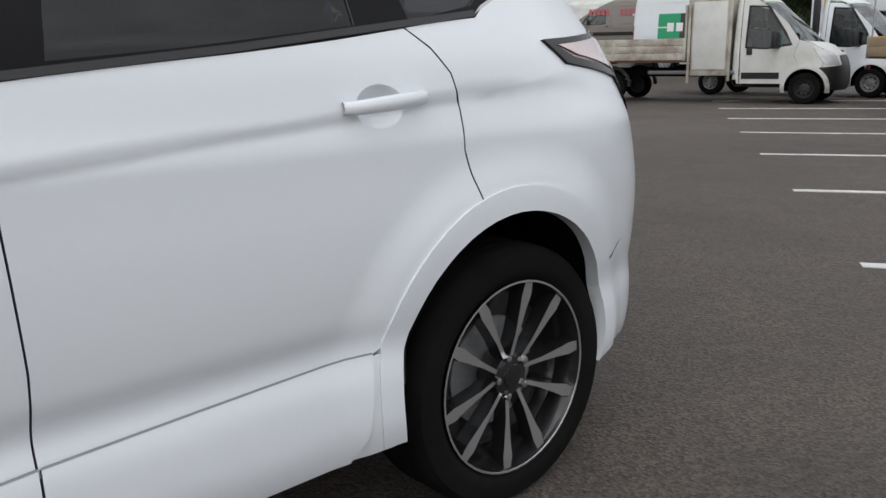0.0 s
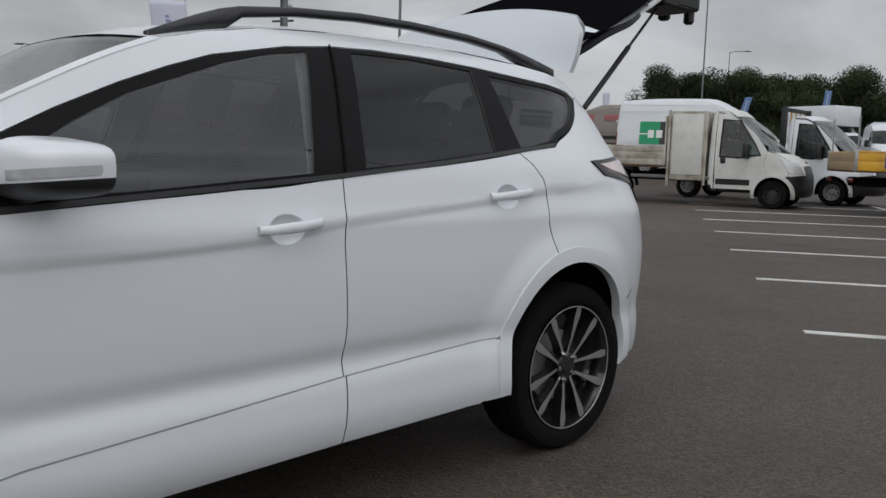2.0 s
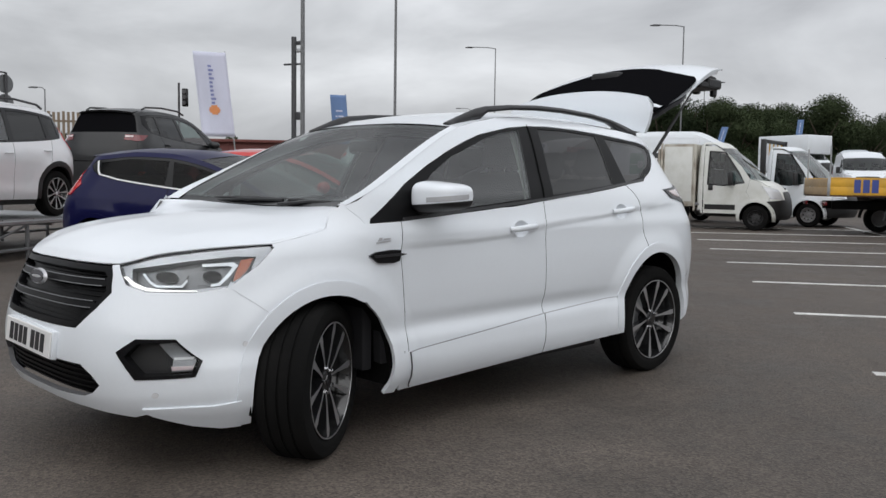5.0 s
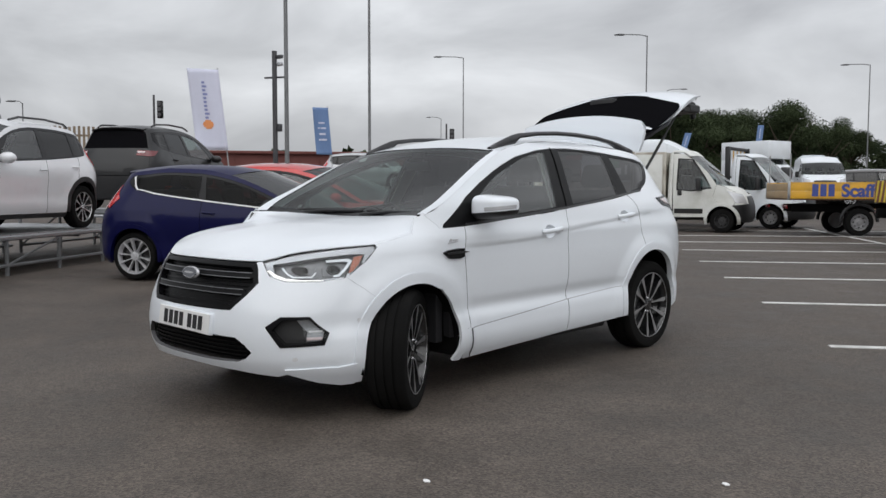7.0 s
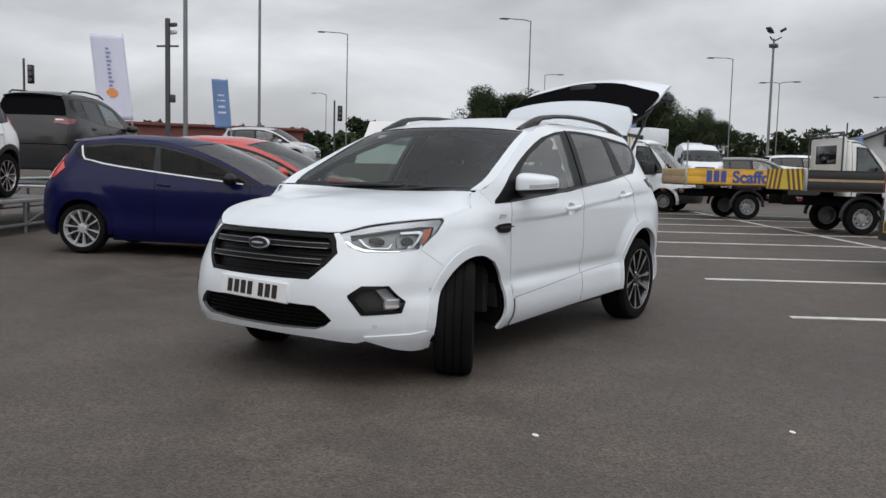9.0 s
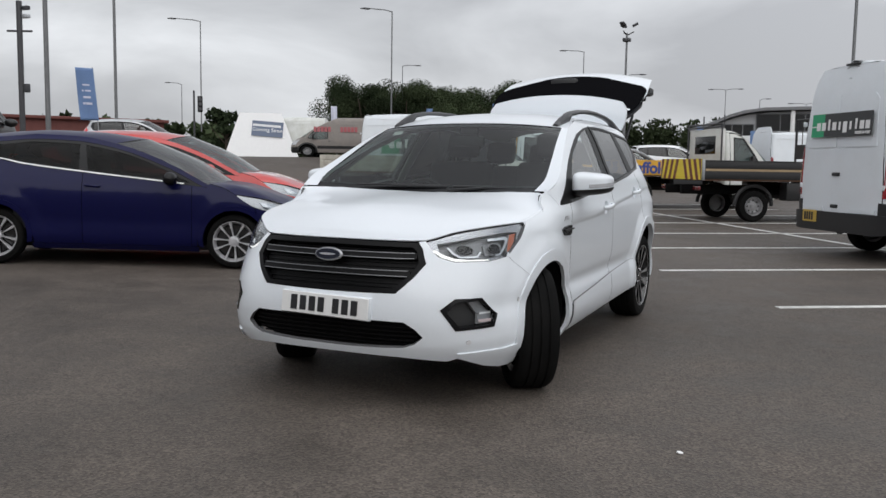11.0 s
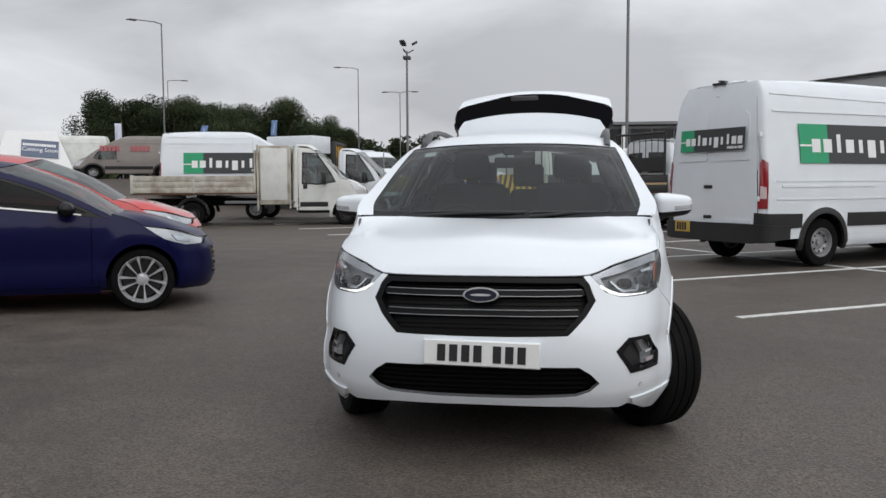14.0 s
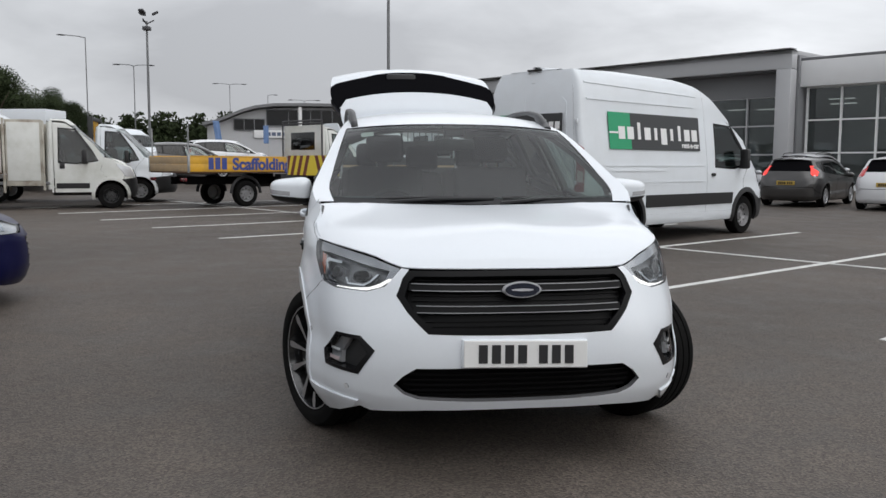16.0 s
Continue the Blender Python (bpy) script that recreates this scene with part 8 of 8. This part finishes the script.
def flag_banner(x, y, top, w, h, cloth, turn, label, marks, pole_side=1, lean=0.0):
    z0 = hill(x, y)
    t = thing("flag_banner", pose(x, y, z0, 0, 0, turn), label, "flag")
    T = top - z0
    tube("flagpole", [(w / 2 * pole_side - lean * T / h, 0, 0), (w / 2 * pole_side - lean * T / h * 0.4, 0, T * 0.6), (w / 2 * pole_side - 0.02, 0, T + 0.05)], 0.022, "steel", t, r2=0.014, n=6)
    V, F = [], []
    nu, nv = 10, 18
    for i in range(nv + 1):
        for j in range(nu + 1):
            u, v = j / nu, i / nv
            sway = 0.10 * v * (1 - v) * 2 + 0.03 * math.sin(5 * v + 3 * u) + 0.02 * math.sin(11 * u)
            V.append((-w / 2 + w * u + 0.12 * (v - 1) * -0.3 * w + lean * (v - 1), sway - 0.1, T - h + h * v))
    for i in range(nv):
        for j in range(nu):
            a = i * (nu + 1) + j
            F.append((a, a + 1, a + nu + 2, a + nu + 1))
    cl = part("cloth", V, F, cloth, t)
    sol = cl.modifiers.new("thickness", "SOLIDIFY")
    sol.thickness = 0.006
    for a, b, c, d, mm in marks:
        V2, F2 = [], []
        for i in range(7):
            for j in range(3):
                u, v = a + (b - a) * j / 2, c + (d - c) * i / 6
                sway = 0.10 * v * (1 - v) * 2 + 0.03 * math.sin(5 * v + 3 * u) + 0.02 * math.sin(11 * u)
                V2.append((-w / 2 + w * u + 0.12 * (v - 1) * -0.3 * w + lean * (v - 1), sway - 0.112, T - h + h * v))
        for i in range(6):
            for j in range(2):
                k = i * 3 + j
                F2.append((k, k + 1, k + 4, k + 3))
        part("print", V2, F2, mm, t)
    return t


FAR_PRINT = [(0.42, 0.56, 0.2 + 0.13 * k, 0.28 + 0.13 * k, "flag_white") for k in range(5)]
flag_banner(-16.29, 7.80, 4.50, 0.82, 2.15, "flag_white", 62, "white banner flag with grey and orange print", [(0.40, 0.40 + (0.15 if k in (1, 6, 8) else 0.10), 0.387 + 0.048 * k, 0.413 + 0.048 * k, "flag_print") for k in range(10)] + [(0.38 - 0.06 * b, 0.56 + 0.06 * b, 0.262 + 0.022 * k, 0.284 + 0.022 * k, "flag_orange") for k, b in enumerate((0, 1, 1.4, 1, 0))], lean=-0.2)
flag_banner(-21.13, 15.7, 4.35, 0.58, 1.75, "flag_blue", 55, "blue banner flag with pale print", [(0.25, 0.75, 0.30, 0.34, "flag_white"), (0.3, 0.7, 0.42, 0.46, "flag_white"), (0.25, 0.75, 0.55, 0.58, "flag_white"), (0.3, 0.7, 0.66, 0.69, "flag_white")], lean=-0.12)
flag_banner(-35.6, 72.9, 6.9, 0.62, 1.5, "flag_blue", 30, "blue banner flag before the trees", FAR_PRINT, lean=0.42)
flag_banner(-29.6, 75.7, 7.5, 0.55, 1.5, "flag_blue", 30, "blue banner flag before the trees", FAR_PRINT, lean=0.15)
flag_banner(-20.8, 31.1, 4.1, 0.30, 1.3, "flag_white", 30, "slim plain white banner beyond the grey van", [])
flag_banner(-12.8, 98.9, 6.2, 0.75, 2.4, "flag_blue", 10, "blue banner flag by the showroom", [], lean=-0.3)
flag_banner(-7.3, 103.5, 5.9, 0.65, 2.2, "flag_blue", 10, "blue banner flag by the showroom", [])


# ---- tent-like board, low red building, fences ----
def sign_board():
    t = thing("sign_board", pose(-24.5, 30.6, hill(-24.6, 30.6), 0, 0, 33) @ Matrix.Scale(1.1, 4), "white A-frame hoarding with a navy sign", "sign")
    V = [(-1.9, -0.8, 0), (1.45, -0.8, 0), (1.45, 0.8, 0), (-1.9, 0.8, 0), (-1.25, -0.12, 2.05), (0.65, -0.12, 2.05), (0.65, 0.12, 2.05), (-1.25, 0.12, 2.05)]
    part("board_body", V, [(0, 1, 5, 4), (1, 2, 6, 5), (2, 3, 7, 6), (3, 0, 4, 7), (4, 5, 6, 7)], "sign_white", t, smooth=False)
    m = pose(0.0, -0.46, 1.15, -18.4, 0, 0)
    box("sign_face", (0.02, 0, 0.16), (1.42, 0.02, 0.74), "sign_navy", t, m=m @ pose(0, 0, 0, 0, 4, 0), bevel=0)
    bars(t, "word_bar", m @ pose(-0.62, -0.014, 0.36, 0, 4, 0), word(14, 1.28, 0.2), 0.11, "sign_white")
    raised_words(t, "Coming Soon", 0.25, m @ pose(0.02, -0.016, 0.03, 0, 4, 0), "sign_white")
    return t


sign_board()


def low_building():
    b = thing("low_building", pose(-40.4, 26.7, hill(-40.4, 26.7), 0, 0, 55.4), "long low red-brown clad building with flat roof", "building")
    L = 19.0
    box("wall", (0, 2.5, 1.25), (L, 5.0, 2.5), "brickred", b, bevel=0.02)
    box("roof", (0, 2.45, 2.58), (L + 0.5, 5.5, 0.18), "brickred", b, bevel=0.03)
    for k in range(11):
        box("cladding_rib", (-L / 2 + 0.8 + 1.74 * k, -0.02, 1.25), (0.08, 0.06, 2.4), "brickred", b, bevel=0)
    return b


low_building()


def picket_fence(x, y, deg, n, h, label):
    f = thing("timber_fence", pose(x, y, hill(x, y), 0, 0, deg), label, "fence")
    rnd = random.Random(3)
    for k in range(n):
        box("slat", (0.20 * k, 0, h / 2 + rnd.uniform(-0.03, 0.03)), (0.11, 0.03, h), "fence_wood", f, bevel=0)
    for z in (0.5, h - 0.4):
        box("rail", (0.10 * n, 0.04, z), (0.20 * n, 0.05, 0.09), "fence_wood", f, bevel=0)
    return f


def sign_post(x, y, top):
    """A post with two round signs seen from behind and a small lamp arm."""
    z0 = hill(x, y)
    t = thing("road_sign", pose(x, y, z0, 0, 0, 18), "dark post with two round sign backs and a lamp", "road sign")
    h = top - z0
    tube("post", [(0, 0, 0), (0, 0, h)], 0.05, "poledark", t)
    for z in (h - 0.38, h - 1.05):
        bm = bmesh.new()
        bmesh.ops.create_cone(bm, cap_ends=True, segments=24, radius1=0.32, radius2=0.32, depth=0.03, matrix=pose(0, 0.07, z, 90, 0, 0) @ pose(0, 0, 0))
        bm.transform(pose(0, 0, 0, 0, 0, 90))
        bpart("sign_back", bm, "pole", t)
    tube("arm", [(0, 0, h), (-0.1, -0.9, h + 0.02)], 0.03, "poledark", t, n=6)
    box("lamp_head", (-0.1, -0.95, h), (0.22, 0.55, 0.10), "poledark", t, bevel=0.03)
    return t


sign_post(-28.3, 6.75, 4.85)
picket_fence(-36.0, 9.5, 62.0, 26, 3.0, "tall pale timber slat fence")


# ---- showrooms ----
def facade_glass(parent, x0, x1, z0, z1, y, nx, nz, frame="clad_dark", pane="shopglass"):
    """Glazing in a grid of slim bars."""
    w = new("window")
    w.parent = parent
    for i in range(nx):
        for j in range(nz):
            a, b = x0 + (x1 - x0) * i / nx, x0 + (x1 - x0) * (i + 1) / nx
            c, d = z0 + (z1 - z0) * j / nz, z0 + (z1 - z0) * (j + 1) / nz
            box("pane", ((a + b) / 2, y + 0.05, (c + d) / 2), (b - a - 0.06, 0.02, d - c - 0.06), pane, w, bevel=0)
    for i in range(nx + 1):
        a = x0 + (x1 - x0) * i / nx
        box("mullion", (a, y, (z0 + z1) / 2), (0.08, 0.14, z1 - z0), frame, w, bevel=0)
    for j in range(nz + 1):
        c = z0 + (z1 - z0) * j / nz
        box("transom", ((x0 + x1) / 2, y - 0.004, c), (x1 - x0, 0.13, 0.07), frame, w, bevel=0)
    return w


def big_showroom():
    """Long grey showroom; local x runs along the front from its far end, local -y faces the yard."""
    b = thing("showroom", pose(9.4, 48.4, 0.2, 0, 0, -56.3), "grey clad car showroom with tall glazing", "building")
    L, H = 20.3, 6.4
    box("roof", (L / 2, 8.0, H - 0.10), (L, 16.0, 0.2), "cladding", b, bevel=0.02)
    box("fascia", (L / 2, 0.25, H - 0.42), (L, 0.5, 0.84), "cladding", b, bevel=0.02)
    box("fascia_trim", (L / 2, -0.02, H + 0.03), (L + 0.1, 0.6, 0.05), "clad_dark", b, bevel=0)
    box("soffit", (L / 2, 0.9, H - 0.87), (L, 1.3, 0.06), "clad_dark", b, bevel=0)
    box("column", (L - 0.35, 0.2, H / 2 - 0.43), (0.7, 0.6, H - 0.86), "cladding", b, bevel=0.02)
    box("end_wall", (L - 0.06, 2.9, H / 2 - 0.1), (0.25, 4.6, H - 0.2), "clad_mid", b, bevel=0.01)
    box("column", (0.4, 0.3, H / 2 - 0.4), (0.8, 0.6, H - 0.4), "cladding", b, bevel=0.02)
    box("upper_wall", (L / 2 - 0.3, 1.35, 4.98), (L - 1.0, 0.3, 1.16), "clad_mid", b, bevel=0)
    facade_glass(b, 1.0, L - 0.75, 0.25, 4.4, 1.3, 9, 3, "cladding")
    box("rear_wall", (L / 2, 15.6, H / 2), (L, 0.3, H), "clad_light", b, bevel=0)
    box("floor", (L / 2, 8, 0.06), (L, 15, 0.12), "clad_light", b, bevel=0)
    x0, x1, h2 = L + 0.05, L + 16.0, 5.95
    box("wing_fascia", ((x0 + x1) / 2, 1.0, h2 - 0.60), (x1 - x0, 0.5, 1.2), "clad_light", b, bevel=0.02)
    box("wing_roof", ((x0 + x1) / 2, 8.0, h2 + 0.05), (x1 - x0, 14.5, 0.14), "clad_dark", b, bevel=0.02)
    facade_glass(b, x0 + 0.2, x1, 0.2, h2 - 1.22, 1.2, 10, 3, "clad_light")
    box("wing_floor", ((x0 + x1) / 2, 8, 0.06), (x1 - x0, 14, 0.12), "clad_light", b, bevel=0)
    box("wing_rear_wall", ((x0 + x1) / 2, 14.6, h2 / 2), (x1 - x0, 0.3, h2), "clad_light", b, bevel=0)
    for k in range(7):
        for dz in (0.0, 0.22):
            box("ceiling_lamp", (x0 + 0.9 + 2.2 * k, 3.2 + (k % 3) + dz, 4.3 - dz), (1.2, 0.10, 0.05), "lit", b, bevel=0)
    for k in range(3):
        box("ceiling_lamp", (L - 4.5 + 1.4 * k, 3.4 + 0.5 * k, 4.0), (1.1, 0.10, 0.05), "lit", b, bevel=0)
    return b


def curved_showroom():
    """Distant glazed showroom whose roof sweeps down at one end."""
    b = thing("showroom", pose(-15.6, 109.0, 0.35, 0, 0, 3) @ Matrix.Diagonal((1.3, 1.3, 1.33, 1)), "distant glazed showroom with swept curved roof", "building")
    curve = [(0, 4.3), (1.2, 4.55), (2.4, 5.0), (3.8, 5.6), (5.2, 6.0), (7, 6.22), (10, 6.28), (38, 6.28)]
    prism("roof", curve + [(a, z + 0.28) for a, z in reversed(curve)], -0.9, 11.0, "clad_dark", b, axis="y")
    prism("wall", [(0.4, 0.0), (37.5, 0.0), (37.5, 6.2), (10, 6.2), (7, 6.1), (5.2, 5.9), (3.8, 5.5), (2.4, 4.9), (1.2, 4.45), (0.4, 4.3)], 0.4, 10.5, "cladding", b, axis="y")
    facade_glass(b, 6.2, 37.0, 4.35, 5.95, 0.3, 14, 1, "clad_dark", "gloss_black")
    facade_glass(b, 3.0, 6.0, 3.9, 5.0, 0.3, 3, 1, "clad_dark", "gloss_black")
    facade_glass(b, 9.0, 37.0, 0.5, 3.0, 0.3, 14, 1, "clad_light", "gloss_black")
    for k in range(4):
        tube("column", [(9.5 + 7 * k, -0.5, 0), (9.5 + 7 * k, -0.5, 6.2)], 0.22, "sign_white", b, n=10)
    box("sign_band", (8.2, 0.25, 3.55), (6.5, 0.2, 0.75), "clad_light", b, bevel=0.02)
    bars(b, "word_bar", pose(6.2, 0.13, 3.55), word(7, 3.6, 0.25), 0.35, "sign_navy")
    return b


big_showroom()
curved_showroom()


# ---- trees ----
def leaf_crown(name, parent, seed, rx, rz, z0, leaves, size, material, blobs=11):
    """A crown of many small leaf clumps, gathered round limbs, with gaps and an uneven outline."""
    rnd = random.Random(seed)
    cs = []
    for _ in range(blobs):
        a, r = rnd.uniform(0, 6.283), rx * rnd.uniform(0.1, 0.85) ** 0.8
        cs.append((r * math.cos(a), r * math.sin(a), z0 + rz * rnd.uniform(0.15, 1.75), rnd.uniform(0.30, 0.55) * rx))
    cs.append((0, 0, z0 + rz * 1.5, 0.5 * rx))
    V, F = [], []
    for _ in range(leaves):
        x, y, z, r = rnd.choice(cs)
        d = Vector((rnd.gauss(0, 1), rnd.gauss(0, 1), rnd.gauss(0, 1))).normalized() * r * rnd.uniform(0.45, 1.08)
        c = Vector((x, y, z)) + Vector((d.x, d.y, d.z * 0.8))
        n = (d.normalized() + 0.8 * Vector((rnd.gauss(0, 1), rnd.gauss(0, 1), rnd.gauss(0, 1) + 0.6))).normalized()
        u = n.cross(Vector((rnd.gauss(0, 1), rnd.gauss(0, 1), rnd.gauss(0, 1)))).normalized()
        w = n.cross(u)
        s = size * rnd.uniform(0.55, 1.25)
        k = len(V)
        V += [c - u * s, c + w * s * 0.55 + n * 0.1 * s, c + u * s, c - w * s * 0.55 + n * 0.1 * s]
        F.append((k, k + 1, k + 2, k + 3))
    return part(name, V, F, material, parent, smooth=False)


def tree(name, label, seed, h, rx, leaves, size, material, group):
    t = thing(name, Matrix(), label, "tree", group)
    rnd = random.Random(seed)
    bm = bmesh.new()
    add_tube(bm, [(0, 0, -0.3), (0.05, 0, h * 0.25), (0.1, 0.08, h * 0.55)], h * 0.028, 8, h * 0.014)
    for k in range(6):
        a = k * 1.05 + rnd.uniform(0, 0.5)
        z = h * rnd.uniform(0.25, 0.5)
        add_tube(bm, [(0.06, 0, z), (0.4 * rx * math.cos(a), 0.4 * rx * math.sin(a), z + h * 0.15), (0.75 * rx * math.cos(a), 0.75 * rx * math.sin(a), z + h * 0.28)], h * 0.012, 6, h * 0.004)
    bmesh.ops.recalc_face_normals(bm, faces=bm.faces[:])
    bpart("trunk", bm, "bark", t, smooth=True)
    leaf_crown("crown", t, seed, rx, (h - h * 0.2) / 2, h * 0.16, leaves, size, material)
    return t


kinds = [tree("tree", "full-leaved dark green broadleaf tree", 11 + k, 11.0 + (k % 3), 3.6 + 0.5 * (k % 2), 21000, 0.115, "foliage" if k % 3 else "foliage2", "trees beyond the yard") for k in range(4)]
rt = random.Random(21)
crest = hermite([(-72, 9.6), (-69, 10.6), (-66.5, 12.5), (-63.5, 13.2), (-60, 14.5), (-57.5, 14.2), (-54.5, 13.7), (-52.4, 12.4), (-49.8, 13.8), (-47.6, 12.4), (-45.4, 14.0), (-43.6, 13.9), (-42, 12.2), (-40, 11.7), (-38, 11.2), (-36, 9.8), (-34, 6.5)])
spots = []
for i in range(34):
    x = -66.5 + 29.5 * (i / 33) + rt.uniform(-0.8, 0.8)
    y = 103 + (x + 68) * 0.46 + rt.uniform(-2, 9)
    spots.append((x, y, crest(x) * (1.02 if i % 3 == 0 else rt.uniform(0.82, 0.97))))
for i, (x, y, h) in enumerate(spots):
    src = kinds[i % 4]
    k = (h - hill(x, y)) / (10.6 + (i % 4 % 3))
    m = pose(x, y, hill(x, y), 0, 0, rt.uniform(0, 360))
    if i < 4:
        src.matrix_world = m
        src.scale = (k * 1.1, k * 1.1, k)
    else:
        c = copy_thing(src, m)
        c.scale = (k * rt.uniform(0.95, 1.2), k * rt.uniform(0.95, 1.2), k)


def woods(name, label, a, b, n, h0, h1, seed, material, size, depth=6.0):
    """A far belt of trees, too many to count."""
    rnd = random.Random(seed)
    V, F = [], []
    for i in range(n):
        t = rnd.random()
        x, y = a[0] + (b[0] - a[0]) * t, a[1] + (b[1] - a[1]) * t + rnd.uniform(0, depth)
        h = rnd.uniform(h0, h1)
        r = rnd.uniform(0.16, 0.30) * h
        z0 = hill(x, y)
        for _ in range(150):
            z = rnd.uniform(0.05, 1.0)
            rr = r * (1 - abs(z - 0.42) ** 1.6) * rnd.uniform(0.2, 1.0)
            q = rnd.uniform(0, 6.283)
            c = Vector((x + rr * math.cos(q), y + rr * math.sin(q), z0 + z * h))
            u = Vector((rnd.gauss(0, 1), rnd.gauss(0, 1), rnd.gauss(0, 1))).normalized()
            w = u.cross(Vector((rnd.gauss(0, 1), rnd.gauss(0, 1), rnd.gauss(0, 1)))).normalized()
            s = size * rnd.uniform(0.5, 1.3)
            k = len(V)
            V += [c - u * s, c + w * s * 0.6, c + u * s, c - w * s * 0.6]
            F.append((k, k + 1, k + 2, k + 3))
    return tagged(part(name, V, F, material, smooth=False), label, "woods", kind="stuff")


woods("far_trees", "distant belt of slender green trees", (-42, 145), (14, 150), 170, 5.5, 8.6, 4, "foliage2", 0.4)
woods("far_trees", "distant belt of green trees and bushes", (-95, 60), (-60, 95), 50, 4.0, 6.5, 5, "foliage2", 0.6)
woods("shrubs", "low green bushes along the road", (-50, 36), (-40, 50), 26, 2.0, 3.4, 6, "foliage", 0.3, 3)
woods("far_trees", "distant dark hedge line", (-140, 20), (-90, 75), 60, 4.0, 7.0, 7, "foliage", 0.8)
sm = tree("tree", "small dark green tree by the road", 51, 4.6, 1.5, 1500, 0.22, "foliage", "roadside trees")
sm.matrix_world = pose(-42.0, 48.9, hill(-42, 48.9))
c2 = copy_thing(sm, pose(-45.6, 46.0, hill(-45.6, 46), 0, 0, 70))
c2.scale = (0.85, 0.85, 0.8)

# scraps on the tarmac
for x, y in ((1.80, -2.18), (2.76, -1.33), (-0.6, -4.2)):
    rnd = random.Random(int(x * 100))
    bm = bmesh.new()
    bmesh.ops.create_icosphere(bm, subdivisions=1, radius=0.012, matrix=Matrix.LocRotScale((x, y, 0.006), Euler((0.3, 0.2, 0.7)), (1.6, 1.0, 0.5)))
    tagged(bpart("litter_scrap", bm, "sign_white"), "scrap of white litter on the tarmac", "litter")


# ---- plain walls that close the place behind the walk ----
def closing_wall(name, a, b, h):
    a, b = Vector(a), Vector(b)
    m = pose((a.x + b.x) / 2, (a.y + b.y) / 2, 0, 0, 0, math.degrees(math.atan2(b.y - a.y, b.x - a.x)))
    w = thing(name, m, "plain dull brick wall closing the yard", "wall", kind="structure")
    box("wall_body", (0, 0, h / 2), ((b - a).length, 0.4, h), "wall_behind", w, bevel=0)
    box("coping", (0, 0, h + 0.05), ((b - a).length, 0.5, 0.1), "clad_dark", w, bevel=0)
    return w


closing_wall("wall_south", (-26, -23), (32, -23), 6.5)
closing_wall("wall_east", (32.2, -23), (32.2, 4), 2.4)
